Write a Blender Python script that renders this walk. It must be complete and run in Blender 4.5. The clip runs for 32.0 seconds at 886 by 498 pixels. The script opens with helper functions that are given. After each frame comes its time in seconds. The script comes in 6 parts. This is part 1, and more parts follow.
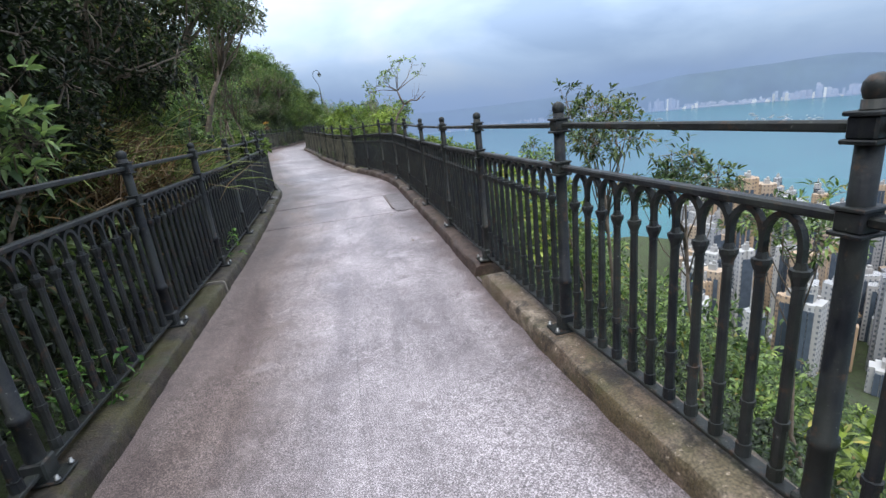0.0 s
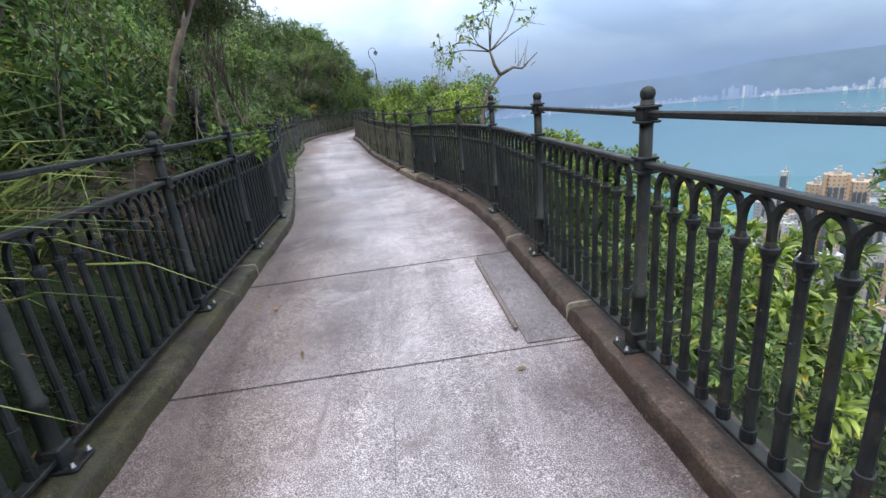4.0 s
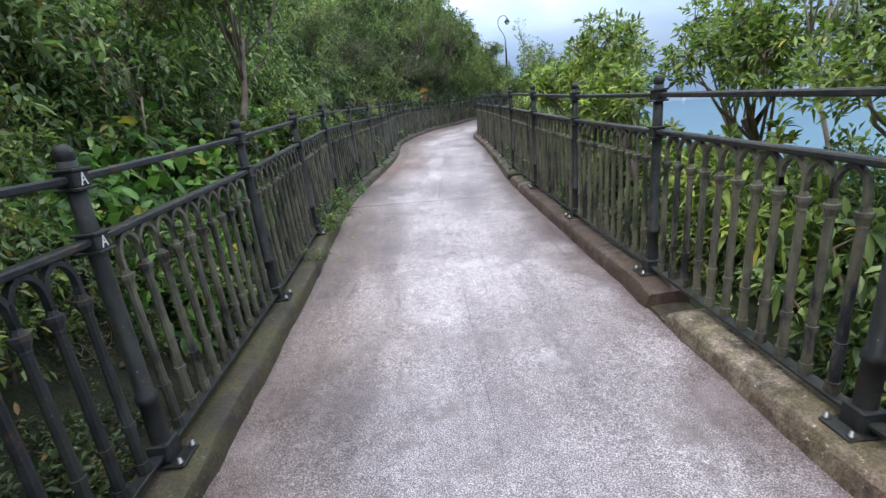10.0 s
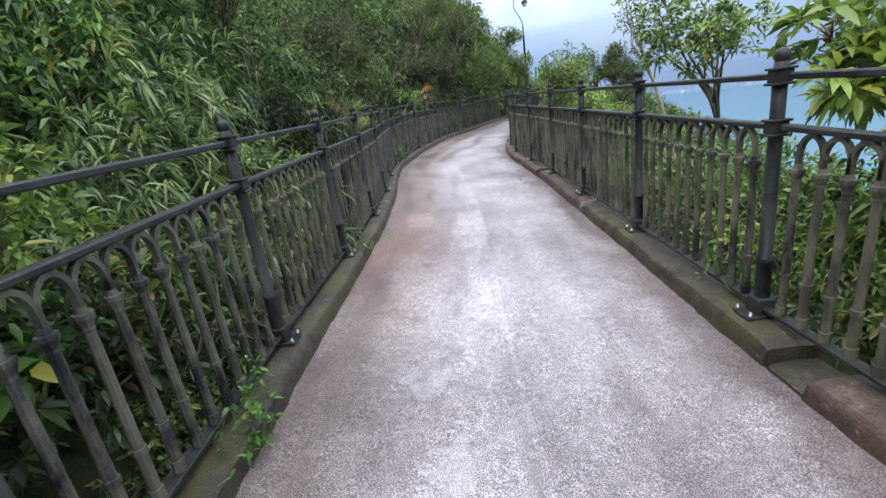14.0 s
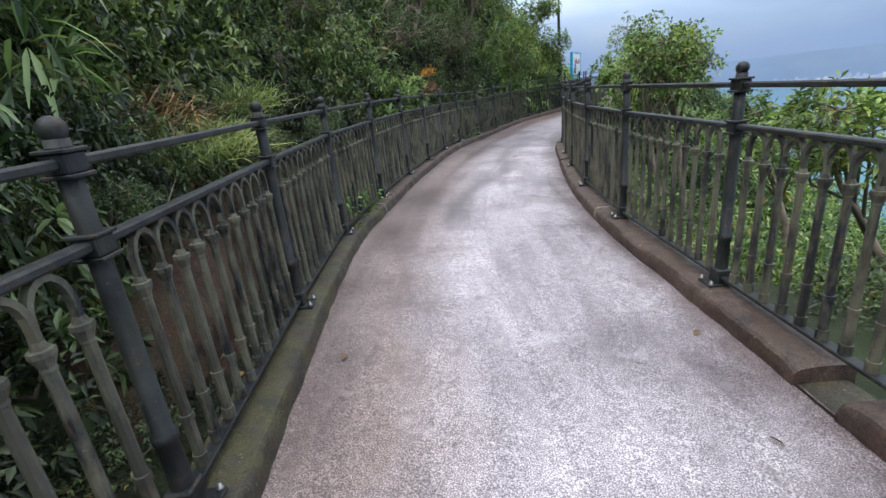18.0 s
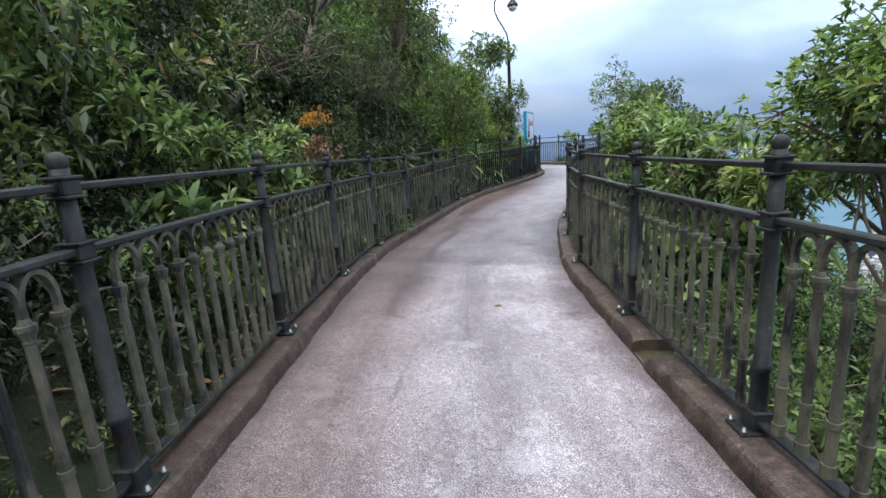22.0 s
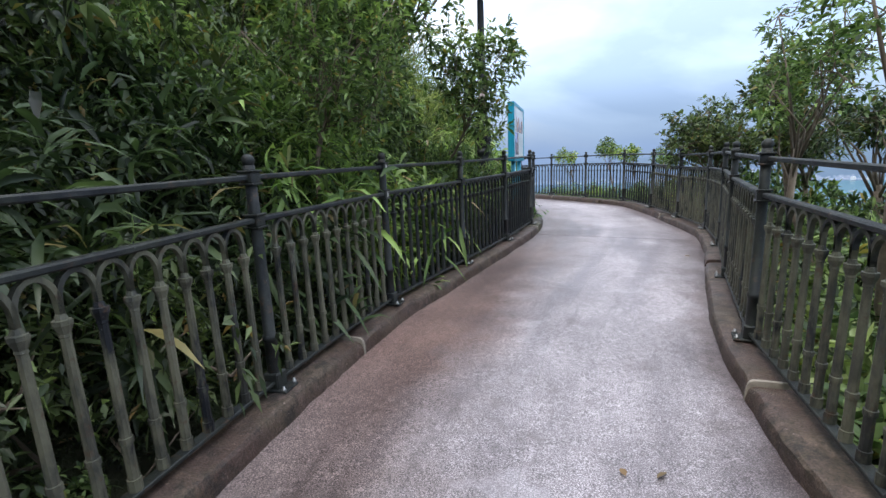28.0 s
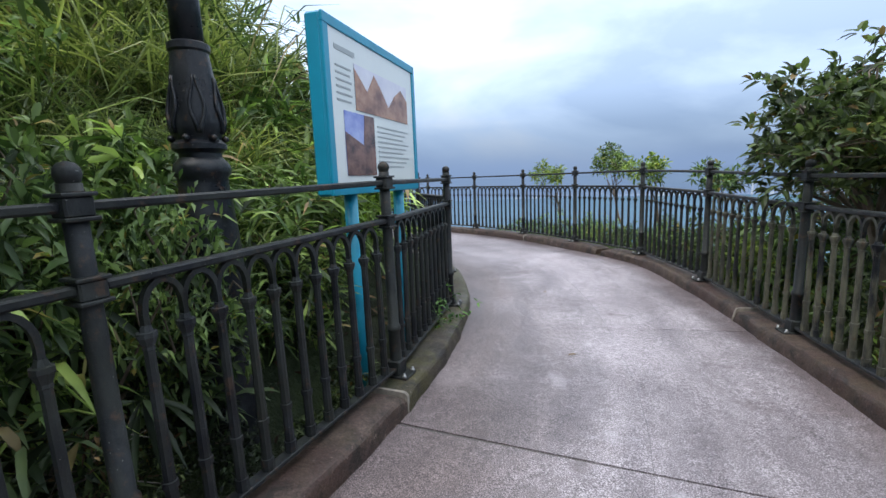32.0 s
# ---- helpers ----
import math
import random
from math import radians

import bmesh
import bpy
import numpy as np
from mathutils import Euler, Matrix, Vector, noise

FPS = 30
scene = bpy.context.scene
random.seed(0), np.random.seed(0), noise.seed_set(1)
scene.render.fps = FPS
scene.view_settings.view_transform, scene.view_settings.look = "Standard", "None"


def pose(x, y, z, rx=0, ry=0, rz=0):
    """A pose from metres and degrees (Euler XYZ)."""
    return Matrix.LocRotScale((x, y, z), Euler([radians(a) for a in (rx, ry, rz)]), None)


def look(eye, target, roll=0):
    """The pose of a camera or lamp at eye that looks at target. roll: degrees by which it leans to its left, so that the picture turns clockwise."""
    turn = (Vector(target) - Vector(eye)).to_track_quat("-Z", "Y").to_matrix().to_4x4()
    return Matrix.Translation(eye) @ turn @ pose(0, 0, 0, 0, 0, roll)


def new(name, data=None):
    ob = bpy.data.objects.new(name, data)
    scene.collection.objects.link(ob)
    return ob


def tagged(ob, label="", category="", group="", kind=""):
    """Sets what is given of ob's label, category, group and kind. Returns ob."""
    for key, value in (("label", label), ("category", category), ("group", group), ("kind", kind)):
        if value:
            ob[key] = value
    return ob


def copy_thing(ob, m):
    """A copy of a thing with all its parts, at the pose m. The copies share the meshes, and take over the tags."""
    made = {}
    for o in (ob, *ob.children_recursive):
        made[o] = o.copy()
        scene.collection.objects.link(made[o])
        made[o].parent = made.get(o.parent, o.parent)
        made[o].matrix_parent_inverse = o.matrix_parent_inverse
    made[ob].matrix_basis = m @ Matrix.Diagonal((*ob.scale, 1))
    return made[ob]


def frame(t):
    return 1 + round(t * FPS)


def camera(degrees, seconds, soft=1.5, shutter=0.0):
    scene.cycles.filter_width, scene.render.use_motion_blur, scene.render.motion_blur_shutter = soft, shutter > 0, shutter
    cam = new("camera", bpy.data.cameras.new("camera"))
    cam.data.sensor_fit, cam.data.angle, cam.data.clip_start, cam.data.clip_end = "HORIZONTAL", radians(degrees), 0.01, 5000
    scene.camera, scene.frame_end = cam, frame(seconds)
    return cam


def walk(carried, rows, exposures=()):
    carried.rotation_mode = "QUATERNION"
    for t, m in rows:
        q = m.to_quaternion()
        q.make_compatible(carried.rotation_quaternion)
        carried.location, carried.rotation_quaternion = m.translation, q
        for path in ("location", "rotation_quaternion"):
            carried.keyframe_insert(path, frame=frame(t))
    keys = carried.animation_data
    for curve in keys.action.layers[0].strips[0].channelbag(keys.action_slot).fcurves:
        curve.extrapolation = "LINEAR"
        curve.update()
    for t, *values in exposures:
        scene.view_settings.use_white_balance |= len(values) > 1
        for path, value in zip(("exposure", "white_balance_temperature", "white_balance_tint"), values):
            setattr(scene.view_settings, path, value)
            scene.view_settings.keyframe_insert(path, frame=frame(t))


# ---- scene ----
cam = camera(87.8, 32.0)
PATH = [
    (0, (-0.000, 0.000, 1.500), (0.070, 1.913, 0.922), -6.35),
    (0.5, (0.038, 0.684, 1.512), (0.196, 2.588, 0.921), -5.63),
    (1, (0.118, 1.334, 1.518), (0.355, 3.233, 0.936), -5.56),
    (1.5, (0.045, 1.945, 1.494), (0.210, 3.858, 0.937), -6.31),
    (2, (-0.069, 2.575, 1.467), (-0.050, 4.486, 0.879), -6.14),
    (2.5, (-0.242, 3.175, 1.441), (-0.312, 5.079, 0.832), -5.68),
    (3, (-0.425, 3.831, 1.434), (-0.548, 5.732, 0.826), -5.50),
    (3.5, (-0.569, 4.492, 1.445), (-0.709, 6.392, 0.835), -5.74),
    (5.5, (-1.039, 7.077, 1.354), (-1.304, 8.964, 0.745), -6.10),
    (6, (-1.170, 7.770, 1.371), (-1.509, 9.643, 0.756), -6.41),
    (6.5, (-1.368, 8.531, 1.380), (-1.781, 10.389, 0.766), -6.41),
    (7, (-1.536, 9.247, 1.440), (-1.980, 11.098, 0.826), -5.85),
    (7.5, (-1.784, 9.981, 1.452), (-2.265, 11.822, 0.836), -5.84),
    (8, (-1.943, 10.720, 1.412), (-2.434, 12.557, 0.793), -6.06),
    (8.5, (-2.129, 11.417, 1.395), (-2.662, 13.246, 0.786), -6.62),
    (9, (-2.359, 12.111, 1.363), (-2.934, 13.928, 0.754), -6.51),
    (9.5, (-2.629, 12.814, 1.342), (-3.227, 14.621, 0.726), -6.53),
    (10, (-2.919, 13.547, 1.338), (-3.531, 15.350, 0.727), -6.39),
    (10.5, (-3.166, 14.282, 1.337), (-3.797, 16.076, 0.720), -6.38),
    (11, (-3.492, 14.972, 1.339), (-4.157, 16.754, 0.722), -6.82),
    (11.5, (-3.788, 15.639, 1.332), (-4.455, 17.411, 0.688), -6.35),
    (12, (-4.145, 16.273, 1.329), (-4.851, 18.026, 0.672), -6.65),
    (12.5, (-4.430, 16.942, 1.327), (-5.118, 18.707, 0.685), -6.85),
    (13, (-4.679, 17.580, 1.360), (-5.339, 19.365, 0.747), -7.50),
    (13.5, (-4.854, 18.275, 1.387), (-5.493, 20.072, 0.786), -7.76),
    (14, (-5.031, 18.919, 1.424), (-5.650, 20.719, 0.813), -8.04),
    (14.5, (-5.249, 19.641, 1.435), (-5.890, 21.435, 0.826), -8.48),
    (16.5, (-6.189, 22.688, 1.445), (-6.855, 24.457, 0.791), -6.59),
    (17, (-6.423, 23.447, 1.424), (-7.074, 25.222, 0.771), -6.46),
    (17.5, (-6.662, 24.147, 1.456), (-7.294, 25.929, 0.804), -6.27),
    (18, (-6.877, 24.843, 1.463), (-7.495, 26.631, 0.812), -5.95),
    (18.5, (-7.087, 25.559, 1.465), (-7.699, 27.352, 0.824), -5.61),
    (19, (-7.351, 26.269, 1.459), (-7.944, 28.083, 0.859), -4.62),
    (19.5, (-7.506, 27.011, 1.466), (-8.056, 28.854, 0.917), -4.05),
    (20, (-7.705, 27.755, 1.449), (-8.242, 29.615, 0.946), -4.20),
    (20.5, (-7.879, 28.514, 1.419), (-8.401, 30.378, 0.919), -4.08),
    (21, (-8.078, 29.237, 1.427), (-8.573, 31.110, 0.934), -3.92),
    (21.5, (-8.210, 29.970, 1.441), (-8.627, 31.872, 0.984), -4.03),
    (22, (-8.287, 30.670, 1.463), (-8.601, 32.596, 1.028), -3.74),
    (22.5, (-8.352, 31.394, 1.458), (-8.640, 33.327, 1.033), -3.62),
    (23, (-8.374, 32.113, 1.451), (-8.656, 34.047, 1.025), -3.54),
    (23.5, (-8.470, 32.845, 1.425), (-8.769, 34.776, 0.996), -3.21),
    (24, (-8.537, 33.592, 1.396), (-8.835, 35.523, 0.970), -3.16),
    (24.5, (-8.615, 34.322, 1.401), (-8.904, 36.255, 0.977), -3.36),
    (25, (-8.643, 35.065, 1.386), (-8.900, 37.008, 0.988), -3.71),
    (25.5, (-8.668, 35.768, 1.399), (-8.924, 37.716, 1.024), -3.71),
    (27.5, (-8.526, 38.693, 1.408), (-8.699, 40.654, 1.051), -2.11),
    (28, (-8.450, 39.435, 1.422), (-8.609, 41.396, 1.065), -2.15),
    (28.5, (-8.315, 40.213, 1.434), (-8.454, 42.176, 1.077), -1.90),
    (29, (-8.188, 40.949, 1.471), (-8.306, 42.915, 1.123), -2.21),
    (29.5, (-8.054, 41.672, 1.506), (-8.139, 43.642, 1.170), -2.30),
    (30, (-7.853, 42.376, 1.546), (-7.913, 44.348, 1.217), -2.32),
    (30.5, (-7.654, 43.118, 1.542), (-7.736, 45.091, 1.226), -2.43),
    (31, (-7.389, 43.837, 1.542), (-7.497, 45.810, 1.229), -2.52),
    (31.5, (-7.208, 44.553, 1.549), (-7.344, 46.527, 1.252), -2.62),
    (32, (-6.938, 45.255, 1.526), (-7.101, 47.225, 1.226), -2.18),
]
walk(cam, [(t, look(eye, target, roll)) for t, eye, target, roll in PATH], [(0, -0.08), (1, -0.1), (2, -0.36), (3, -0.12), (6, 0.06), (7, 0.12), (9, 0.14), (14, 0.24), (17, 0.08), (20, 0.05), (25, 0.03), (28, 0.08), (30, 0.15), (32, -0.15)])

# ---- world and light ----
world = bpy.data.worlds.new("overcast_sky")
scene.world = world
world.use_nodes = True
wt = world.node_tree
wt.nodes.clear()


def wnode(kind, **values):
    n = wt.nodes.new(kind)
    for key, value in values.items():
        if key in n.inputs:
            n.inputs[key].default_value = value
    return n


SUN_EL, SUN_AZ = radians(58), radians(200)
sky = wnode("ShaderNodeTexSky")
sky.sky_type = "NISHITA"
sky.sun_disc = False
sky.sun_elevation, sky.sun_rotation = SUN_EL, SUN_AZ
sky.altitude = 400
coord = wnode("ShaderNodeTexCoord")
sep = wnode("ShaderNodeSeparateXYZ")
wt.links.new(coord.outputs["Generated"], sep.inputs[0])
stretch = wnode("ShaderNodeMapping")
stretch.inputs["Scale"].default_value = (1.0, 1.0, 2.6)
stretch.inputs["Location"].default_value = (0.35, 0.1, 0.2)
wt.links.new(coord.outputs["Generated"], stretch.inputs["Vector"])
clouds = wnode("ShaderNodeTexNoise", Scale=2.0, Detail=6.0, Roughness=0.5, Distortion=0.3)
wt.links.new(stretch.outputs[0], clouds.inputs["Vector"])
shape = wnode("ShaderNodeValToRGB")
shape.color_ramp.elements[0].position, shape.color_ramp.elements[0].color = 0.36, (0.40, 0.52, 0.74, 1)
shape.color_ramp.elements[1].position, shape.color_ramp.elements[1].color = 0.66, (0.80, 0.85, 0.94, 1)
mid = shape.color_ramp.elements.new(0.50)
mid.color = (0.58, 0.71, 0.93, 1)
wt.links.new(clouds.outputs["Fac"], shape.inputs["Fac"])
rise = wnode("ShaderNodeValToRGB")
e = rise.color_ramp.elements
e[0].position, e[0].color = 0.50, (0.10, 0.115, 0.125, 1)
e[1].position, e[1].color = 1.0, (1.16, 1.05, 0.90, 1)
for p, c in ((0.55, (0.185, 0.20, 0.215)), (0.58, (0.30, 0.31, 0.315)), (0.64, (0.40, 0.395, 0.39)), (0.75, (0.46, 0.43, 0.39))):
    e.new(p).color = (*c, 1)
half = wnode("ShaderNodeMath")
half.operation = "MULTIPLY_ADD"
half.inputs[1].default_value, half.inputs[2].default_value = 0.5, 0.5
wt.links.new(sep.outputs["Z"], half.inputs[0])
wt.links.new(half.outputs[0], rise.inputs["Fac"])
lift = wnode("ShaderNodeVectorMath")
lift.operation = "MULTIPLY"
wt.links.new(shape.outputs["Color"], lift.inputs[0])
wt.links.new(rise.outputs["Color"], lift.inputs[1])
cloud_light = wnode("ShaderNodeBackground", Strength=5.2)
wt.links.new(lift.outputs[0], cloud_light.inputs["Color"])
sky_light = wnode("ShaderNodeBackground", Strength=0.1)
wt.links.new(sky.outputs[0], sky_light.inputs["Color"])
both = wnode("ShaderNodeMixShader", Fac=0.85)
wt.links.new(sky_light.outputs[0], both.inputs[1])
wt.links.new(cloud_light.outputs[0], both.inputs[2])
wout = wnode("ShaderNodeOutputWorld")
wt.links.new(both.outputs[0], wout.inputs["Surface"])

sun = new("sun", bpy.data.lights.new("sun", "SUN"))
sun.data.energy, sun.data.angle, sun.data.color = 1.5, radians(14), (1.0, 0.96, 0.90)
sun.matrix_world = look((0, 0, 0), (-math.sin(SUN_AZ) * math.cos(SUN_EL), -math.cos(SUN_AZ) * math.cos(SUN_EL), -math.sin(SUN_EL)))


# ---- materials ----
def material(name, rough=0.6, metal=0.0, spec=0.5):
    m = bpy.data.materials.new(name)
    m.use_nodes = True
    b = m.node_tree.nodes["Principled BSDF"]
    b.inputs["Roughness"].default_value, b.inputs["Metallic"].default_value = rough, metal
    b.inputs["Specular IOR Level"].default_value = spec
    return m, m.node_tree, b


def tex(nt, scale, detail=4.0, rough=0.55, kind="Object", stretch_by=None, which="ShaderNodeTexNoise"):
    c = nt.nodes.new("ShaderNodeTexCoord")
    n = nt.nodes.new(which)
    n.inputs["Scale"].default_value = scale
    if which == "ShaderNodeTexNoise":
        n.inputs["Detail"].default_value, n.inputs["Roughness"].default_value = detail, rough
    src = c.outputs[kind]
    if stretch_by:
        mp = nt.nodes.new("ShaderNodeMapping")
        mp.inputs["Scale"].default_value = stretch_by
        nt.links.new(src, mp.inputs["Vector"])
        src = mp.outputs[0]
    nt.links.new(src, n.inputs["Vector"])
    return n


def ramp(nt, source, stops):
    r = nt.nodes.new("ShaderNodeValToRGB")
    e = r.color_ramp.elements
    while len(e) < len(stops):
        e.new(0.5)
    for el, (p, col) in zip(e, stops):
        el.position, el.color = p, (*(col if len(col) == 3 else (col[0],) * 3), 1)
    nt.links.new(source, r.inputs["Fac"])
    return r.outputs["Color"]


def mix(nt, fac, a, b, how="MIX"):
    n = nt.nodes.new("ShaderNodeMix")
    n.data_type, n.blend_type = "RGBA", how
    for sock, v in ((n.inputs["Factor"], fac), (n.inputs["A"], a), (n.inputs["B"], b)):
        if isinstance(v, bpy.types.NodeSocket):
            nt.links.new(v, sock)
        else:
            sock.default_value = v if isinstance(v, float) else (*v, 1)
    return n.outputs["Result"]


def bump(nt, bsdf, height, strength=0.3, distance=0.01):
    n = nt.nodes.new("ShaderNodeBump")
    n.inputs["Strength"].default_value, n.inputs["Distance"].default_value = strength, distance
    nt.links.new(height, n.inputs["Height"])
    nt.links.new(n.outputs[0], bsdf.inputs["Normal"])
    return n


def concrete_path(shade=1.0):
    """Wet exposed aggregate: fine pale and dark stones, damp streaks along the way, worn pale patches, silt along both edges."""
    m, nt, b = material("wet_exposed_aggregate", 0.5, 0.0, 0.45)
    pebble = tex(nt, 150.0, 2.0, 0.6)
    speck = ramp(nt, pebble.outputs["Fac"], [(0.34, [c * shade for c in (0.100, 0.093, 0.094)]), (0.5, [c * shade for c in (0.264, 0.250, 0.246)]), (0.66, [c * shade for c in (0.60, 0.575, 0.572)])])
    lump = tex(nt, 26.0, 4.0, 0.65)
    col = mix(nt, 1.0, speck, ramp(nt, lump.outputs["Fac"], [(0.32, (0.74, 0.73, 0.74)), (0.68, (1.18, 1.17, 1.18))]), "MULTIPLY")
    blotch = tex(nt, 0.8, 6.0, 0.62)
    col = mix(nt, 1.0, col, ramp(nt, blotch.outputs["Fac"], [(0.34, (0.66, 0.63, 0.65)), (0.52, (0.95, 0.93, 0.95)), (0.68, (1.16, 1.14, 1.17))]), "MULTIPLY")
    uv = nt.nodes.new("ShaderNodeUVMap")
    uv.uv_map = "across"
    sp = nt.nodes.new("ShaderNodeSeparateXYZ")
    nt.links.new(uv.outputs[0], sp.inputs[0])

    def lengthwise(across, along, detail):
        mp, n = nt.nodes.new("ShaderNodeMapping"), nt.nodes.new("ShaderNodeTexNoise")
        mp.inputs["Scale"].default_value = (across, along, 1.0)
        n.inputs["Scale"].default_value, n.inputs["Detail"].default_value, n.inputs["Roughness"].default_value = 1.0, detail, 0.62
        n.inputs["Distortion"].default_value = 0.4
        nt.links.new(uv.outputs[0], mp.inputs["Vector"])
        nt.links.new(mp.outputs[0], n.inputs["Vector"])
        return n.outputs["Fac"]
    streak = lengthwise(6.0, 0.42, 5.0)
    col = mix(nt, 0.9, col, ramp(nt, streak, [(0.34, (0.62, 0.59, 0.61)), (0.52, (1.0, 0.99, 1.0)), (0.70, (1.14, 1.13, 1.15))]), "MULTIPLY")
    # thin dark tracks and worn pale patches
    col = mix(nt, ramp(nt, lengthwise(17.0, 0.8, 6.0), [(0.30, (0.55,)), (0.40, (0.0,))]), col, [c * shade for c in (0.11, 0.098, 0.10)])
    worn = tex(nt, 1.3, 7.0, 0.66)
    col = mix(nt, ramp(nt, worn.outputs["Fac"], [(0.60, (0.0,)), (0.65, (0.24,)), (0.8, (0.34,))]), col, [c * shade for c in (0.56, 0.54, 0.57)])
    dirt = tex(nt, 2.7, 8.0, 0.72)
    col = mix(nt, ramp(nt, dirt.outputs["Fac"], [(0.33, (0.6,)), (0.43, (0.0,))]), col, [c * shade for c in (0.12, 0.10, 0.10)])

    def band(source, lo, hi, wobble, most):
        """most where the share across, shifted by noise, lies below lo; fading to 0 at hi."""
        n = tex(nt, wobble, 7.0, 0.7)
        add = nt.nodes.new("ShaderNodeMath")
        add.operation = "MULTIPLY_ADD"
        nt.links.new(n.outputs["Fac"], add.inputs[0])
        add.inputs[1].default_value = -0.5
        shift = nt.nodes.new("ShaderNodeMath")
        shift.operation = "ADD"
        shift.inputs[1].default_value = 0.25
        nt.links.new(source, shift.inputs[0])
        nt.links.new(shift.outputs[0], add.inputs[2])
        return ramp(nt, add.outputs[0], [(0.0, (most,)), (max(0.01, lo), (most,)), (hi, (0.0,))])

    def calc(how, one, two):
        n = nt.nodes.new("ShaderNodeMath")
        n.operation = how
        for sock, v in zip(n.inputs, (one, two)):
            if isinstance(v, float):
                sock.default_value = v
            else:
                nt.links.new(v, sock)
        return n.outputs[0]
    far = calc("MULTIPLY", sp.outputs["Y"], 1 / 60)
    # the silt spreads wider on some stretches, and is red in two of them
    wide = ramp(nt, far, [(0.0, (0.05,)), (0.12, (0.09,)), (0.2, (0.0,)), (0.42, (0.02,)), (0.50, (0.07,)), (0.60, (0.07,)), (0.63, (0.05,)), (0.70, (0.07,)), (0.765, (0.06,)), (0.80, (0.0,))])
    left = calc("SUBTRACT", sp.outputs["X"], wide)
    red = ramp(nt, far, [(0.36, (0.56, 0.49, 0.43)), (0.385, (0.62, 0.44, 0.34)), (0.41, (0.58, 0.47, 0.39)), (0.45, (0.60, 0.51, 0.44)), (0.69, (0.57, 0.49, 0.44)), (0.715, (0.60, 0.42, 0.34)), (0.76, (0.57, 0.46, 0.40)), (0.80, (0.56, 0.51, 0.48))])
    col = mix(nt, band(left, 0.13, 0.40, 1.1, 0.97), col, mix(nt, 1.0, col, red, "MULTIPLY"))
    col = mix(nt, band(calc("SUBTRACT", 1.0, sp.outputs["X"]), 0.03, 0.14, 1.3, 0.9), col, mix(nt, 1.0, col, (0.48, 0.42, 0.40), "MULTIPLY"))
    # older and newer pours
    col = mix(nt, 1.0, col, ramp(nt, far, [(0.0, (1.02, 1.0, 1.01)), (0.05, (1.12, 1.09, 1.10)), (0.16, (1.22, 1.19, 1.20)), (0.34, (1.12, 1.10, 1.12)), (0.6065, (1.08, 1.06, 1.08)), (0.6075, (0.70, 0.685, 0.715)),
                                           (0.66, (0.78, 0.76, 0.79)), (0.72, (1.0, 0.98, 1.0)), (1.0, (1.05, 1.03, 1.05))]), "MULTIPLY")
    info = nt.nodes.new("ShaderNodeObjectInfo")
    col = mix(nt, 1.0, col, ramp(nt, info.outputs["Random"], [(0.0, (0.90, 0.89, 0.90)), (1.0, (1.08, 1.07, 1.08))]), "MULTIPLY")
    nt.links.new(col, b.inputs["Base Color"])
    nt.links.new(ramp(nt, streak, [(0.34, (0.36,)), (0.62, (0.56,))]), b.inputs["Roughness"])
    bump(nt, b, pebble.outputs["Fac"], 0.5, 0.004)
    return m


def kerb_concrete(name, a, c, moss, relief=0.012, stain=(0.075, 0.040, 0.030)):
    """Old cast concrete: brown stains, black algae, moss, pale chips, pitted all over."""
    m, nt, b = material(name, 0.7)
    n1 = tex(nt, 11.0, 8.0, 0.7)
    n2 = tex(nt, 1.7, 6.0, 0.66)
    n3 = tex(nt, 85.0, 4.0, 0.65)
    col = ramp(nt, n1.outputs["Fac"], [(0.36, a), (0.50, [(p + q) * 0.46 for p, q in zip(a, c)]), (0.64, c)])
    col = mix(nt, ramp(nt, n2.outputs["Fac"], [(0.42, (0.0,)), (0.60, (0.85,))]), col, stain)
    col = mix(nt, ramp(nt, tex(nt, 2.1, 7.0, 0.72).outputs["Fac"], [(0.49 - 0.06 * moss, (0.0,)), (0.59 - 0.06 * moss, (moss,))]), col, (0.072, 0.066, 0.016))
    col = mix(nt, ramp(nt, tex(nt, 5.0, 7.0, 0.75).outputs["Fac"], [(0.53, (0.0,)), (0.62, (moss * 0.85,))]), col, (0.040, 0.050, 0.014))
    col = mix(nt, ramp(nt, tex(nt, 4.3, 7.0, 0.75).outputs["Fac"], [(0.38, (0.85,)), (0.48, (0.0,))]), col, (0.018, 0.014, 0.012))
    col = mix(nt, 0.8, col, ramp(nt, n3.outputs["Fac"], [(0.32, (0.30,)), (0.68, (1.6,))]), "MULTIPLY")
    col = mix(nt, ramp(nt, tex(nt, 30.0, 5.0, 0.72).outputs["Fac"], [(0.63, (0.0,)), (0.68, (0.75,))]), col, [min(1.0, q * 1.6 + 0.06) for q in c])
    nt.links.new(col, b.inputs["Base Color"])
    nt.links.new(ramp(nt, n2.outputs["Fac"], [(0.4, (0.72,)), (0.65, (0.42,))]), b.inputs["Roughness"])
    both = mix(nt, 0.35, n1.outputs["Fac"], n3.outputs["Fac"])
    bump(nt, b, both, 0.85, relief)
    return m


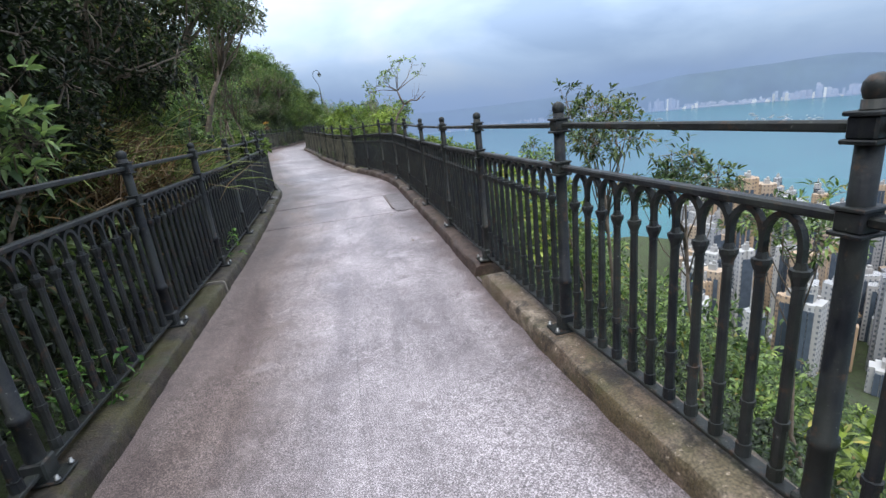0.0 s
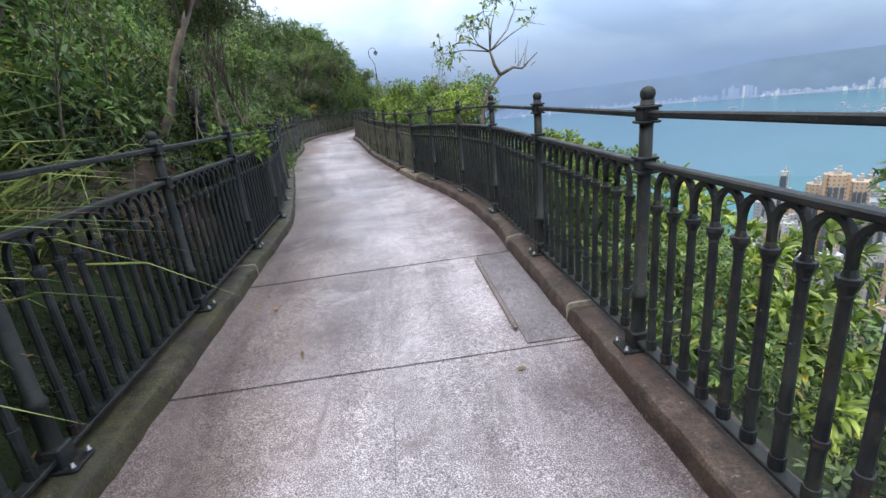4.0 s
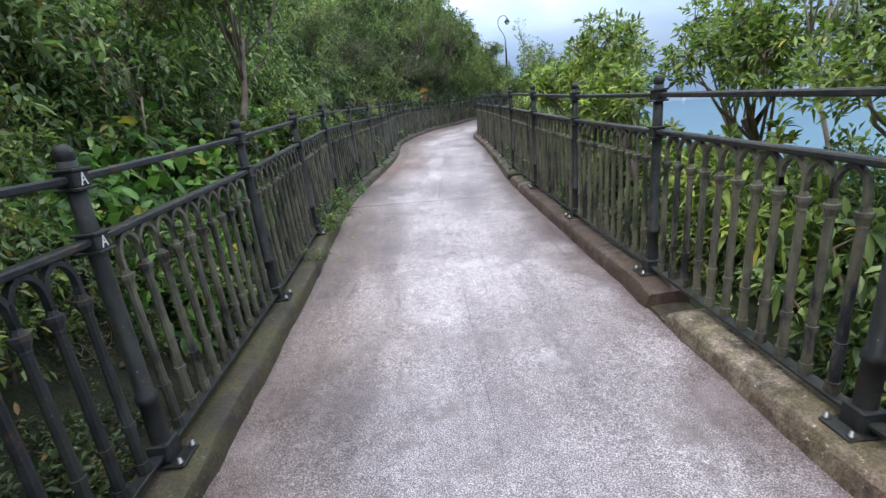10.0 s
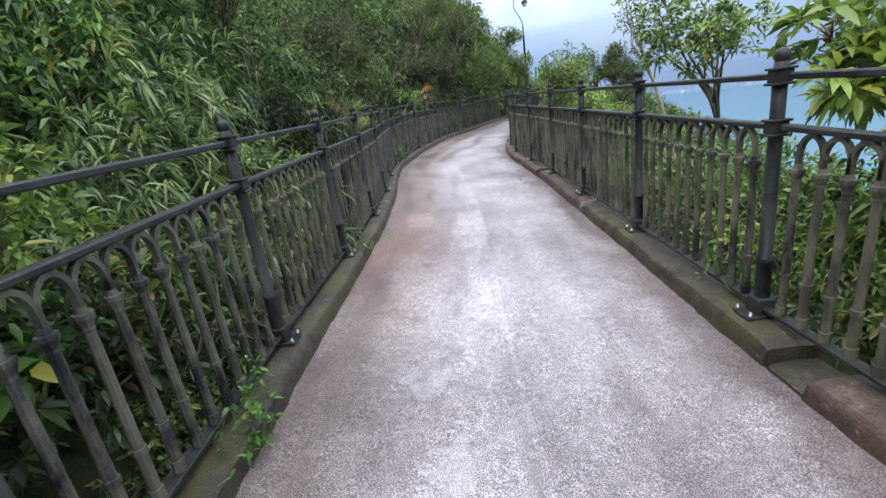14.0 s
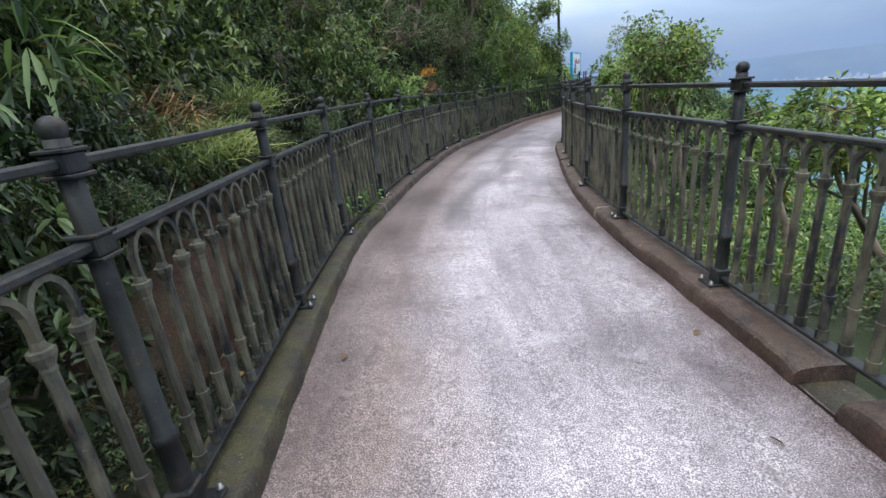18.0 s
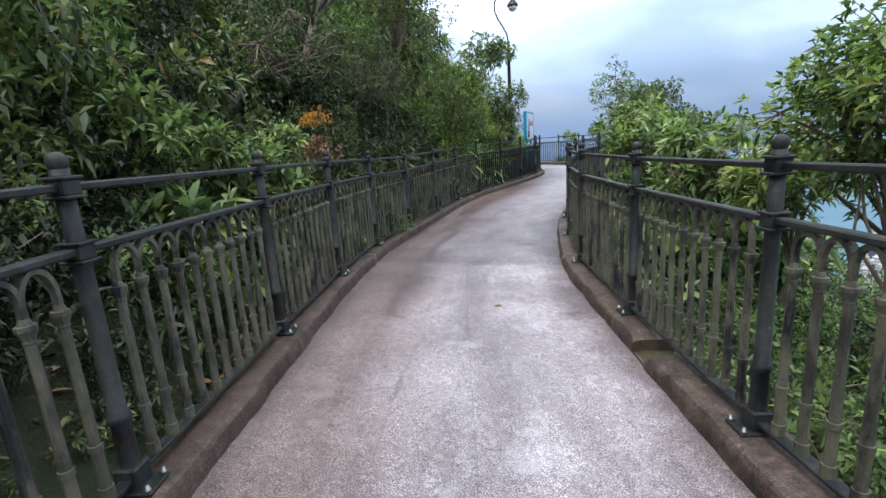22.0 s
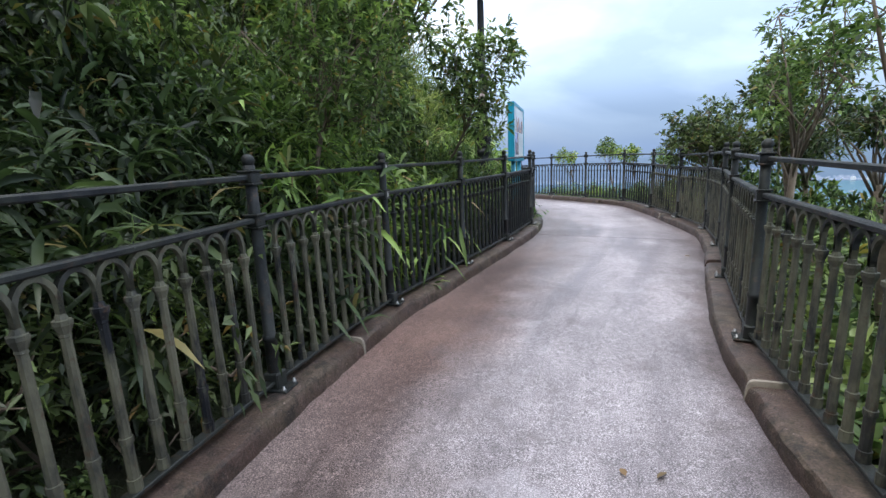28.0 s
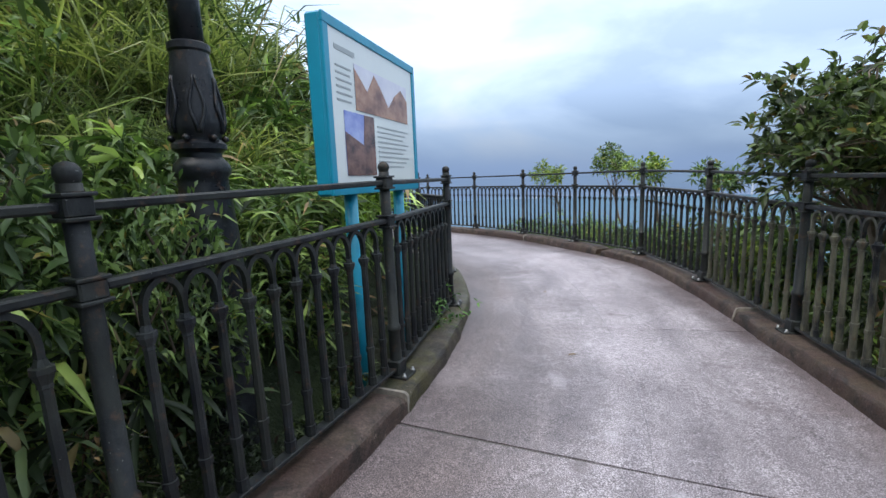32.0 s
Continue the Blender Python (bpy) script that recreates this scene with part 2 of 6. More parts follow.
def iron(name="black_painted_iron", lichen=(0.06, 0.065, 0.045), most=0.35, gloss=(0.34, 0.72)):
    """Old black paint: bare and rusty chips, lichen film in patches, pale water marks."""
    m, nt, b = material(name, 0.5, 0.0, 0.32)
    c, info = nt.nodes.new("ShaderNodeTexCoord"), nt.nodes.new("ShaderNodeObjectInfo")
    move = nt.nodes.new("ShaderNodeVectorMath")
    move.operation = "MULTIPLY_ADD"
    nt.links.new(info.outputs["Random"], move.inputs[0])
    move.inputs[1].default_value = (37.0, 53.0, 71.0)
    nt.links.new(c.outputs["Object"], move.inputs[2])

    def patch(scale, detail=5.0, stretch_z=1.0):
        mp, n = nt.nodes.new("ShaderNodeMapping"), nt.nodes.new("ShaderNodeTexNoise")
        mp.inputs["Scale"].default_value = (1.0, 1.0, stretch_z)
        n.inputs["Scale"].default_value, n.inputs["Detail"].default_value, n.inputs["Roughness"].default_value = scale, detail, 0.68
        nt.links.new(move.outputs[0], mp.inputs["Vector"])
        nt.links.new(mp.outputs[0], n.inputs["Vector"])
        return n.outputs["Fac"]
    wear, film, fine = patch(6.0), patch(9.0, 5.0, 0.35), patch(60.0)
    col = ramp(nt, wear, [(0.35, (0.004, 0.005, 0.008)), (0.52, (0.010, 0.012, 0.016)), (0.72, (0.036, 0.040, 0.044))])
    col = mix(nt, ramp(nt, film, [(0.42, (0.0,)), (0.50, (most * 0.5,)), (0.60, (most,))]), col, lichen)
    col = mix(nt, ramp(nt, info.outputs["Random"], [(0.2, (0.0,)), (1.0, (most * 0.5,))]), col, lichen)
    col = mix(nt, ramp(nt, patch(17.0), [(0.58, (0.0,)), (0.66, (0.6,))]), col, (0.075, 0.042, 0.026))
    col = mix(nt, ramp(nt, fine, [(0.66, (0.0,)), (0.71, (0.7,))]), col, (0.24, 0.24, 0.22))
    nt.links.new(col, b.inputs["Base Color"])
    nt.links.new(ramp(nt, wear, [(0.3, (gloss[0],)), (0.7, (gloss[1],))]), b.inputs["Roughness"])
    bump(nt, b, patch(32.0, 6.0), 0.55, 0.006)
    return m


def leaf(name, dark, light, odd=None, rough=0.42, through_light=0.35):
    m, nt, b = material(name, rough, 0.0, 0.4)
    g = nt.nodes.new("ShaderNodeNewGeometry")
    info = nt.nodes.new("ShaderNodeObjectInfo")
    # Tones spread wide, adding the contrast of leaves that shade each other.
    stops = [(0.0, [c * 0.5 for c in dark]), (0.3, dark), (0.62, light), (0.9, [c * 1.35 for c in light])]
    if odd:
        stops += [(0.955, light), (0.975, odd)]
    col = ramp(nt, g.outputs["Random Per Island"], stops)
    # Noise darkens whole patches, painting shade into gaps of the foliage.
    lump = tex(nt, 1.0, 4.0, 0.6)
    col = mix(nt, 0.75, col, ramp(nt, lump.outputs["Fac"], [(0.32, (0.22, 0.26, 0.25)), (0.5, (0.9, 0.92, 0.85)), (0.68, (1.85, 1.7, 1.35))]), "MULTIPLY")
    col = mix(nt, 0.6, col, ramp(nt, info.outputs["Random"], [(0.0, (0.7, 0.8, 0.75)), (1.0, (1.3, 1.2, 1.0))]), "MULTIPLY")
    nt.links.new(col, b.inputs["Base Color"])
    tr = nt.nodes.new("ShaderNodeBsdfTranslucent")
    nt.links.new(mix(nt, 1.0, col, (1.1, 1.25, 0.75), "MULTIPLY"), tr.inputs["Color"])
    ms = nt.nodes.new("ShaderNodeMixShader")
    ms.inputs["Fac"].default_value = through_light
    out = nt.nodes["Material Output"]
    nt.links.new(b.outputs[0], ms.inputs[1])
    nt.links.new(tr.outputs[0], ms.inputs[2])
    nt.links.new(ms.outputs[0], out.inputs["Surface"])
    return m


def plain(name, col, rough=0.6, vary=0.25, scale=6.0, metal=0.0, relief=0.2):
    m, nt, b = material(name, rough, metal)
    n = tex(nt, scale, 5.0, 0.6)
    lo, hi = [c * (1 - vary) for c in col], [min(1.0, c * (1 + vary)) for c in col]
    nt.links.new(ramp(nt, n.outputs["Fac"], [(0.3, lo), (0.7, hi)]), b.inputs["Base Color"])
    if relief:
        bump(nt, b, n.outputs["Fac"], relief, 0.01)
    return m


PATH_MAT = concrete_path()
KERB_MAT = kerb_concrete("weathered_kerb_concrete", (0.030, 0.019, 0.016), (0.128, 0.086, 0.069), 0.14, 0.014, (0.060, 0.032, 0.025))
KERB_PALE = kerb_concrete("pale_worn_kerb_concrete", (0.070, 0.052, 0.038), (0.36, 0.29, 0.225), 0.45, 0.018, (0.13, 0.085, 0.055))
KERB_MOSSY = kerb_concrete("mossy_kerb_concrete", (0.020, 0.016, 0.012), (0.095, 0.074, 0.054), 0.6, 0.02, (0.036, 0.025, 0.018))
IRON = iron(lichen=(0.050, 0.055, 0.040), most=0.30)
IRON_OLIVE = iron("lichened_olive_iron", (0.130, 0.126, 0.088), 0.85)
STEEL = plain("galvanised_bolt", (0.30, 0.30, 0.30), 0.45, 0.15, 40.0, 0.9, 0.0)
DARK_JOINT = plain("dark_joint_filler", (0.085, 0.078, 0.075), 0.7)


def undergrowth():
    """Soil and litter with patches of low green growth."""
    m, nt, b = material("mossy_undergrowth", 0.9)
    col = ramp(nt, tex(nt, 3.0, 6.0, 0.7).outputs["Fac"], [(0.3, (0.022, 0.020, 0.010)), (0.7, (0.055, 0.048, 0.026))])
    patch = ramp(nt, tex(nt, 0.35, 6.0, 0.75).outputs["Fac"], [(0.42, (0.15,)), (0.58, (0.95,))])
    col = mix(nt, patch, col, ramp(nt, tex(nt, 0.9, 7.0, 0.8).outputs["Fac"], [(0.3, (0.020, 0.040, 0.012)), (0.7, (0.085, 0.125, 0.035))]))
    nt.links.new(col, b.inputs["Base Color"])
    bump(nt, b, tex(nt, 1.6, 8.0, 0.8).outputs["Fac"], 1.0, 0.6)
    return m


UNDERGROWTH = undergrowth()
BARK = plain("grey_brown_bark", (0.16, 0.125, 0.095), 0.85, 0.45, 9.0, 0.0, 0.7)
BARK_PALE = plain("pale_grey_bark", (0.30, 0.27, 0.23), 0.85, 0.4, 9.0, 0.0, 0.6)
# Dark leaves taken near black, so their colour also holds the shade.
LEAF_SHADED = leaf("deep_green_leaf", (0.010, 0.018, 0.009), (0.032, 0.048, 0.020), (0.070, 0.110, 0.038), 0.5, 0.15)
LEAF_DARK = leaf("dark_evergreen_leaf", (0.040, 0.062, 0.033), (0.110, 0.150, 0.070), (0.220, 0.150, 0.064))
LEAF_MID = leaf("mid_green_leaf", (0.070, 0.120, 0.046), (0.200, 0.275, 0.113), (0.320, 0.250, 0.077))
LEAF_LIGHT = leaf("fresh_yellow_green_leaf", (0.100, 0.160, 0.044), (0.240, 0.310, 0.096), (0.420, 0.380, 0.102))
LEAF_WHORL = leaf("pale_whorled_leaf", (0.095, 0.150, 0.072), (0.275, 0.345, 0.165), (0.400, 0.360, 0.102))
LEAF_BAMBOO = leaf("bamboo_leaf", (0.060, 0.105, 0.046), (0.185, 0.245, 0.112), (0.340, 0.270, 0.179))
LEAF_GINGER = leaf("long_arching_leaf", (0.085, 0.150, 0.050), (0.31, 0.42, 0.150), (0.46, 0.31, 0.18))
LEAF_SASA = leaf("dark_strap_leaf", (0.024, 0.040, 0.022), (0.085, 0.120, 0.060), (0.26, 0.20, 0.10))
LEAF_GRASS = leaf("tall_grass_blade", (0.095, 0.140, 0.046), (0.260, 0.300, 0.130), (0.360, 0.280, 0.192))
LEAF_DRY = leaf("dry_brown_leaf", (0.075, 0.042, 0.024), (0.20, 0.125, 0.068), (0.28, 0.21, 0.13), 0.6, 0.12)
LEAF_WITHERED = leaf("withered_pink_brown_leaf", (0.15, 0.085, 0.055), (0.36, 0.22, 0.145), (0.42, 0.30, 0.20), 0.6, 0.12)
LEAF_ORANGE = leaf("orange_dying_leaf", (0.25, 0.11, 0.03), (0.48, 0.26, 0.05), (0.2, 0.09, 0.03))
LEAF_VINE = leaf("bright_vine_leaf", (0.060, 0.150, 0.038), (0.150, 0.280, 0.077), (0.420, 0.380, 0.064))


# ---- building helpers ----
def mesh_from(name, verts, faces, smooth=False):
    me = bpy.data.meshes.new(name)
    me.from_pydata([tuple(v) for v in verts], [], faces)
    me.update()
    if smooth:
        me.polygons.foreach_set("use_smooth", [True] * len(me.polygons))
    return me


def part(name, data, mat, parent=None, label=""):
    """One mesh object, from a bmesh or a mesh, under its thing or part."""
    if isinstance(data, bmesh.types.BMesh):
        me = bpy.data.meshes.new(name)
        data.to_mesh(me)
        data.free()
    else:
        me = data
    if mat and not me.materials:
        me.materials.append(mat)
    ob = new(name, me)
    ob.parent = parent
    if label:
        tagged(ob, label)
    return ob


def box(bm, size, at, bevel=0.0, rot=None):
    m = Matrix.Translation(at) @ (rot or Matrix()) @ Matrix.Diagonal((*size, 1))
    got = bmesh.ops.create_cube(bm, size=1.0, matrix=m)["verts"]
    if bevel:
        edges = {e for v in got for e in v.link_edges}
        bmesh.ops.bevel(bm, geom=list(edges), offset=bevel, segments=1, affect="EDGES", profile=0.5)


def lathe(profile, sides=10, centre=(0, 0, 0), name="turned", smooth=True):
    """A turned shape from rows of (radius, height)."""
    verts, faces = [], []
    for r, z in profile:
        for k in range(sides):
            a = 2 * math.pi * k / sides
            verts.append((centre[0] + r * math.cos(a), centre[1] + r * math.sin(a), centre[2] + z))
    for i in range(len(profile) - 1):
        for k in range(sides):
            k2 = (k + 1) % sides
            faces.append((i * sides + k, i * sides + k2, (i + 1) * sides + k2, (i + 1) * sides + k))
    faces.append(tuple(range(sides))[::-1])
    faces.append(tuple((len(profile) - 1) * sides + k for k in range(sides)))
    return mesh_from(name, verts, faces, smooth)


def tube(points, radii, sides=6):
    """Verts and faces of a tube along points."""
    verts, faces = [], []
    pts = [Vector(p) for p in points]
    for i, p in enumerate(pts):
        d = (pts[min(i + 1, len(pts) - 1)] - pts[max(i - 1, 0)]).normalized()
        side = d.cross(Vector((0.13, 0.31, 0.94)))
        side = side.normalized() if side.length > 1e-4 else Vector((1, 0, 0))
        up = side.cross(d)
        r = radii[i] if hasattr(radii, "__len__") else radii
        for k in range(sides):
            a = 2 * math.pi * k / sides
            verts.append(p + (side * math.cos(a) + up * math.sin(a)) * r)
    for i in range(len(pts) - 1):
        for k in range(sides):
            k2 = (k + 1) % sides
            faces.append((i * sides + k, i * sides + k2, (i + 1) * sides + k2, (i + 1) * sides + k))
    faces.append(tuple(range(sides))[::-1])
    faces.append(tuple((len(pts) - 1) * sides + k for k in range(sides)))
    return verts, faces


def joined(name, pieces, smooth=True):
    verts, faces = [], []
    for v, f in pieces:
        n = len(verts)
        verts += v
        faces += [tuple(i + n for i in face) for face in f]
    return mesh_from(name, verts, faces, smooth)


# ---- plan: the two railing lines, post by post ----
RIGHT = [(1.71, -4.0), (1.48, -2.35), (1.40, -0.50), (1.11, 1.08), (0.81, 2.56), (0.58, 4.17), (0.37, 5.79), (0.13, 7.43), (-0.14, 9.05),
         (-0.42, 10.67), (-0.83, 12.27), (-1.38, 13.86), (-1.94, 15.38), (-2.50, 16.96), (-3.07, 18.51), (-3.64, 20.03), (-4.17, 21.57),
         (-4.63, 23.20), (-5.10, 24.84), (-5.57, 26.43), (-6.08, 28.01), (-6.59, 29.59), (-6.95, 31.19), (-7.19, 32.80), (-7.37, 34.40),
         (-7.54, 36.05), (-7.48, 37.68), (-7.32, 39.32), (-6.98, 40.97), (-6.59, 42.62), (-5.94, 44.22), (-5.24, 45.78), (-4.69, 47.33),
         (-4.47, 48.98), (-4.40, 50.64), (-4.55, 52.27), (-5.22, 53.76), (-6.01, 55.21), (-7.05, 56.5), (-8.3, 57.6), (-9.7, 58.45),
         (-11.25, 59.0), (-12.9, 59.25)]
LEFT = [(-1.16, -3.1), (-1.39, -1.46), (-1.61, 0.18), (-1.83, 1.81), (-2.06, 3.45), (-2.31, 5.06), (-2.59, 6.68), (-2.89, 8.31), (-3.21, 9.95),
        (-3.57, 11.58), (-4.12, 13.15), (-4.69, 14.72), (-5.26, 16.30), (-5.86, 17.87), (-6.46, 19.44), (-6.91, 21.05), (-7.31, 22.63),
        (-7.73, 24.17), (-8.24, 25.74), (-8.81, 27.28), (-9.34, 28.88), (-9.63, 30.48), (-9.87, 32.10), (-10.07, 33.73), (-10.24, 35.37),
        (-10.31, 37.03), (-10.19, 38.71), (-9.94, 40.30), (-9.67, 41.89), (-9.27, 43.45), (-8.65, 44.97), (-8.05, 46.47), (-7.50, 48.05),
        (-7.25, 49.69), (-7.38, 51.33), (-7.95, 52.88), (-8.85, 54.25), (-10.05, 55.35), (-11.5, 56.05)]
LEVEL_R = [(-9, 0), (2.5, -0.01), (5.8, -0.07), (7.4, -0.08), (10.7, -0.04), (13, -0.07), (15.4, -0.15), (18.5, -0.12), (21.5, -0.04), (26, -0.04), (30, -0.03),
           (34.4, -0.08), (39.3, -0.08), (42.6, 0.03), (45.8, 0.10), (49, 0.09), (52, 0.18), (70, 0.2)]
LEVEL_L = [(-9, 0), (3.4, -0.02), (6.7, -0.05), (10, -0.06), (14.7, -0.15), (16.3, -0.12), (19.4, -0.01), (24, 0.01), (29, 0.03), (31.7, 0.05), (35, 0.02),
           (38.7, -0.04), (42, 0.04), (45, 0.10), (48, 0.16), (70, 0.2)]
KERB_H = 0.12


def level(y, share=0.5):
    """Height of the path's surface; share: 0 at its left edge, 1 at its right."""
    l, r = (np.interp(y, [a for a, _ in rows], [b for _, b in rows]) for rows in (LEVEL_L, LEVEL_R))
    return float(l + (r - l) * share)


class Line:
    """A smooth line through control points, by metres along it."""

    def __init__(self, pts, share):
        self.share = share
        p = [Vector(q) for q in pts]
        p = [2 * p[0] - p[1]] + p + [2 * p[-1] - p[-2]]
        self.pts = []
        for i in range(1, len(p) - 2):
            for k in range(8):
                t = k / 8
                a, b, c, d = p[i - 1], p[i], p[i + 1], p[i + 2]
                self.pts.append(0.5 * (2 * b + (c - a) * t + (2 * a - 5 * b + 4 * c - d) * t * t + (3 * b - a - 3 * c + d) * t ** 3))
        self.pts.append(p[-2])
        xy = np.array([tuple(q) for q in self.pts])
        self.s = np.r_[0, np.cumsum(np.hypot(*np.diff(xy, axis=0).T))]
        self.xy = xy
        self.length = float(self.s[-1])

    def at(self, s, off=0.0):
        """The place at s metres, off metres to the right of the way."""
        x, y = (np.interp(s, self.s, self.xy[:, k]) for k in (0, 1))
        e = 0.15
        dx, dy = (np.interp(s + e, self.s, self.xy[:, k]) - np.interp(s - e, self.s, self.xy[:, k]) for k in (0, 1))
        n = math.hypot(dx, dy) or 1.0
        return Vector((x + off * dy / n, y - off * dx / n))

    def along(self, y):
        """Metres along where the line first passes this y."""
        k = int(np.argmax(self.xy[:, 1] >= y))
        return float(self.s[k])


RLINE, LLINE = Line(RIGHT, 1.0), Line(LEFT, 0.0)
IN_R, IN_L = -0.170, 0.165      # inner edge of the kerbs from the railing line, to the right of the way


# ---- terrain: hill to the left, steep fall to the right, down to the sea ----
SEA = -180.0
centre_pts = [(1.5, -60.0), (0.9, -20.0)] + [tuple((RLINE.at(s) + LLINE.at(LLINE.along(max(RLINE.at(s).y, LEFT[0][1])))) / 2)
                                              for s in np.arange(1.0, RLINE.along(48.0), 2.0)]
centre_pts += [(-5.55, 50.0), (-5.75, 52.0), (-6.4, 53.8), (-7.3, 55.2), (-8.6, 56.5), (-10.4, 57.6), (-13.0, 58.2), (-18, 58.0), (-30, 54), (-70, 40)]
CX = np.array(centre_pts)


def path_offset(x, y):
    """Signed distance from the middle of the path (right is positive), and the y of the nearest point; for arrays."""
    p = np.stack([x, y], -1)
    best = np.full(x.shape, 1e9)
    side = np.zeros(x.shape)
    ny = np.zeros(x.shape)
    for a, b in zip(CX[:-1], CX[1:]):
        d = b - a
        t = np.clip(((p - a) @ d) / (d @ d), 0, 1)
        q = a + t[..., None] * d
        r = np.hypot(*(np.moveaxis(p - q, -1, 0)))
        cross = d[0] * (p[..., 1] - a[1]) - d[1] * (p[..., 0] - a[0])
        near = r < best
        best = np.where(near, r, best)
        side = np.where(near, -np.sign(cross), side)
        ny = np.where(near, q[..., 1], ny)
    return best * np.where(side == 0, 1, side), ny


def ground_height(x, y):
    x, y = np.asarray(x, float), np.asarray(y, float)
    off, ny = path_offset(x, y)
    lev = np.interp(ny, [a for a, _ in LEVEL_R], [b for _, b in LEVEL_R])
    bank = np.interp(-off, [0, 1.35, 1.75, 2.6, 4.5, 9, 16, 30, 80], [-0.12, -0.12, -0.1, 0.75, 2.6, 7.0, 12.5, 20, 34])
    drop = np.interp(off, [0, 1.2, 1.6, 2.6, 6, 20, 60, 150, 260, 400, 520, 800, 6000], [-0.12, -0.12, -0.3, -1.1, -4.3, -15.5, -47, -108, -158, -174, -179, -186, -190])
    # a shoulder of ground beside the railing where shrubs crowd up to it
    shoulder = np.interp(off, [0, 1.2, 1.6, 3.4, 5.0, 9, 20, 60, 150, 260, 400, 520, 800, 6000], [-0.12, -0.12, -0.25, -0.45, -1.6, -6.0, -15.5, -47, -108, -158, -174, -179, -186, -190])
    full = np.interp(ny, [7.5, 10.0, 28.0, 30.5, 34.0, 36.0, 53.5, 56.0], [0.0, 1.0, 1.0, 0.3, 0.3, 1.0, 1.0, 0.0])
    drop = drop + (shoulder - drop) * full
    wave = 0.25 * np.sin(x * 1.7 + 0.6 * y) * np.sin(y * 1.1 - 0.4 * x) * np.clip((np.abs(off) - 2) / 3, 0, 1)
    return np.where(off < 0, bank, drop) + lev * np.clip(1.5 - np.abs(off) / 20, 0, 1) + wave


def ground_at(x, y):
    return float(ground_height(np.array([x]), np.array([y]))[0])


def terrain():
    def axis(lo, hi, a, b, fine):
        near = np.arange(a, b, fine)
        up = b + np.cumsum(np.geomspace(fine, hi / 9, 34))
        down = a - np.cumsum(np.geomspace(fine, -lo / 9, 34))
        return np.r_[down[::-1][:], near, up]
    xs = axis(-1500, 4800, -26, 16, 0.5)
    ys = axis(-1500, 4800, -16, 66, 0.5)
    xs, ys = xs[(xs > -2400) & (xs < 4900)], ys[(ys > -2400) & (ys < 4900)]
    gx, gy = np.meshgrid(xs, ys)
    z = ground_height(gx, gy)
    v = np.stack([gx, gy, z], -1).reshape(-1, 3)
    w = len(xs)
    i = np.arange(len(ys) - 1)[:, None] * w + np.arange(w - 1)[None]
    f = np.stack([i, i + 1, i + 1 + w, i + w], -1).reshape(-1, 4)
    me = bpy.data.meshes.new("ground")
    me.from_pydata(v.tolist(), [], f.tolist())
    me.update()
    me.polygons.foreach_set("use_smooth", [True] * len(me.polygons))
    return me


tagged(part("ground", terrain(), UNDERGROWTH), "hillside of dark soil and undergrowth falling to the sea", "ground", kind="structure")


# ---- the paved path: slabs between joints, halves either side of a centre joint ----
JOINTS = [-3.6, 7.78, 9.55, 14.76, 20.30, 29.80, 36.42, 46.88, 49.32, 53.6]
WIDE_JOINTS = {7.78: 0.008, 9.55: 0.013, 14.76: 0.009, 36.42: 0.007}
path_root = tagged(part("pavement", mesh_from("pavement", [], []), None), "wet exposed-aggregate concrete hillside footpath", "footpath", kind="structure")


def edges_at(y):
    """Left and right edge across the path, square to it, where the right one lies at y."""
    s = RLINE.along(y)
    s += (y - RLINE.at(s).y)
    r = RLINE.at(s, IN_R + 0.03)
    k = int(np.argmin(np.hypot(LLINE.xy[:, 0] - r.x, LLINE.xy[:, 1] - r.y)))
    t = LLINE.s[k]
    fine = min(np.linspace(t - 0.3, t + 0.3, 25), key=lambda u: (LLINE.at(u) - r).length)
    return LLINE.at(fine, IN_L - 0.03), r


def slab_mesh(rows, a, b):
    """A slab with a slightly rolling top, from the share a to the share b of the path's width."""
    verts, faces = [], []
    cols = 7
    for l, r in rows:
        for k in range(cols):
            q = l.lerp(r, a + (b - a) * k / (cols - 1))
            z = level(q.y, a + (b - a) * k / (cols - 1)) + 0.006 * noise.noise(Vector((q.x * 1.3, q.y * 1.3, 0)))
            verts.append((q.x, q.y, z))
    n = len(verts)
    verts += [(x, y, z - 0.07) for x, y, z in verts]
    for i in range(len(rows) - 1):
        for k in range(cols - 1):
            p = i * cols + k
            faces.append((p, p + 1, p + 1 + cols, p + cols))
    ring = [k for k in range(cols)] + [i * cols + cols - 1 for i in range(1, len(rows))] + [(len(rows) - 1) * cols + k for k in range(cols - 2, -1, -1)] + [
        i * cols for i in range(len(rows) - 2, 0, -1)]
    for p, q in zip(ring, ring[1:] + ring[:1]):
        faces.append((q, p, p + n, q + n))
    me = mesh_from("slab", verts, faces, False)
    # u: share across the path, v: along it
    uv = me.uv_layers.new(name="across")
    share = np.array([a + (b - a) * (i % cols) / (cols - 1) for i in range(len(verts))])
    idx = np.empty(len(me.loops), np.int32)
    me.loops.foreach_get("vertex_index", idx)
    along = np.array([v[1] for v in verts])
    uv.data.foreach_set("uv", np.stack([share[idx], along[idx]], 1).astype(np.float32).reshape(-1))
    return me


def rows_between(y0, y1):
    ys = np.linspace(y0 + WIDE_JOINTS.get(y0, 0.004), y1 - WIDE_JOINTS.get(y1, 0.004), max(3, int((y1 - y0) / 0.35)))
    return [edges_at(float(y)) for y in ys]


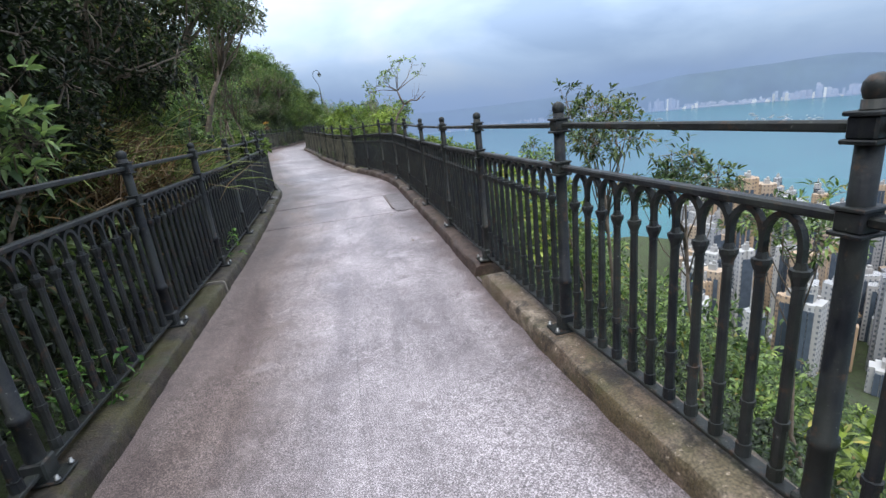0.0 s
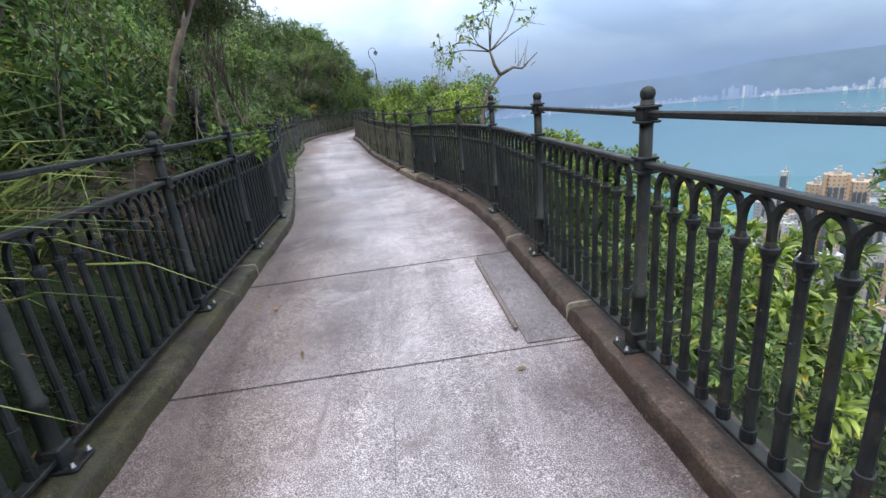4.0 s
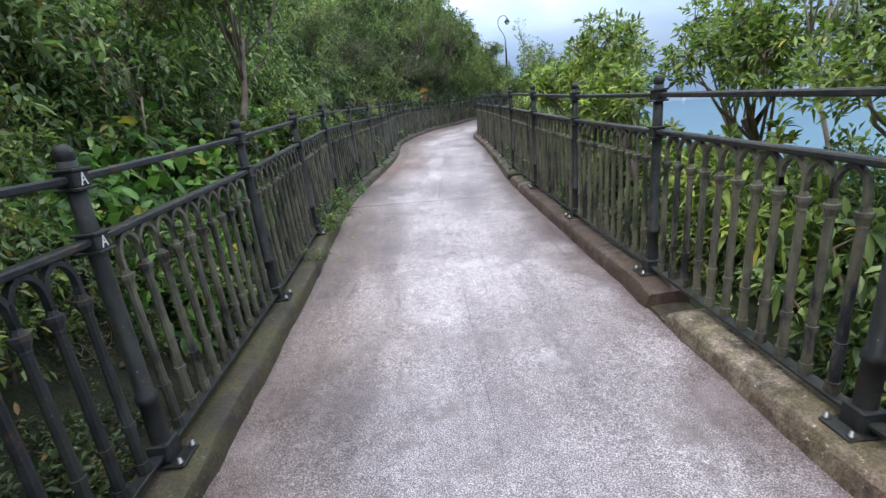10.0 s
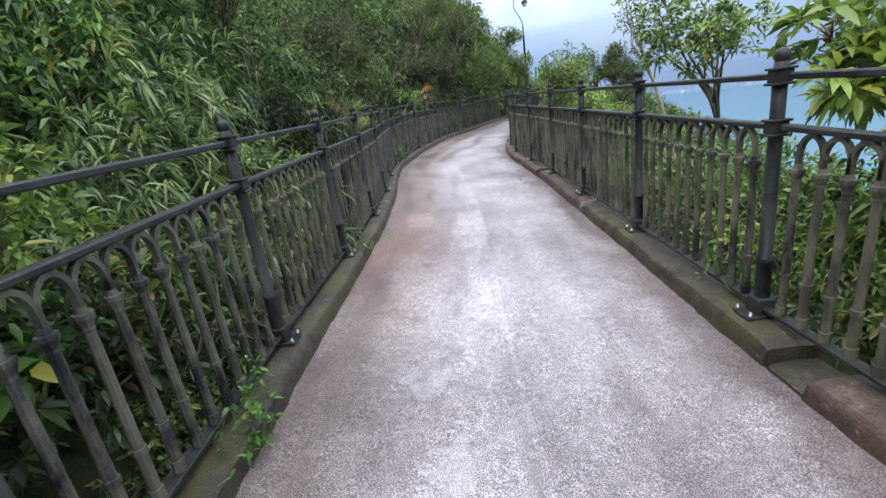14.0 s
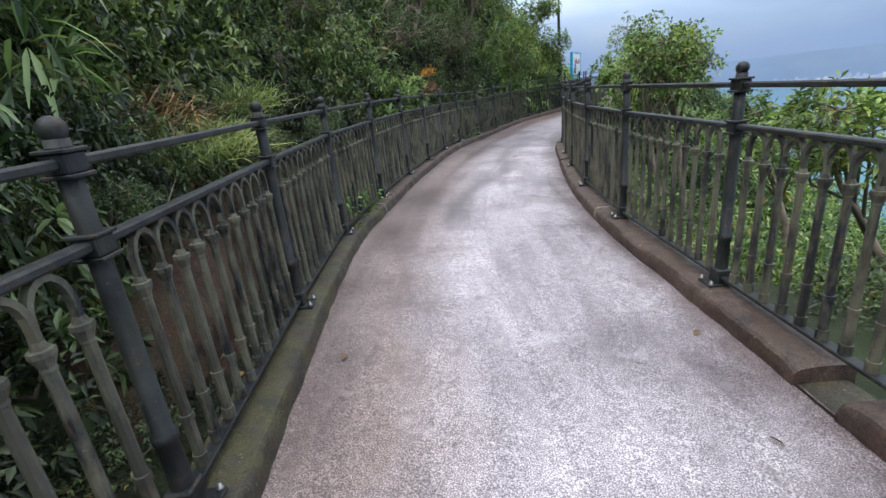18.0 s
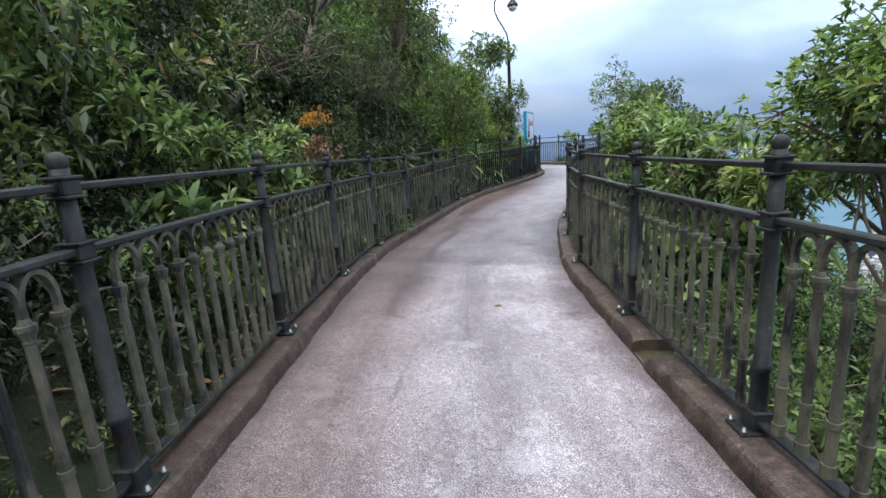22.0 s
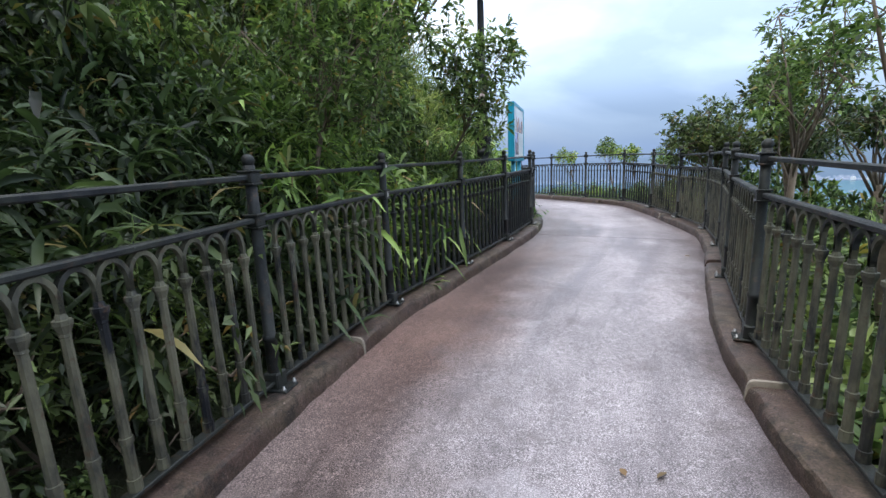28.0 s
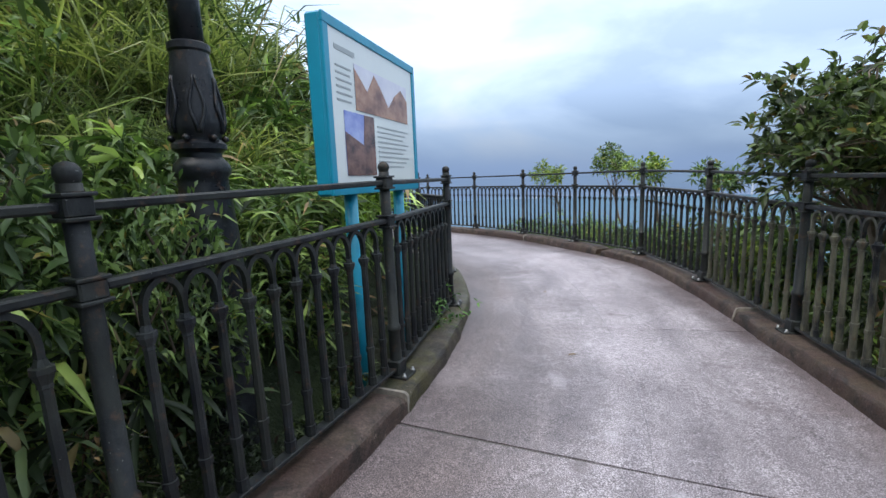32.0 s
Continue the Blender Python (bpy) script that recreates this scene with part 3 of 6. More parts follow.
for y0, y1 in zip(JOINTS[:-1], JOINTS[1:]):
    rows = rows_between(y0, y1)
    for a, b in ((0.0, 0.5197), (0.5203, 1.0)):
        part("slab", slab_mesh(rows, a, b), PATH_MAT, path_root)
# the last bend, past the end of the straight part
bend = []
for k in range(14):
    f = k / 13
    l = LLINE.at(LLINE.along(50.75) + f * (LLINE.length - LLINE.along(50.75)), IN_L - 0.03)
    r = RLINE.at(RLINE.along(53.9) + f * (RLINE.length - RLINE.along(53.9)), IN_R + 0.03)
    bend.append((l, r))
first = edges_at(53.62)
rows = [first] + bend
for a, b in ((0.0, 0.5197), (0.5203, 1.0)):
    part("slab", slab_mesh(rows, a, b), PATH_MAT, path_root)
# joint filler bed below the slabs
bed = []
for y in np.arange(-3.6, 53.6, 0.5):
    l, r = edges_at(float(y))
    bed.append((l, r))
bed += bend
verts = [(q.x, q.y, level(q.y, side) - 0.011) for pair in bed for side, q in enumerate(pair)]
part("joint_bed", mesh_from("joint_bed", verts, [(2 * i, 2 * i + 1, 2 * i + 3, 2 * i + 2) for i in range(len(bed) - 1)]), DARK_JOINT, path_root)


# ---- kerbs: cast lengths with open drain gaps ----
def kerb_mesh(line, s0, s1, inner, outer, seed, lift=0.0):
    """A cast kerb with rounded, worn edges, between s0 and s1 metres along the line."""
    n = max(2, int((s1 - s0) / 0.065))
    # across: from the path's side to the slope's side; shares of the width, heights
    prof = [(-0.02, -0.16), (-0.012, 0.02), (0.0, 0.074), (0.018, 0.098), (0.055, 0.114), (0.12, 0.121), (0.3, 0.125), (0.55, 0.126), (0.8, 0.123), (0.92, 0.117), (0.98, 0.098), (1.0, 0.06), (1.0, -0.4)]
    rnd = random.Random(seed)
    verts, faces = [], []
    shift = rnd.uniform(0, 50)
    for i in range(n + 1):
        s = s0 + (s1 - s0) * i / n
        end = min(i, n - i)
        for w, h in prof:
            off = inner + (outer - inner) * w
            q = line.at(s, off)
            wob = noise.noise(Vector((q.x * 2.6 + shift, q.y * 2.6, h * 5))) * 0.020 + noise.noise(Vector((q.x * 9, q.y * 9 + shift, h * 9))) * 0.016
            soft = (0.034 if end == 0 else 0.010 if end == 1 else 0.0) if h > 0.07 and s1 - s0 > 0.4 else 0.0
            q = line.at(s, off + wob * (0.8 if h < 0.1 else 0.4))
            verts.append((q.x, q.y, level(q.y, line.share) + h + (lift if h > 0.04 else 0) - soft + wob * (0.5 if h > 0.05 else 0)))
    c = len(prof)
    for i in range(n):
        for k in range(c - 1):
            p = i * c + k
            faces.append((p, p + c, p + c + 1, p + 1) if inner > outer else (p, p + 1, p + 1 + c, p + c))
    faces.append(tuple(range(c)))
    faces.append(tuple(n * c + k for k in range(c))[::-1])
    me = mesh_from("kerb", verts, faces, True)
    me.set_sharp_from_angle(angle=radians(24))
    return me


def kerb_run(line, breaks, inner, outer, mats, root):
    """breaks: (y, gap) where one length ends and the next begins."""
    s = 0.05
    for i, (y, gap) in enumerate(breaks + [(None, 0)]):
        e = line.along(y) - gap / 2 if y is not None else line.length - 0.05
        ob = part("kerbstone", kerb_mesh(line, s, e, inner, outer, i), mats[min(i, len(mats) - 1)], root)
        s = e + gap
        if y is not None and gap >= 0.05:
            part("drain_sill", kerb_mesh(line, e - 0.02, s + 0.02, inner - math.copysign(0.01, inner), outer, i, -0.118), KERB_MOSSY, root, "low worn sill of the drain gap")
        if y is not None and gap < 0.05:
            part("mortar_joint", kerb_mesh(line, e - 0.007, s + 0.007, inner + math.copysign(0.004, inner), outer, i, 0.003), MORTAR, root, "pale mortar joint")


MORTAR = plain("pale_mortar", (0.24, 0.21, 0.175), 0.8, 0.3, 20.0)
kerb_r = tagged(part("kerb_right", mesh_from("kerb_right", [], []), None), "weathered brown concrete kerb under the valley-side railing", "kerb", kind="structure")
kerb_run(RLINE, [(3.78, 0.24), (7.9, 0.007), (9.58, 0.007), (14.76, 0.007), (16.55, 0.26), (20.3, 0.007), (21.07, 0.26), (24.3, 0.006), (27.0, 0.25), (29.9, 0.007),
                 (33.67, 0.26), (36.42, 0.007), (39.8, 0.22), (41.9, 0.007), (45.0, 0.2), (49.5, 0.007), (53.0, 0.12), (55.0, 0.006)], IN_R, 0.13,
         [KERB_PALE, KERB_MAT, KERB_MAT, KERB_MAT, KERB_PALE] + [KERB_MAT] * 2 + [KERB_MOSSY] + [KERB_MAT] * 30, kerb_r)
kerb_l = tagged(part("kerb_left", mesh_from("kerb_left", [], []), None), "mossy concrete kerb under the hill-side railing", "kerb", kind="structure")
kerb_run(LLINE, [(4.4, 0.006), (9.16, 0.007), (14.2, 0.006), (19.5, 0.007), (24.9, 0.006), (29.9, 0.006), (36.4, 0.008), (42.55, 0.008), (47.75, 0.008)],
         IN_L, -0.13, [KERB_MOSSY] * 6 + [KERB_MAT] * 3 + [KERB_MOSSY], kerb_l)


# ---- cast-iron railing ----
BAY = 1.65
TOP, HAND = 1.005, 1.235


def iron_railing(thin):
    """One bay: the post at its start, three rails, balusters and the arches between them."""
    root = new("iron_railing")
    post = part("post", lathe([(0.047, 0.0), (0.047, 0.05), (0.040, 0.07), (0.036, 0.30), (0.043, 0.305), (0.043, 0.335), (0.034, 0.342), (0.0315, 0.95), (0.0315, 1.30)], 14, name="post"), IRON, root)
    bm = bmesh.new()
    box(bm, (0.098, 0.098, 0.11), (0, 0, 0.055), 0.008)
    part("foot_block", bm, IRON, post)
    for z in (TOP - 0.005, HAND):
        bm = bmesh.new()
        box(bm, (0.078, 0.078, 0.06), (0, 0, z), 0.006)
        box(bm, (0.094, 0.094, 0.012), (0, 0, z - 0.034), 0.003)
        box(bm, (0.094, 0.094, 0.012), (0, 0, z + 0.034), 0.003)
        part("collar", bm, IRON, post)
    part("ball_finial", lathe([(0.038, 1.272), (0.024, 1.285), (0.020, 1.295), (0.029, 1.303), (0.035, 1.322), (0.033, 1.340), (0.021, 1.355), (0.004, 1.360)], 14, name="ball_finial"), IRON, post)
    bm = bmesh.new()
    box(bm, (0.14, 0.17, 0.014), (0, 0.022, 0.010), 0.004)
    part("base_plate", bm, IRON, post)
    bolt = lathe([(0.014, 0.0), (0.014, 0.010), (0.009, 0.012), (0.009, 0.026), (0.003, 0.028)], 6, name="bolt")
    for x in (-0.055, 0.055):
        for y in (-0.05, 0.088):
            part("bolt", bolt, STEEL, post, "galvanised bolt").location = (x, y, 0.018)
    for name, size, z, bev in (("top_rail", (BAY - 0.07, 0.052, 0.030), TOP, 0.007), ("handrail", (BAY - 0.07, 0.032, 0.031), HAND, 0.007), ("bottom_rail", (BAY - 0.07, 0.058, 0.022), 0.055, 0.004)):
        bm = bmesh.new()
        box(bm, size, (BAY / 2, 0, z), bev)
        part(name, bm, IRON, root)
    bal, arch = baluster_mesh(), arch_mesh(STEP)
    x0 = BAY / 2 - STEP * (N_BAL - 1) / 2
    for k in range(N_BAL):
        part("baluster", bal, thin, root).location = (x0 + STEP * k, 0, 0)
        if k < N_BAL - 1:
            part("arch", arch, thin, root).location = (x0 + STEP * (k + 0.5), 0, 0)
    return root


def baluster_mesh():
    """Crisp turned baluster: foot, ring, slim shaft, square-shouldered capital."""
    return lathe([(0.027, 0.055), (0.027, 0.118), (0.0215, 0.119), (0.0205, 0.272), (0.0260, 0.273), (0.0260, 0.298), (0.0200, 0.300), (0.0170, 0.762), (0.0200, 0.766), (0.0185, 0.776), (0.0290, 0.804),
                  (0.0310, 0.808), (0.0310, 0.824), (0.0210, 0.827), (0.015, 0.846)], 8, name="baluster", smooth=False)


def arch_mesh(w):
    """A round-headed arch between two balusters."""
    r = w / 2
    pts = [(-r, 0, 0.83)] + [(-r * math.cos(math.pi * k / 10), 0, 0.885 + 0.097 * math.sin(math.pi * k / 10)) for k in range(0, 11)] + [(r, 0, 0.83)]
    verts, faces = [], []
    for i, p in enumerate(pts):
        a, b = Vector(pts[max(i - 1, 0)]), Vector(pts[min(i + 1, len(pts) - 1)])
        d = (b - a).normalized()
        nrm = Vector((-d.z, 0, d.x)) * 0.0095
        for sy in (-0.012, 0.012):
            for sg in (1, -1):
                q = Vector(p) + nrm * sg
                verts.append((q.x, sy, q.z))
    for i in range(len(pts) - 1):
        o, q = i * 4, i * 4 + 4
        for u, v in ((0, 1), (1, 3), (3, 2), (2, 0)):
            faces.append((o + u, o + v, q + v, q + u))
    return mesh_from("arch", verts, faces, False)


def letter_a(zc):
    """A hand-painted capital A on the collar's face."""
    bm = bmesh.new()
    for (x0, z0), (x1, z1) in (((-0.014, -0.02), (0.0, 0.022)), ((0.0, 0.022), (0.015, -0.021)), ((-0.008, -0.004), (0.009, -0.006))):
        d = Vector((x1 - x0, 0, z1 - z0))
        box(bm, (d.length + 0.003, 0.002, 0.0045), ((x0 + x1) / 2, 0.0405, zc + (z0 + z1) / 2), 0, Matrix.Rotation(-math.atan2(d.z, d.x), 4, "Y"))
    return bm


CHALK = plain("white_marker_paint", (0.7, 0.7, 0.68), 0.6, 0.1, 40.0, 0.0, 0.0)
N_BAL = 11
STEP = 0.137
LABELS = {1: "black painted cast-iron railing bay on the valley-side kerb", 0: "black cast-iron railing bay on the mossy hill-side kerb"}
models = {}
for pts, side in ((RIGHT, 1), (LEFT, 0)):
    if not side:
        pts = pts[::-1]
    for (x, y), (x2, y2) in zip(pts[:-1], pts[1:]):
        d = Vector((x2 - x, y2 - y))
        z = level(y, side) + KERB_H + 0.004
        dz = level(y2, side) - level(y, side)
        # bays run with the way on the right and against it on the left, so that the plate's longer side lies towards the path
        m = pose(x, y, z, 0, -math.degrees(math.atan2(dz, d.length)), math.degrees(math.atan2(d.y, d.x))) @ Matrix.Diagonal((d.length / BAY, 1, 1, 1))
        paint = IRON if y < (14.0 if side else 16.0) or y > (50.0 if side else 44.4) else IRON_OLIVE
        model = models.get(paint.name)
        if model is None:
            bay = models[paint.name] = iron_railing(paint)
            bay.matrix_basis = m
        else:
            bay = copy_thing(model, m @ Matrix.Diagonal((*[1 / c for c in model.scale], 1)))
        tagged(bay, LABELS[side], "railing", "bays of the path railing")
        if not side and min(abs(y - 14.72), abs(y - 43.45)) < 0.1:
            for zc in (TOP - 0.005, HAND):
                part("painted_letter", letter_a(zc), CHALK, bay, "white hand-painted letter A")


# ---- harbour, city and far shore ----
def water():
    m, nt, b = material("harbour_water", 0.22)
    n = tex(nt, 0.004, 4.0)
    col = ramp(nt, n.outputs["Fac"], [(0.35, (0.020, 0.105, 0.120)), (0.65, (0.030, 0.140, 0.150))])
    nt.links.new(col, b.inputs["Base Color"])
    bump(nt, b, tex(nt, 0.15, 5.0, 0.6).outputs["Fac"], 0.25, 1.0)
    return m


def ring_sheet(name, r0, r1, z, steps=64):
    verts = [(r * math.cos(2 * math.pi * k / steps), r * math.sin(2 * math.pi * k / steps) + 20, z) for r in (r0, r1) for k in range(steps)]
    faces = [(k, (k + 1) % steps, steps + (k + 1) % steps, steps + k) for k in range(steps)]
    return mesh_from(name, verts, faces)


tagged(part("water", ring_sheet("water", 150.0, 4950.0, SEA), water()), "calm teal harbour water far below the path", "water", kind="structure")


def facade(name, wall, glass, floors=3.0):
    m, nt, b = material(name, 0.7)
    br = tex(nt, 1.0, kind="Object", which="ShaderNodeTexBrick")
    br.inputs["Color1"].default_value, br.inputs["Color2"].default_value, br.inputs["Mortar"].default_value = (*glass, 1), (*[g * 1.5 for g in glass], 1), (*wall, 1)
    br.inputs["Brick Width"].default_value, br.inputs["Row Height"].default_value, br.inputs["Mortar Size"].default_value = 2.6, floors, 0.85
    br.offset = 0.0
    c = nt.nodes["Texture Coordinate"]
    sp, cb, ad = nt.nodes.new("ShaderNodeSeparateXYZ"), nt.nodes.new("ShaderNodeCombineXYZ"), nt.nodes.new("ShaderNodeMath")
    nt.links.new(c.outputs["Object"], sp.inputs[0])
    nt.links.new(sp.outputs["X"], ad.inputs[0])
    nt.links.new(sp.outputs["Y"], ad.inputs[1])
    nt.links.new(ad.outputs[0], cb.inputs["X"])
    nt.links.new(sp.outputs["Z"], cb.inputs["Y"])
    nt.links.new(cb.outputs[0], br.inputs["Vector"])
    nt.links.new(br.outputs["Color"], b.inputs["Base Color"])
    return m


FACADES = [facade("cream_tower_facade", (0.44, 0.34, 0.25), (0.13, 0.11, 0.10)), facade("white_tower_facade", (0.46, 0.45, 0.44), (0.13, 0.14, 0.16)),
           facade("grey_tower_facade", (0.33, 0.33, 0.34), (0.09, 0.10, 0.12)), facade("tan_tower_facade", (0.46, 0.33, 0.22), (0.15, 0.12, 0.10)),
           facade("pale_green_tower_facade", (0.58, 0.66, 0.50), (0.16, 0.2, 0.18))]
ROOF = plain("grey_roof", (0.35, 0.34, 0.33), 0.8, 0.2, 0.2, 0.0, 0.0)
GLASS_DARK = plain("dark_tower_glazing", (0.08, 0.10, 0.13), 0.2, 0.2, 0.3, 0.0, 0.0)


def tower_mesh(w, d, h, cross):
    """A block drawn up from its outline: a cross, or a slab with shallow bays along its long sides."""
    if cross:
        a, c = w * 0.31, d * 0.275
        line = [(-w / 2, -c), (-a, -c), (-a, -d / 2), (a, -d / 2), (a, -c), (w / 2, -c), (w / 2, c), (a, c), (a, d / 2), (-a, d / 2), (-a, c), (-w / 2, c)]
    else:
        n = max(2, int(w / 6))
        side = []
        for k in range(n):
            x0, x1, x2 = (-w / 2 + w * (k + f) / n for f in (0.0, 0.6, 1.0))
            side += [(x0, -d / 2), (x1, -d / 2), (x1, -d / 2 + 1.4), (x2, -d / 2 + 1.4)]
        line = side + [(-x, -y) for x, y in side]
    bm = bmesh.new()
    low = [bm.verts.new((x, y, 0)) for x, y in line]
    high = [bm.verts.new((x, y, h)) for x, y in line]
    for i in range(len(line)):
        j = (i + 1) % len(line)
        bm.faces.new((low[i], low[j], high[j], high[i]))
    bm.faces.new(high)
    bm.normal_update()
    return bm


def tower(x, y, top, w, d, turn, cross, mat_i, label):
    z = max(SEA, ground_at(x, y)) - 2
    h = top - z
    root = part("tower_block", tower_mesh(w, d, h, cross), FACADES[mat_i])
    root.matrix_basis = pose(x, y, z, 0, 0, turn)
    bm = bmesh.new()
    box(bm, (w * 0.28, d * 0.4, 3.4), (0, 0, h + 1.7))
    part("plant_room", bm, ROOF, root)
    bm = bmesh.new()
    box(bm, (w * 0.14, d * 0.2, 1.8), (w * 0.05, 0, h + 4.3))
    part("water_tank", bm, ROOF, root)
    for k in (-0.22, 0.0, 0.22):
        bm = bmesh.new()
        box(bm, (2.2, 0.5, h * 0.9), (w * k, -d / 2 - 0.4, h * 0.47))
        part("window_strip", bm, GLASS_DARK, root)
    return tagged(root, label, "tower block", "tower blocks by the harbour")


city = random.Random(5)
NAMES = ["cream high-rise housing tower on the hill's foot", "white high-rise housing tower near the harbour", "grey high-rise tower near the harbour",
         "tan high-rise housing tower near the harbour", "pale green high-rise tower near the harbour"]


def polar(az, dist):
    """az: degrees to the right of straight ahead from the path's start."""
    return dist * math.sin(radians(az)), dist * math.cos(radians(az))


for az, dist, top, w, d, mi in ((36.6, 420, -73, 15, 15, 3), (35.2, 440, -84, 12, 13, 0), (38.3, 455, -84, 13, 14, 0), (40.2, 520, -112, 26, 20, 2), (42.6, 470, -112, 13, 12, 4), (44.0, 520, -118, 20, 16, 1),
                                (33.0, 450, -118, 16, 14, 1), (46.5, 430, -112, 18, 16, 2), (48.0, 500, -122, 22, 18, 1), (50.5, 420, -108, 20, 18, 0), (31.0, 480, -128, 18, 14, 2)):
    x, y = polar(az, dist)
    tower(x, y, top, w, d, -az + city.uniform(-15, 15), mi in (0, 3), mi, NAMES[mi])
for k in range(330):
    az, dist = city.uniform(31, 63), city.uniform(265, 690)
    x, y = polar(az, dist)
    h = city.uniform(14, 66)
    mi = city.choice([1, 1, 2, 0, 1, 3])
    tower(x, y, max(SEA, ground_at(x, y)) + h, city.uniform(6, 15), city.uniform(6, 12), city.uniform(-60, 60), city.random() < 0.4, mi, NAMES[mi])

# far shore: ridges and a band of white towers
RIDGE = plain("wooded_far_ridge", (0.055, 0.085, 0.06), 0.9, 0.4, 0.004, 0.0, 0.0)
FAR_WHITE = plain("far_white_tower", (0.62, 0.61, 0.61), 0.7, 0.25, 0.01, 0.0, 0.0)
FAR_LAND = plain("far_reclaimed_land", (0.34, 0.32, 0.30), 0.8, 0.35, 0.006, 0.0, 0.0)


def ridge(dist, base, tall, seed, az0=-70, az1=110):
    verts, faces = [], []
    n = 120
    for k in range(n + 1):
        az = az0 + (az1 - az0) * k / n
        x, y = polar(az, dist)
        lift = float(np.interp(az, [5, 22, 34, 48, 62], [0.25, 0.45, 0.9, 1.35, 1.1]))
        h = base + tall * lift * (0.55 + 0.45 * noise.noise(Vector((az * 0.055, seed, 0.3))) + 0.22 * noise.noise(Vector((az * 0.22, seed, 1.7))))
        x2, y2 = polar(az, dist * 1.12)
        xm, ym = polar(az, dist * 1.05)
        verts += [(x, y, SEA - 3), (x, y, SEA + 4), (xm, ym, SEA + (h - SEA) * 0.6), (x2, y2, h)]
    for k in range(n):
        for j in range(3):
            p = 4 * k + j
            faces.append((p, p + 4, p + 5, p + 1))
    return mesh_from("far_ridge", verts, faces, True)


tagged(part("far_ridge", ridge(4250.0, -40.0, 190.0, 2.0), RIDGE), "wooded mountain ridge beyond the harbour", "ridge", kind="structure")
bm = bmesh.new()
for k in range(620):
    az, dist = city.uniform(3, 75), city.uniform(3760, 4230)
    if az < 24 and city.random() < 0.5:
        continue
    x, y = polar(az, dist)
    h = city.uniform(5, 22) + 46 * max(0.0, noise.noise(Vector((az * 0.9, 3.0, 0.0))) + 0.1) * city.random() + (28 if 38 < az < 50 and city.random() < 0.7 else 0) + (55 if 27 < az < 30 and city.random() < 0.5 else 0)
    box(bm, (city.uniform(9, 22), city.uniform(9, 18), h), (x, y, SEA + 3 + h / 2), 0, Matrix.Rotation(radians(-az + city.uniform(-20, 20)), 4, "Z"))
tagged(part("far_city", bm, FAR_WHITE), "band of white tower blocks on the far shore", "city", kind="stuff")
bm = bmesh.new()
for az, dist, w, d in ((8, 4100, 500, 260), (20, 3950, 700, 260), (33, 3900, 760, 200), (46, 3950, 900, 220), (60, 3900, 900, 260), (75, 4000, 900, 300)):
    x, y = polar(az, dist)
    box(bm, (w, d, 6), (x, y, SEA + 2), 0, Matrix.Rotation(radians(-az), 4, "Z"))
tagged(part("far_shore", bm, FAR_LAND), "flat built-up shore across the harbour", "shore", kind="structure")
WHITE_HULL = plain("weathered_hull_paint", (0.36, 0.35, 0.36), 0.4, 0.1, 1.0, 0.0, 0.0)


def boat(az, dist, size):
    x, y = polar(az, dist)
    bm = bmesh.new()
    box(bm, (size, size * 0.24, size * 0.1), (0, 0, size * 0.05), size * 0.03)
    root = part("boat", bm, WHITE_HULL)
    bm = bmesh.new()
    box(bm, (size * 0.45, size * 0.18, size * 0.1), (-size * 0.08, 0, size * 0.15), size * 0.01)
    part("cabin", bm, WHITE_HULL, root)
    root.matrix_basis = pose(x, y, SEA, 0, 0, city.uniform(0, 180))
    tagged(root, "small grey vessel on the harbour", "boat", "boats on the harbour")


for az, dist, size in ((17.5, 1250, 40), (44.8, 1900, 30), (45.5, 1500, 24), (33.0, 2350, 30), (28.0, 2900, 40), (36.5, 2750, 34)):
    boat(az, dist, size)
# the crowded anchorage
for k in range(64):
    u = city.random()
    boat(37.0 + 5.5 * u + city.uniform(-0.9, 0.9), 2450 - 620 * u * city.uniform(0.5, 1.1) + city.uniform(-180, 260), city.uniform(9, 22))


# low harbour cloud and haze, painted on thin glowing backdrops far beyond the hill
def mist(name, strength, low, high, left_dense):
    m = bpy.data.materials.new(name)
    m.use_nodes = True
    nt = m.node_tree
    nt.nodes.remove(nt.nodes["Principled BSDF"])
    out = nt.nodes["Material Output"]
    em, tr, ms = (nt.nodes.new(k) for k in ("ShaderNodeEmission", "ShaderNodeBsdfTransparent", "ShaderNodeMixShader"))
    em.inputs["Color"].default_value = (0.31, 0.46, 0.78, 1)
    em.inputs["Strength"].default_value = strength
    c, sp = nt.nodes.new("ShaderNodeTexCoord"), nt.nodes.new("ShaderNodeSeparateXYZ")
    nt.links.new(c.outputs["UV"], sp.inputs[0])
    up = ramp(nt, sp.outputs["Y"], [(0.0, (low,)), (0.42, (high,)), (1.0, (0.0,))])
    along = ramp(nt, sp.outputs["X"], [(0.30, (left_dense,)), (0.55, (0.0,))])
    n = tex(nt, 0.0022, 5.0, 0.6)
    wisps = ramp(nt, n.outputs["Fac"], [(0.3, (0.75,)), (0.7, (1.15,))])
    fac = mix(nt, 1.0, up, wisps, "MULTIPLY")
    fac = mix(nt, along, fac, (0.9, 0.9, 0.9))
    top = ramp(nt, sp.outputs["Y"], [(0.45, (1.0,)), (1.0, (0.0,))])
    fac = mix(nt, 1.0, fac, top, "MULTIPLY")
    nt.links.new(fac, ms.inputs["Fac"])
    nt.links.new(tr.outputs[0], ms.inputs[1])
    nt.links.new(em.outputs[0], ms.inputs[2])
    nt.links.new(ms.outputs[0], out.inputs["Surface"])
    return m


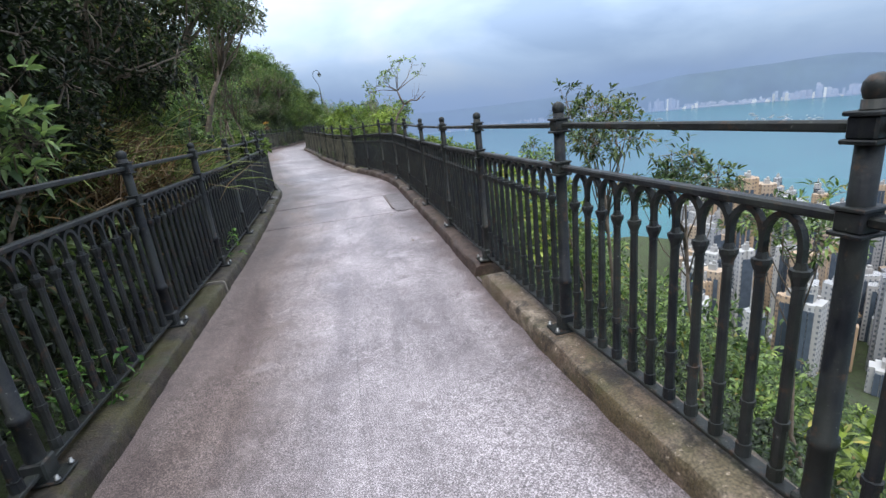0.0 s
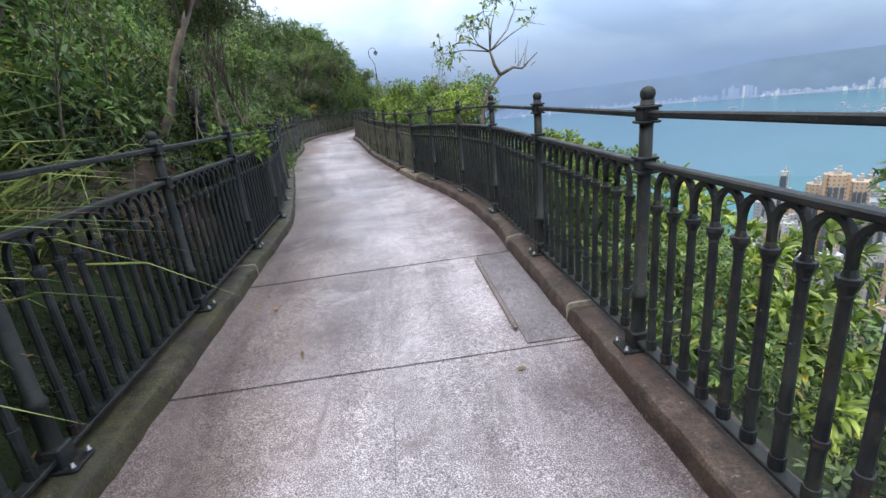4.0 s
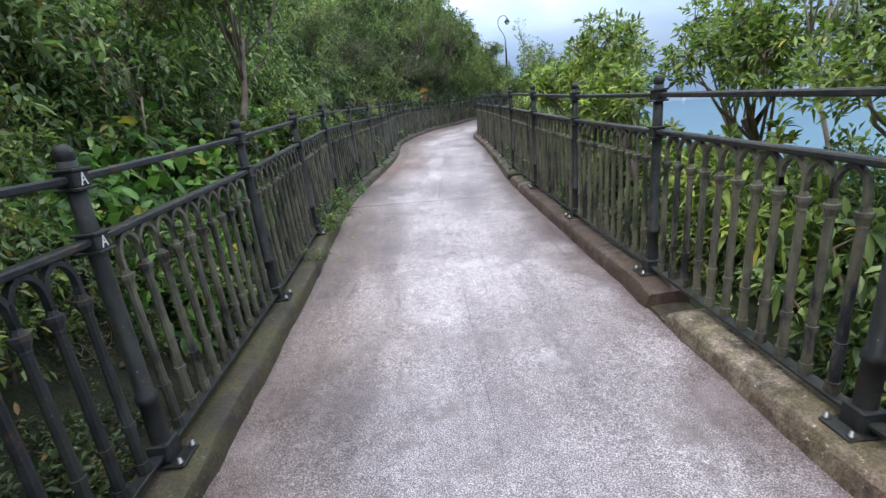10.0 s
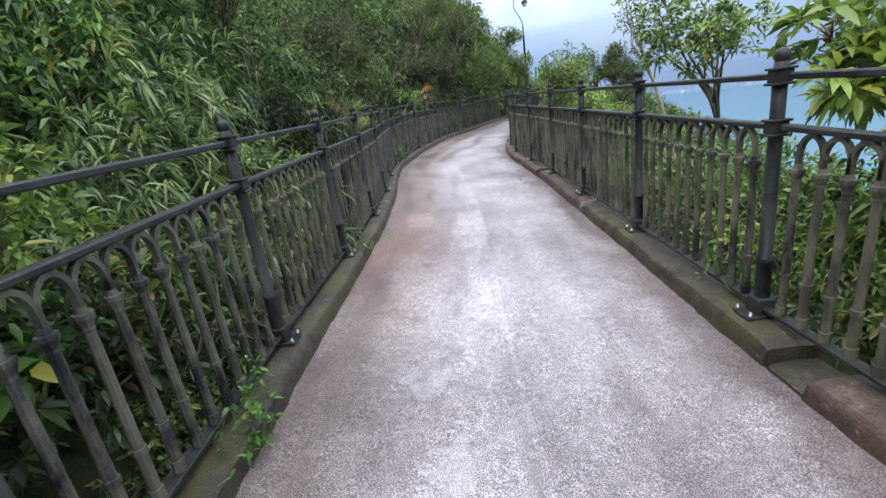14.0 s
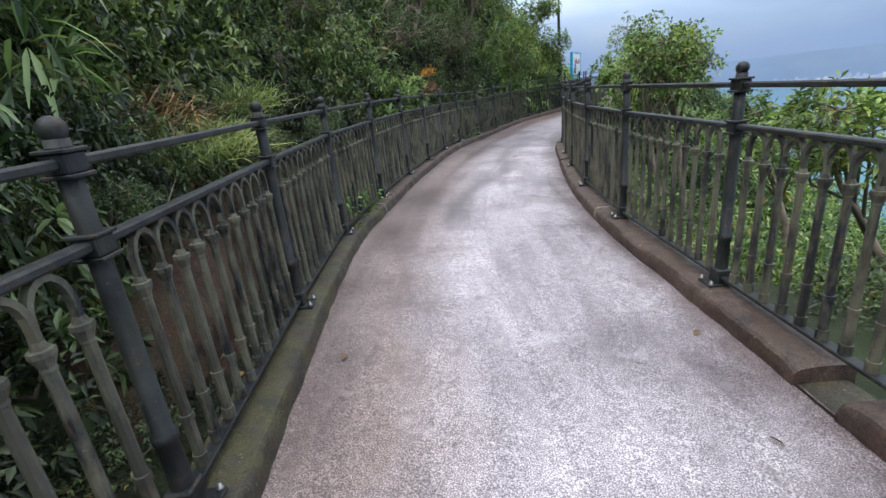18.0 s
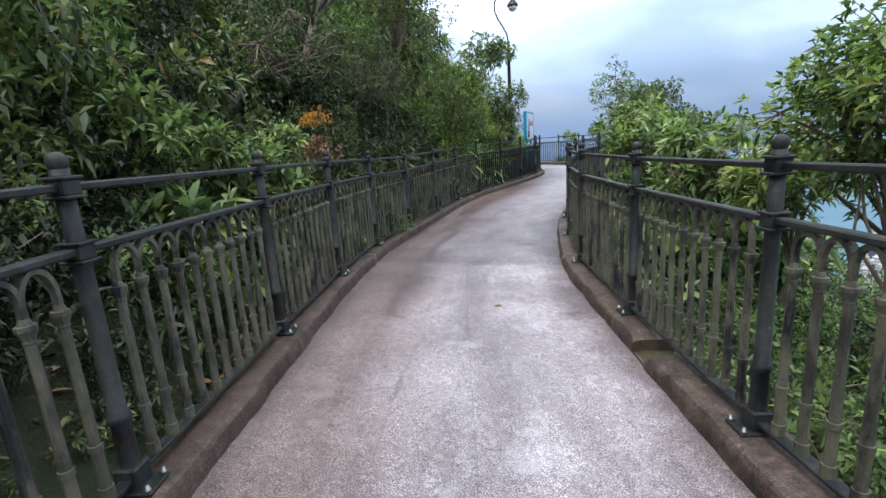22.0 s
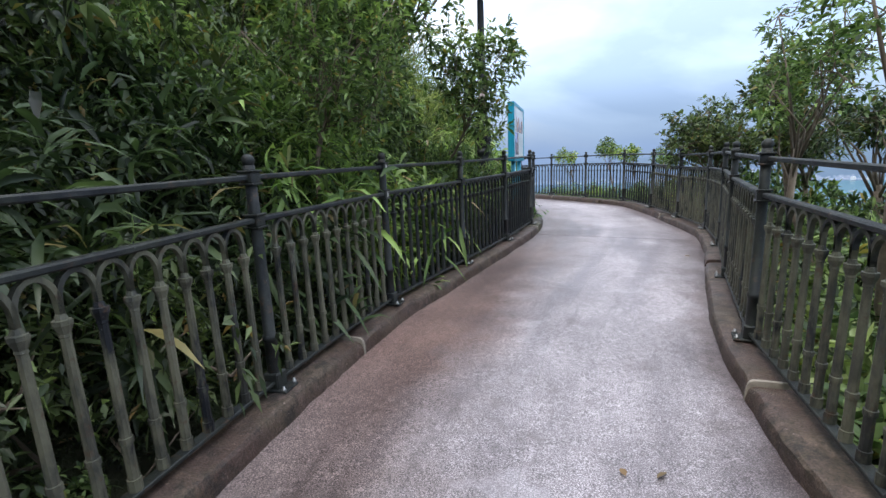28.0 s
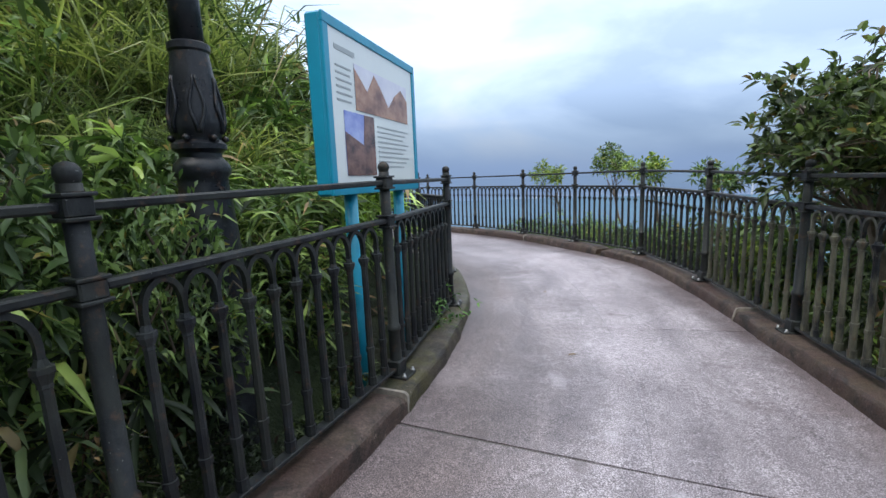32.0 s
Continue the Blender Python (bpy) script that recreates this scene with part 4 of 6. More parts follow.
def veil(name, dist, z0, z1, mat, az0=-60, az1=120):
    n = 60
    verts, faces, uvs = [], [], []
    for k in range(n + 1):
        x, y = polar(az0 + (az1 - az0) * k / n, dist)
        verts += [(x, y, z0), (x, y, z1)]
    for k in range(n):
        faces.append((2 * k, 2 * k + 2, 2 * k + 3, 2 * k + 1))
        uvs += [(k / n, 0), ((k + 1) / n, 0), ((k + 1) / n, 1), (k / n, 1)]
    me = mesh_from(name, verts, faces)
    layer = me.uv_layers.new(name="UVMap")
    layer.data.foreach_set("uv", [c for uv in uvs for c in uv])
    ob = part(name, me, mat)
    ob.visible_shadow = False
    return tagged(ob, "glowing backdrop painting low blue-grey mist and haze over the harbour", "mist", kind="structure")


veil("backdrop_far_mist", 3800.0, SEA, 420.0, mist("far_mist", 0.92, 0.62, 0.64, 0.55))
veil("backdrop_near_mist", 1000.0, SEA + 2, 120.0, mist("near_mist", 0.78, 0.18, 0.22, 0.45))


# ---- street lamps ----
LAMP_IRON = iron("black_lamp_iron", (0.05, 0.055, 0.06), 0.2, (0.22, 0.5))
LAMP_GLASS = plain("frosted_lamp_glass", (0.75, 0.75, 0.72), 0.3, 0.05, 5.0, 0.0, 0.0)
STICKER = plain("torn_pale_sticker", (0.55, 0.43, 0.42), 0.6, 0.3, 30.0, 0.0, 0.0)
SCRIBBLE = plain("scribbled_white_paint", (0.36, 0.37, 0.42), 0.5, 0.95, 26.0, 0.0, 0.0)


def street_lamp(x, y, z, turn, label, mark=2.25):
    root = part("street_lamp", lathe([(0.19, -0.6), (0.19, 0.05), (0.172, 0.09), (0.158, 0.70), (0.142, 1.05), (0.118, 1.30), (0.120, 1.33), (0.134, 1.345), (0.136, 1.375), (0.128, 1.40), (0.100, 1.43),
                                      (0.100, 1.45), (0.128, 1.47), (0.128, 1.495), (0.105, 1.515), (0.105, 1.53), (0.120, 1.55), (0.129, 1.59), (0.126, 1.64), (0.112, 1.74), (0.098, 1.85), (0.088, 1.935),
                                      (0.097, 1.945), (0.097, 1.975), (0.080, 1.985)], 32, name="street_lamp"), LAMP_IRON)
    root.data.set_sharp_from_angle(angle=radians(40))
    part("pole", lathe([(0.074, 1.98), (0.069, 2.25), (0.064, 2.9), (0.052, 3.9), (0.065, 3.92), (0.065, 3.98), (0.042, 4.0), (0.038, 4.5)], 16, name="pole"), LAMP_IRON, root)
    for k in range(6):
        # a stem that climbs the bulb and curls out to both sides
        a = math.pi * k / 3
        for side in (-1, 1):
            pts = []
            for j in range(13):
                u = j / 12
                zz = 1.545 + 0.27 * u
                rr = float(np.interp(zz, [1.53, 1.55, 1.59, 1.64, 1.74, 1.85], [0.105, 0.120, 0.129, 0.126, 0.112, 0.098])) + 0.004
                aa = a + side * (0.05 + 0.26 * math.sin(math.pi * u) ** 2 * (1 - 0.4 * u))
                pts.append((rr * math.cos(aa), rr * math.sin(aa), zz))
            v, f = tube(pts, [0.012 - 0.006 * j / 12 for j in range(13)], 6)
            part("acanthus_leaf", mesh_from("acanthus_leaf", v, f, True), LAMP_IRON, root)
        part("bead", lathe([(0.004, -0.018), (0.019, -0.006), (0.019, 0.006), (0.004, 0.018)], 8, (0.122 * math.cos(a + 0.52), 0.122 * math.sin(a + 0.52), 1.522), "bead"), LAMP_IRON, root)
    neck = [(0, 0, 4.5), (-0.04, 0, 4.75), (-0.17, 0, 5.0), (-0.33, 0, 5.25), (-0.42, 0, 5.5), (-0.42, 0, 5.75), (-0.30, 0, 5.97), (-0.08, 0, 6.05), (0.12, 0, 5.98), (0.18, 0, 5.85)]
    v, f = tube(neck, 0.024, 8)
    part("swan_neck", mesh_from("swan_neck", v, f, True), LAMP_IRON, root)
    part("lamp_hood", lathe([(0.02, 5.86), (0.05, 5.84), (0.07, 5.78), (0.15, 5.70), (0.19, 5.62), (0.19, 5.60)], 14, (0.18, 0, 0), "lamp_hood"), LAMP_IRON, root)
    part("lamp_bowl", lathe([(0.15, 5.60), (0.13, 5.50), (0.06, 5.44), (0.01, 5.43)], 14, (0.18, 0, 0), "lamp_bowl"), LAMP_GLASS, root, "frosted glass bowl")
    part("sticker", lathe([(0.0715, mark), (0.0708, mark + 0.09)], 14, name="sticker"), STICKER, root, "torn pink-white sticker")
    part("paint_patch", lathe([(0.0704, mark + 0.095), (0.0690, mark + 0.3)], 14, name="paint_patch"), SCRIBBLE, root, "pale scribbled paint patch")
    root.matrix_basis = pose(x, y, z, 0, 0, turn)
    return tagged(root, label, "street lamp", "street lamps beside the path")


street_lamp(-8.35, 47.55, 0.25, 5, "black ornate cast-iron lamp post with swan neck")
street_lamp(-5.73, 13.85, 0.10, 20, "black ornate cast-iron lamp post behind the railing", 2.02)


# ---- information board ----
TEAL = plain("teal_enamel_paint", (0.012, 0.27, 0.41), 0.35, 0.08, 3.0, 0.0, 0.05)
PANEL = plain("pale_printed_panel", (0.72, 0.76, 0.74), 0.25, 0.04, 2.0, 0.0, 0.0)
PRINT = plain("grey_print", (0.32, 0.35, 0.35), 0.4, 0.2, 3.0, 0.0, 0.0)


def photo(name, low, high, scale):
    m, nt, b = material(name, 0.25)
    n = tex(nt, scale, 5.0, 0.6, stretch_by=(1.0, 1.0, 1.4))
    nt.links.new(ramp(nt, n.outputs["Fac"], [(0.35, low), (0.62, high)]), b.inputs["Base Color"])
    return m


ROCK_PHOTO = photo("photo_of_red_rock", (0.16, 0.06, 0.035), (0.42, 0.22, 0.13), 6.0)
ROCK_DARK = photo("photo_of_dark_rock", (0.07, 0.035, 0.03), (0.24, 0.12, 0.09), 9.0)
SKY_PHOTO = photo("photo_of_sky", (0.55, 0.55, 0.66), (0.75, 0.74, 0.80), 2.0)
BLUE_PHOTO = photo("photo_of_deep_blue_sky", (0.12, 0.16, 0.55), (0.45, 0.52, 0.80), 2.5)


def info_board():
    w, h, t = 1.50, 1.04, 0.10
    root = new("information_board")

    def slab(name, size, at, mat, parent, label="", bevel=0.0):
        bm = bmesh.new()
        box(bm, size, at, bevel)
        return part(name, bm, mat, parent, label)

    frame_ob = slab("frame", (w, t, h), (0, 0, 0), TEAL, root, "teal painted frame", 0.012)
    for name, size, at in (("rim", (w, 0.02, 0.06), (0, -t / 2 - 0.008, h / 2 - 0.03)), ("rim", (w, 0.02, 0.06), (0, -t / 2 - 0.008, -h / 2 + 0.03)),
                           ("rim", (0.06, 0.02, h - 0.12), (-w / 2 + 0.03, -t / 2 - 0.008, 0)), ("rim", (0.06, 0.02, h - 0.12), (w / 2 - 0.03, -t / 2 - 0.008, 0))):
        slab(name, size, at, TEAL, frame_ob, bevel=0.004)
    panel = slab("printed_panel", (w - 0.12, 0.008, h - 0.12), (0, -t / 2 - 0.004, 0), PANEL, root, "pale printed panel with mountain photographs")
    y = -t / 2 - 0.0105
    # the upper photograph: sky and a jagged range
    def poly(name, pts, mat, dy=0.0):
        verts = [(x, y + dy, z) for x, z in pts] + [(x, y + dy + 0.002, z) for x, z in pts]
        n = len(pts)
        faces = [tuple(range(n)), tuple(range(2 * n - 1, n - 1, -1))] + [(i, n + i, n + (i + 1) % n, (i + 1) % n) for i in range(n)]
        part(name, mesh_from(name, verts, faces), mat, panel)
    poly("photograph", [(-0.38, 0.02), (0.55, 0.02), (0.55, 0.31), (-0.38, 0.31)], SKY_PHOTO)
    poly("photograph", [(-0.38, 0.02), (0.55, 0.02), (0.55, 0.20), (0.42, 0.27), (0.28, 0.20), (0.16, 0.10), (0.02, 0.22), (-0.08, 0.29), (-0.20, 0.16), (-0.38, 0.28)], ROCK_PHOTO, -0.003)
    poly("photograph", [(-0.55, -0.40), (-0.12, -0.40), (-0.12, 0.0), (-0.55, 0.0)], BLUE_PHOTO)
    poly("photograph", [(-0.55, -0.40), (-0.12, -0.40), (-0.12, 0.0), (-0.27, 0.0), (-0.30, -0.20), (-0.55, -0.13)], ROCK_DARK, -0.003)
    for k in range(9):
        poly("text_line", [(-0.06, -0.06 - 0.035 * k), (0.55 - 0.06 * (k % 3), -0.06 - 0.035 * k), (0.55 - 0.06 * (k % 3), -0.050 - 0.035 * k), (-0.06, -0.050 - 0.035 * k)], PRINT)
    for k in range(6):
        poly("text_line", [(-0.62, 0.25 - 0.04 * k), (-0.42 - 0.02 * (k % 2), 0.25 - 0.04 * k), (-0.42 - 0.02 * (k % 2), 0.262 - 0.04 * k), (-0.62, 0.262 - 0.04 * k)], PRINT)
    poly("heading", [(-0.62, 0.345), (-0.36, 0.345), (-0.36, 0.375), (-0.62, 0.375)], PRINT)
    for x in (-0.42, 0.42):
        v, f = tube([(x, 0.0, -2.2), (x, 0.0, -0.45)], 0.045, 12)
        part("leg", mesh_from("leg", v, f, True), TEAL, root, "teal steel leg")
    return tagged(root, "teal framed information board with mountain photographs", "information board")


board = info_board()
board.matrix_basis = pose(-7.70, 48.68, 1.97, 0, 0, 78)


# ---- plants ----
def rand_dirs(rng, n):
    v = rng.normal(size=(n, 3))
    return v / np.linalg.norm(v, axis=1)[:, None]


def unit(v):
    return v / np.maximum(np.linalg.norm(v, axis=-1, keepdims=True), 1e-6)


def leaf_mesh(name, base, way, length, width, fold=0.25, droop=0.25, fine=True, rng=None):
    """Many separate leaves, each folded along its rib and bent down at the tip."""
    n = len(base)
    way = unit(way)
    side = unit(np.cross(way, np.array([0, 0, 1.0]) + 0.35 * rng.normal(size=(n, 3))))
    up = np.cross(side, way)
    L, W = np.broadcast_to(length, n)[:, None], np.broadcast_to(width, n)[:, None]
    down = np.array([0, 0, -1.0])

    def spot(t, s):
        return base + way * L * t + side * W * s + up * W * abs(s) * fold * 2 + down * L * droop * t * t
    if fine:
        rows = [spot(0, 0), spot(0.3, -0.46), spot(0.34, 0), spot(0.3, 0.46), spot(0.68, -0.40), spot(0.70, 0), spot(0.68, 0.40), spot(1, 0)]
        faces = [(0, 1, 2), (0, 2, 3), (1, 4, 5, 2), (2, 5, 6, 3), (4, 7, 5), (5, 7, 6)]
    else:
        rows = [spot(0, 0), spot(0.45, -0.5), spot(1, 0), spot(0.45, 0.5)]
        faces = [(0, 1, 2), (0, 2, 3)]
    k = len(rows)
    v = np.stack(rows, 1).reshape(-1, 3)
    off = (np.arange(n) * k)[:, None]
    loops, starts, totals, at = [], [], [], 0
    per = np.concatenate([np.array(f) for f in faces])
    loops = (off + per[None]).reshape(-1)
    sizes = np.array([len(f) for f in faces])
    totals = np.tile(sizes, n)
    starts = np.r_[0, np.cumsum(totals)[:-1]]
    me = bpy.data.meshes.new(name)
    me.vertices.add(len(v))
    me.vertices.foreach_set("co", v.astype(np.float32).reshape(-1))
    me.loops.add(len(loops))
    me.loops.foreach_set("vertex_index", loops.astype(np.int32))
    me.polygons.add(len(totals))
    me.polygons.foreach_set("loop_start", starts.astype(np.int32))
    me.update(calc_edges=True)
    me.polygons.foreach_set("use_smooth", [True] * len(me.polygons))
    return me


def lumpy_tips(rng, n, size, lumps=9, hollow=0.45, flat=0.0):
    """Twig ends of a crown: scattered round several lumps, mostly near the outside."""
    c = rand_dirs(rng, lumps) * rng.uniform(0.35, 0.75, (lumps, 1))
    c[:, 2] = np.abs(c[:, 2]) * 0.9 + flat
    r = rng.uniform(0.28, 0.52, lumps)
    which = rng.integers(0, lumps, n)
    d = rand_dirs(rng, n)
    rad = r[which] * rng.uniform(hollow, 1.0, n) ** 0.5
    p = c[which] + d * rad[:, None]
    return p * np.array(size), unit(d + 0.5 * unit(c[which]))


def rosettes(rng, tips, ways, each, spread):
    """Leaves in a whorl round each twig end."""
    n = len(tips)
    base = np.repeat(tips, each, 0)
    w = np.repeat(ways, each, 0)
    d = rand_dirs(rng, n * each)
    return base + d * 0.01, unit(w * (1 - spread) + d * spread + np.array([0, 0, 0.12]))


def stems_mesh(rng, tips, size, n=14, root=(0, 0, -0.1), r0=0.02):
    pieces = []
    for p in tips[rng.integers(0, len(tips), n)]:
        a = Vector(root)
        b = Vector(p)
        mid1 = a.lerp(b, 0.35) + Vector(rng.normal(size=3) * 0.12 * size)
        mid2 = a.lerp(b, 0.7) + Vector(rng.normal(size=3) * 0.10 * size)
        pieces.append(tube([a, mid1, mid2, b], [r0, r0 * 0.75, r0 * 0.5, r0 * 0.18], 5))
    return joined("stems", pieces)


PLANTS = {}


def plant_kind(key, name, leaf_mat, make, bark=BARK, stems=14, r0=0.018, variants=2):
    PLANTS[key] = []
    for k in range(variants):
        rng = np.random.default_rng(100 * len(PLANTS) + k)
        tips, base, way, length, width, fine, droop = make(rng)
        PLANTS[key].append((name, leaf_mesh("foliage", base, way, length, width, 0.22, droop, fine, rng), leaf_mat, stems_mesh(rng, tips, 1.0, stems, r0=r0) if stems else None, bark))


def kind_small(rng, n=300, each=9):
    tips, ways = lumpy_tips(rng, n, (1.0, 1.0, 0.95))
    b, w = rosettes(rng, tips, ways, each, 0.75)
    b = b + rand_dirs(rng, len(b)) * rng.uniform(0, 0.09, (len(b), 1))
    return tips, b, w, rng.uniform(0.055, 0.10, len(b)), rng.uniform(0.024, 0.04, len(b)), False, 0.2


def kind_broad(rng, n=170, each=9):
    tips, ways = lumpy_tips(rng, n, (1.0, 1.0, 0.9))
    b, w = rosettes(rng, tips, ways, each, 0.62)
    return tips, b, w, rng.uniform(0.10, 0.17, len(b)), rng.uniform(0.035, 0.055, len(b)), True, 0.3


def kind_bamboo(rng, n=150, each=8):
    tips, ways = lumpy_tips(rng, n, (1.0, 1.0, 1.15))
    ways = unit(ways + np.array([0, 0, -0.35]))
    b, w = rosettes(rng, tips, ways, each, 0.55)
    return tips, b, w, rng.uniform(0.16, 0.30, len(b)), rng.uniform(0.018, 0.030, len(b)), True, 0.45


def kind_ginger(rng, n=80, each=9):
    tips = rng.uniform(-0.8, 0.8, (n, 3)) * np.array([1, 1, 0])
    tips[:, 2] = rng.uniform(-0.1, 1.0, n)
    ways = unit(rng.normal(size=(n, 3)) * 0.5 + np.array([0, 0, 0.7]))
    b, w = rosettes(rng, tips, ways, each, 0.62)
    b = b + ways.repeat(each, 0) * rng.uniform(-0.25, 0.15, (len(b), 1))
    return tips, b, w, rng.uniform(0.28, 0.52, len(b)), rng.uniform(0.035, 0.065, len(b)), True, 0.55


def kind_grass(rng, n=420, each=1):
    b = rng.normal(size=(n, 3)) * np.array([0.32, 0.32, 0.05])
    w = unit(rng.normal(size=(n, 3)) * np.array([0.55, 0.55, 0.1]) + np.array([0, 0, 1.1]))
    return b, b, w, rng.uniform(0.8, 1.7, n), rng.uniform(0.010, 0.020, n), True, 0.55


def kind_big(rng, n=70, each=4):
    tips, ways = lumpy_tips(rng, n, (0.9, 0.9, 0.9))
    b, w = rosettes(rng, tips, ways, each, 0.7)
    b = b + rand_dirs(rng, len(b)) * 0.05
    return tips, b, w, rng.uniform(0.15, 0.26, len(b)), rng.uniform(0.11, 0.19, len(b)), True, 0.45


def kind_rhodo(rng, n=75, each=9):
    tips, ways = lumpy_tips(rng, n, (1.0, 1.0, 0.95), hollow=0.7)
    ways = unit(ways + np.array([0, 0, 0.5]))
    b, w = rosettes(rng, tips, ways, each, 0.68)
    return tips, b, w, rng.uniform(0.19, 0.30, len(b)), rng.uniform(0.065, 0.095, len(b)), True, 0.25


def kind_vine(rng, n=40, each=4):
    tips = np.stack([rng.normal(size=n) * 0.28, rng.normal(size=n) * 0.10, rng.uniform(0.0, 0.62, n) ** 1.4], 1)
    b, w = rosettes(rng, tips, unit(rng.normal(size=(n, 3)) + np.array([0, 0, 0.5])), each, 0.8)
    return tips, b, w, rng.uniform(0.05, 0.12, len(b)), rng.uniform(0.025, 0.05, len(b)), True, 0.35


def kind_twig(rng, n=120, each=3):
    tips, ways = lumpy_tips(rng, n, (1.0, 1.0, 1.0))
    b, w = rosettes(rng, tips, ways, each, 0.8)
    return tips, b, w, rng.uniform(0.05, 0.10, len(b)), rng.uniform(0.015, 0.03, len(b)), False, 0.3


plant_kind("dark", "shrub", LEAF_DARK, kind_small, variants=3)
plant_kind("mid", "shrub", LEAF_MID, kind_small, variants=2)
plant_kind("light", "shrub", LEAF_LIGHT, kind_broad, variants=2)
plant_kind("broad", "shrub", LEAF_MID, kind_broad, variants=2)
plant_kind("glossy", "shrub", LEAF_DARK, kind_broad, variants=2)
plant_kind("bamboo", "bamboo", LEAF_BAMBOO, kind_bamboo, LEAF_BAMBOO, 20, 0.010)
plant_kind("ginger", "ginger_plant", LEAF_GINGER, kind_ginger, LEAF_BAMBOO, 16, 0.010)
plant_kind("sasa", "dwarf_bamboo", LEAF_SASA, kind_ginger, LEAF_BAMBOO, 16, 0.010)
plant_kind("shaded", "shrub", LEAF_SHADED, kind_small, variants=3)
plant_kind("rhodo", "shrub", LEAF_WHORL, kind_rhodo, variants=2)
plant_kind("brown", "dying_shrub", LEAF_WITHERED, kind_broad, variants=1)
plant_kind("grass", "tall_grass", LEAF_GRASS, kind_grass, stems=0)
plant_kind("drygrass", "dry_grass", LEAF_DRY, kind_grass, stems=0)
plant_kind("big", "broadleaf_plant", LEAF_VINE, kind_big, LEAF_BAMBOO, 14, 0.010)
plant_kind("vine", "creeper", LEAF_VINE, kind_vine, LEAF_BAMBOO, 12, 0.004)
plant_kind("creep", "creeper", LEAF_LIGHT, kind_vine, LEAF_BAMBOO, 12, 0.004)
plant_kind("twig", "bare_bush", LEAF_DRY, kind_twig, BARK_PALE, 60, 0.009)
plant_kind("orange", "dying_shrub", LEAF_ORANGE, kind_broad, variants=1)
LABEL = {"sasa": "dark clump of long-leaved dwarf bamboo", "creep": "low yellow-green creeper on the mossy kerb", "shaded": "dense dark shrub with shade painted into its leaves", "rhodo": "evergreen shrub with whorls of pale green leaves", "brown": "withered shrub branch with brown leaves",
         "dark": "dense dark evergreen shrub with small leaves", "mid": "mid-green leafy shrub on the slope", "light": "bright yellow-green shrub with whorled leaves",
         "broad": "green shrub with broad whorled leaves", "glossy": "dark glossy-leaved shrub on the bank", "bamboo": "drooping green bamboo thicket", "ginger": "clump of long arching green leaves",
         "grass": "tall arching green grass clump", "drygrass": "tuft of dry brown grass", "big": "plant with large soft green leaves", "vine": "bright creeper growing through the railing foot",
         "twig": "tangle of bare grey twigs", "orange": "shrub with dying orange and yellow leaves"}
CATEGORY = {"sasa": "bamboo", "creep": "creeper", "bamboo": "bamboo", "grass": "grass", "drygrass": "grass", "vine": "creeper", "ginger": "plant", "big": "plant"}
green = random.Random(11)
THICKETS = {}


def plant(key, x, y, size=1.0, z=None, tall=1.0, lean=8.0, far=""):
    name, fol, mat, stem, bark = green.choice(PLANTS[key])
    if far:
        # too many and too far to pick apart: gathered into one thicket
        z = ground_at(x, y) - 0.05 if z is None else z
        m = pose(x, y, z, green.uniform(-lean, lean), green.uniform(-lean, lean), green.uniform(0, 360)) @ Matrix.Diagonal((size, size, size * tall, 1))
        THICKETS.setdefault((far, mat.name), (mat, []))[1].append((fol, np.array(m)))
        return None
    root = part(name, fol, mat)
    if stem:
        tagged(part("stem", stem, bark, root), kind="stuff")
    z = ground_at(x, y) - 0.05 if z is None else z
    root.matrix_basis = pose(x, y, z, green.uniform(-lean, lean), green.uniform(-lean, lean), green.uniform(0, 360)) @ Matrix.Diagonal((size, size, size * tall, 1))
    return tagged(root, LABEL[key], CATEGORY.get(key, "shrub"), "plants on the hillside")


def left_place(y, d):
    """A place d metres behind the left railing."""
    q = LLINE.at(LLINE.along(y) + green.uniform(-0.2, 0.2), -d)
    return q.x, q.y


def right_place(y, d):
    q = RLINE.at(RLINE.along(y) + green.uniform(-0.2, 0.2), d)
    return q.x, q.y


def fill(side, y0, y1, kinds, step, rows, size, tall=1.0, sink=0.0, far=""):
    """Rows of plants behind a railing, jittered, with the kinds drawn by weight."""
    keys = [k for k, w in kinds for _ in range(w)]
    for d in rows:
        y = y0 + green.uniform(0, step)
        while y < y1:
            x, yy = (left_place if side < 0 else right_place)(min(max(y, -3.0), 55.5 if side < 0 else 58.5), d + green.uniform(-0.25, 0.25))
            s = green.uniform(*size) * (1 + 0.05 * d)
            plant(green.choice(keys), x, yy, s, ground_at(x, yy) - 0.1 - sink * s, tall, far=far)
            y += step * green.uniform(0.75, 1.25) * (1 + 0.05 * d)


# hill side, stretch by stretch
H = "hill_thicket"
fill(-1, -3, 4.5, [("shaded", 6), ("glossy", 1)], 0.7, (1.15, 1.9), (0.8, 1.0), 1.35)
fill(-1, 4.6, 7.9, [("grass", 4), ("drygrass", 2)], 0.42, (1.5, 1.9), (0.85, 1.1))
fill(-1, 4.2, 8.6, [("shaded", 2), ("dark", 3), ("twig", 1)], 0.75, (2.5,), (0.9, 1.1), 1.3)
fill(-1, -3, 7.0, [("shaded", 5), ("dark", 2)], 0.85, (2.5, 3.4), (1.0, 1.3), 1.3, far=H)
fill(-1, 8.6, 12.3, [("dark", 3), ("shaded", 3), ("glossy", 2), ("twig", 2)], 0.6, (1.1, 1.8), (0.6, 0.8), 1.2)
fill(-1, 8.0, 17.5, [("mid", 4), ("dark", 3), ("broad", 2)], 0.85, (2.3, 3.1, 4.0), (1.0, 1.3), 1.3, far=H)
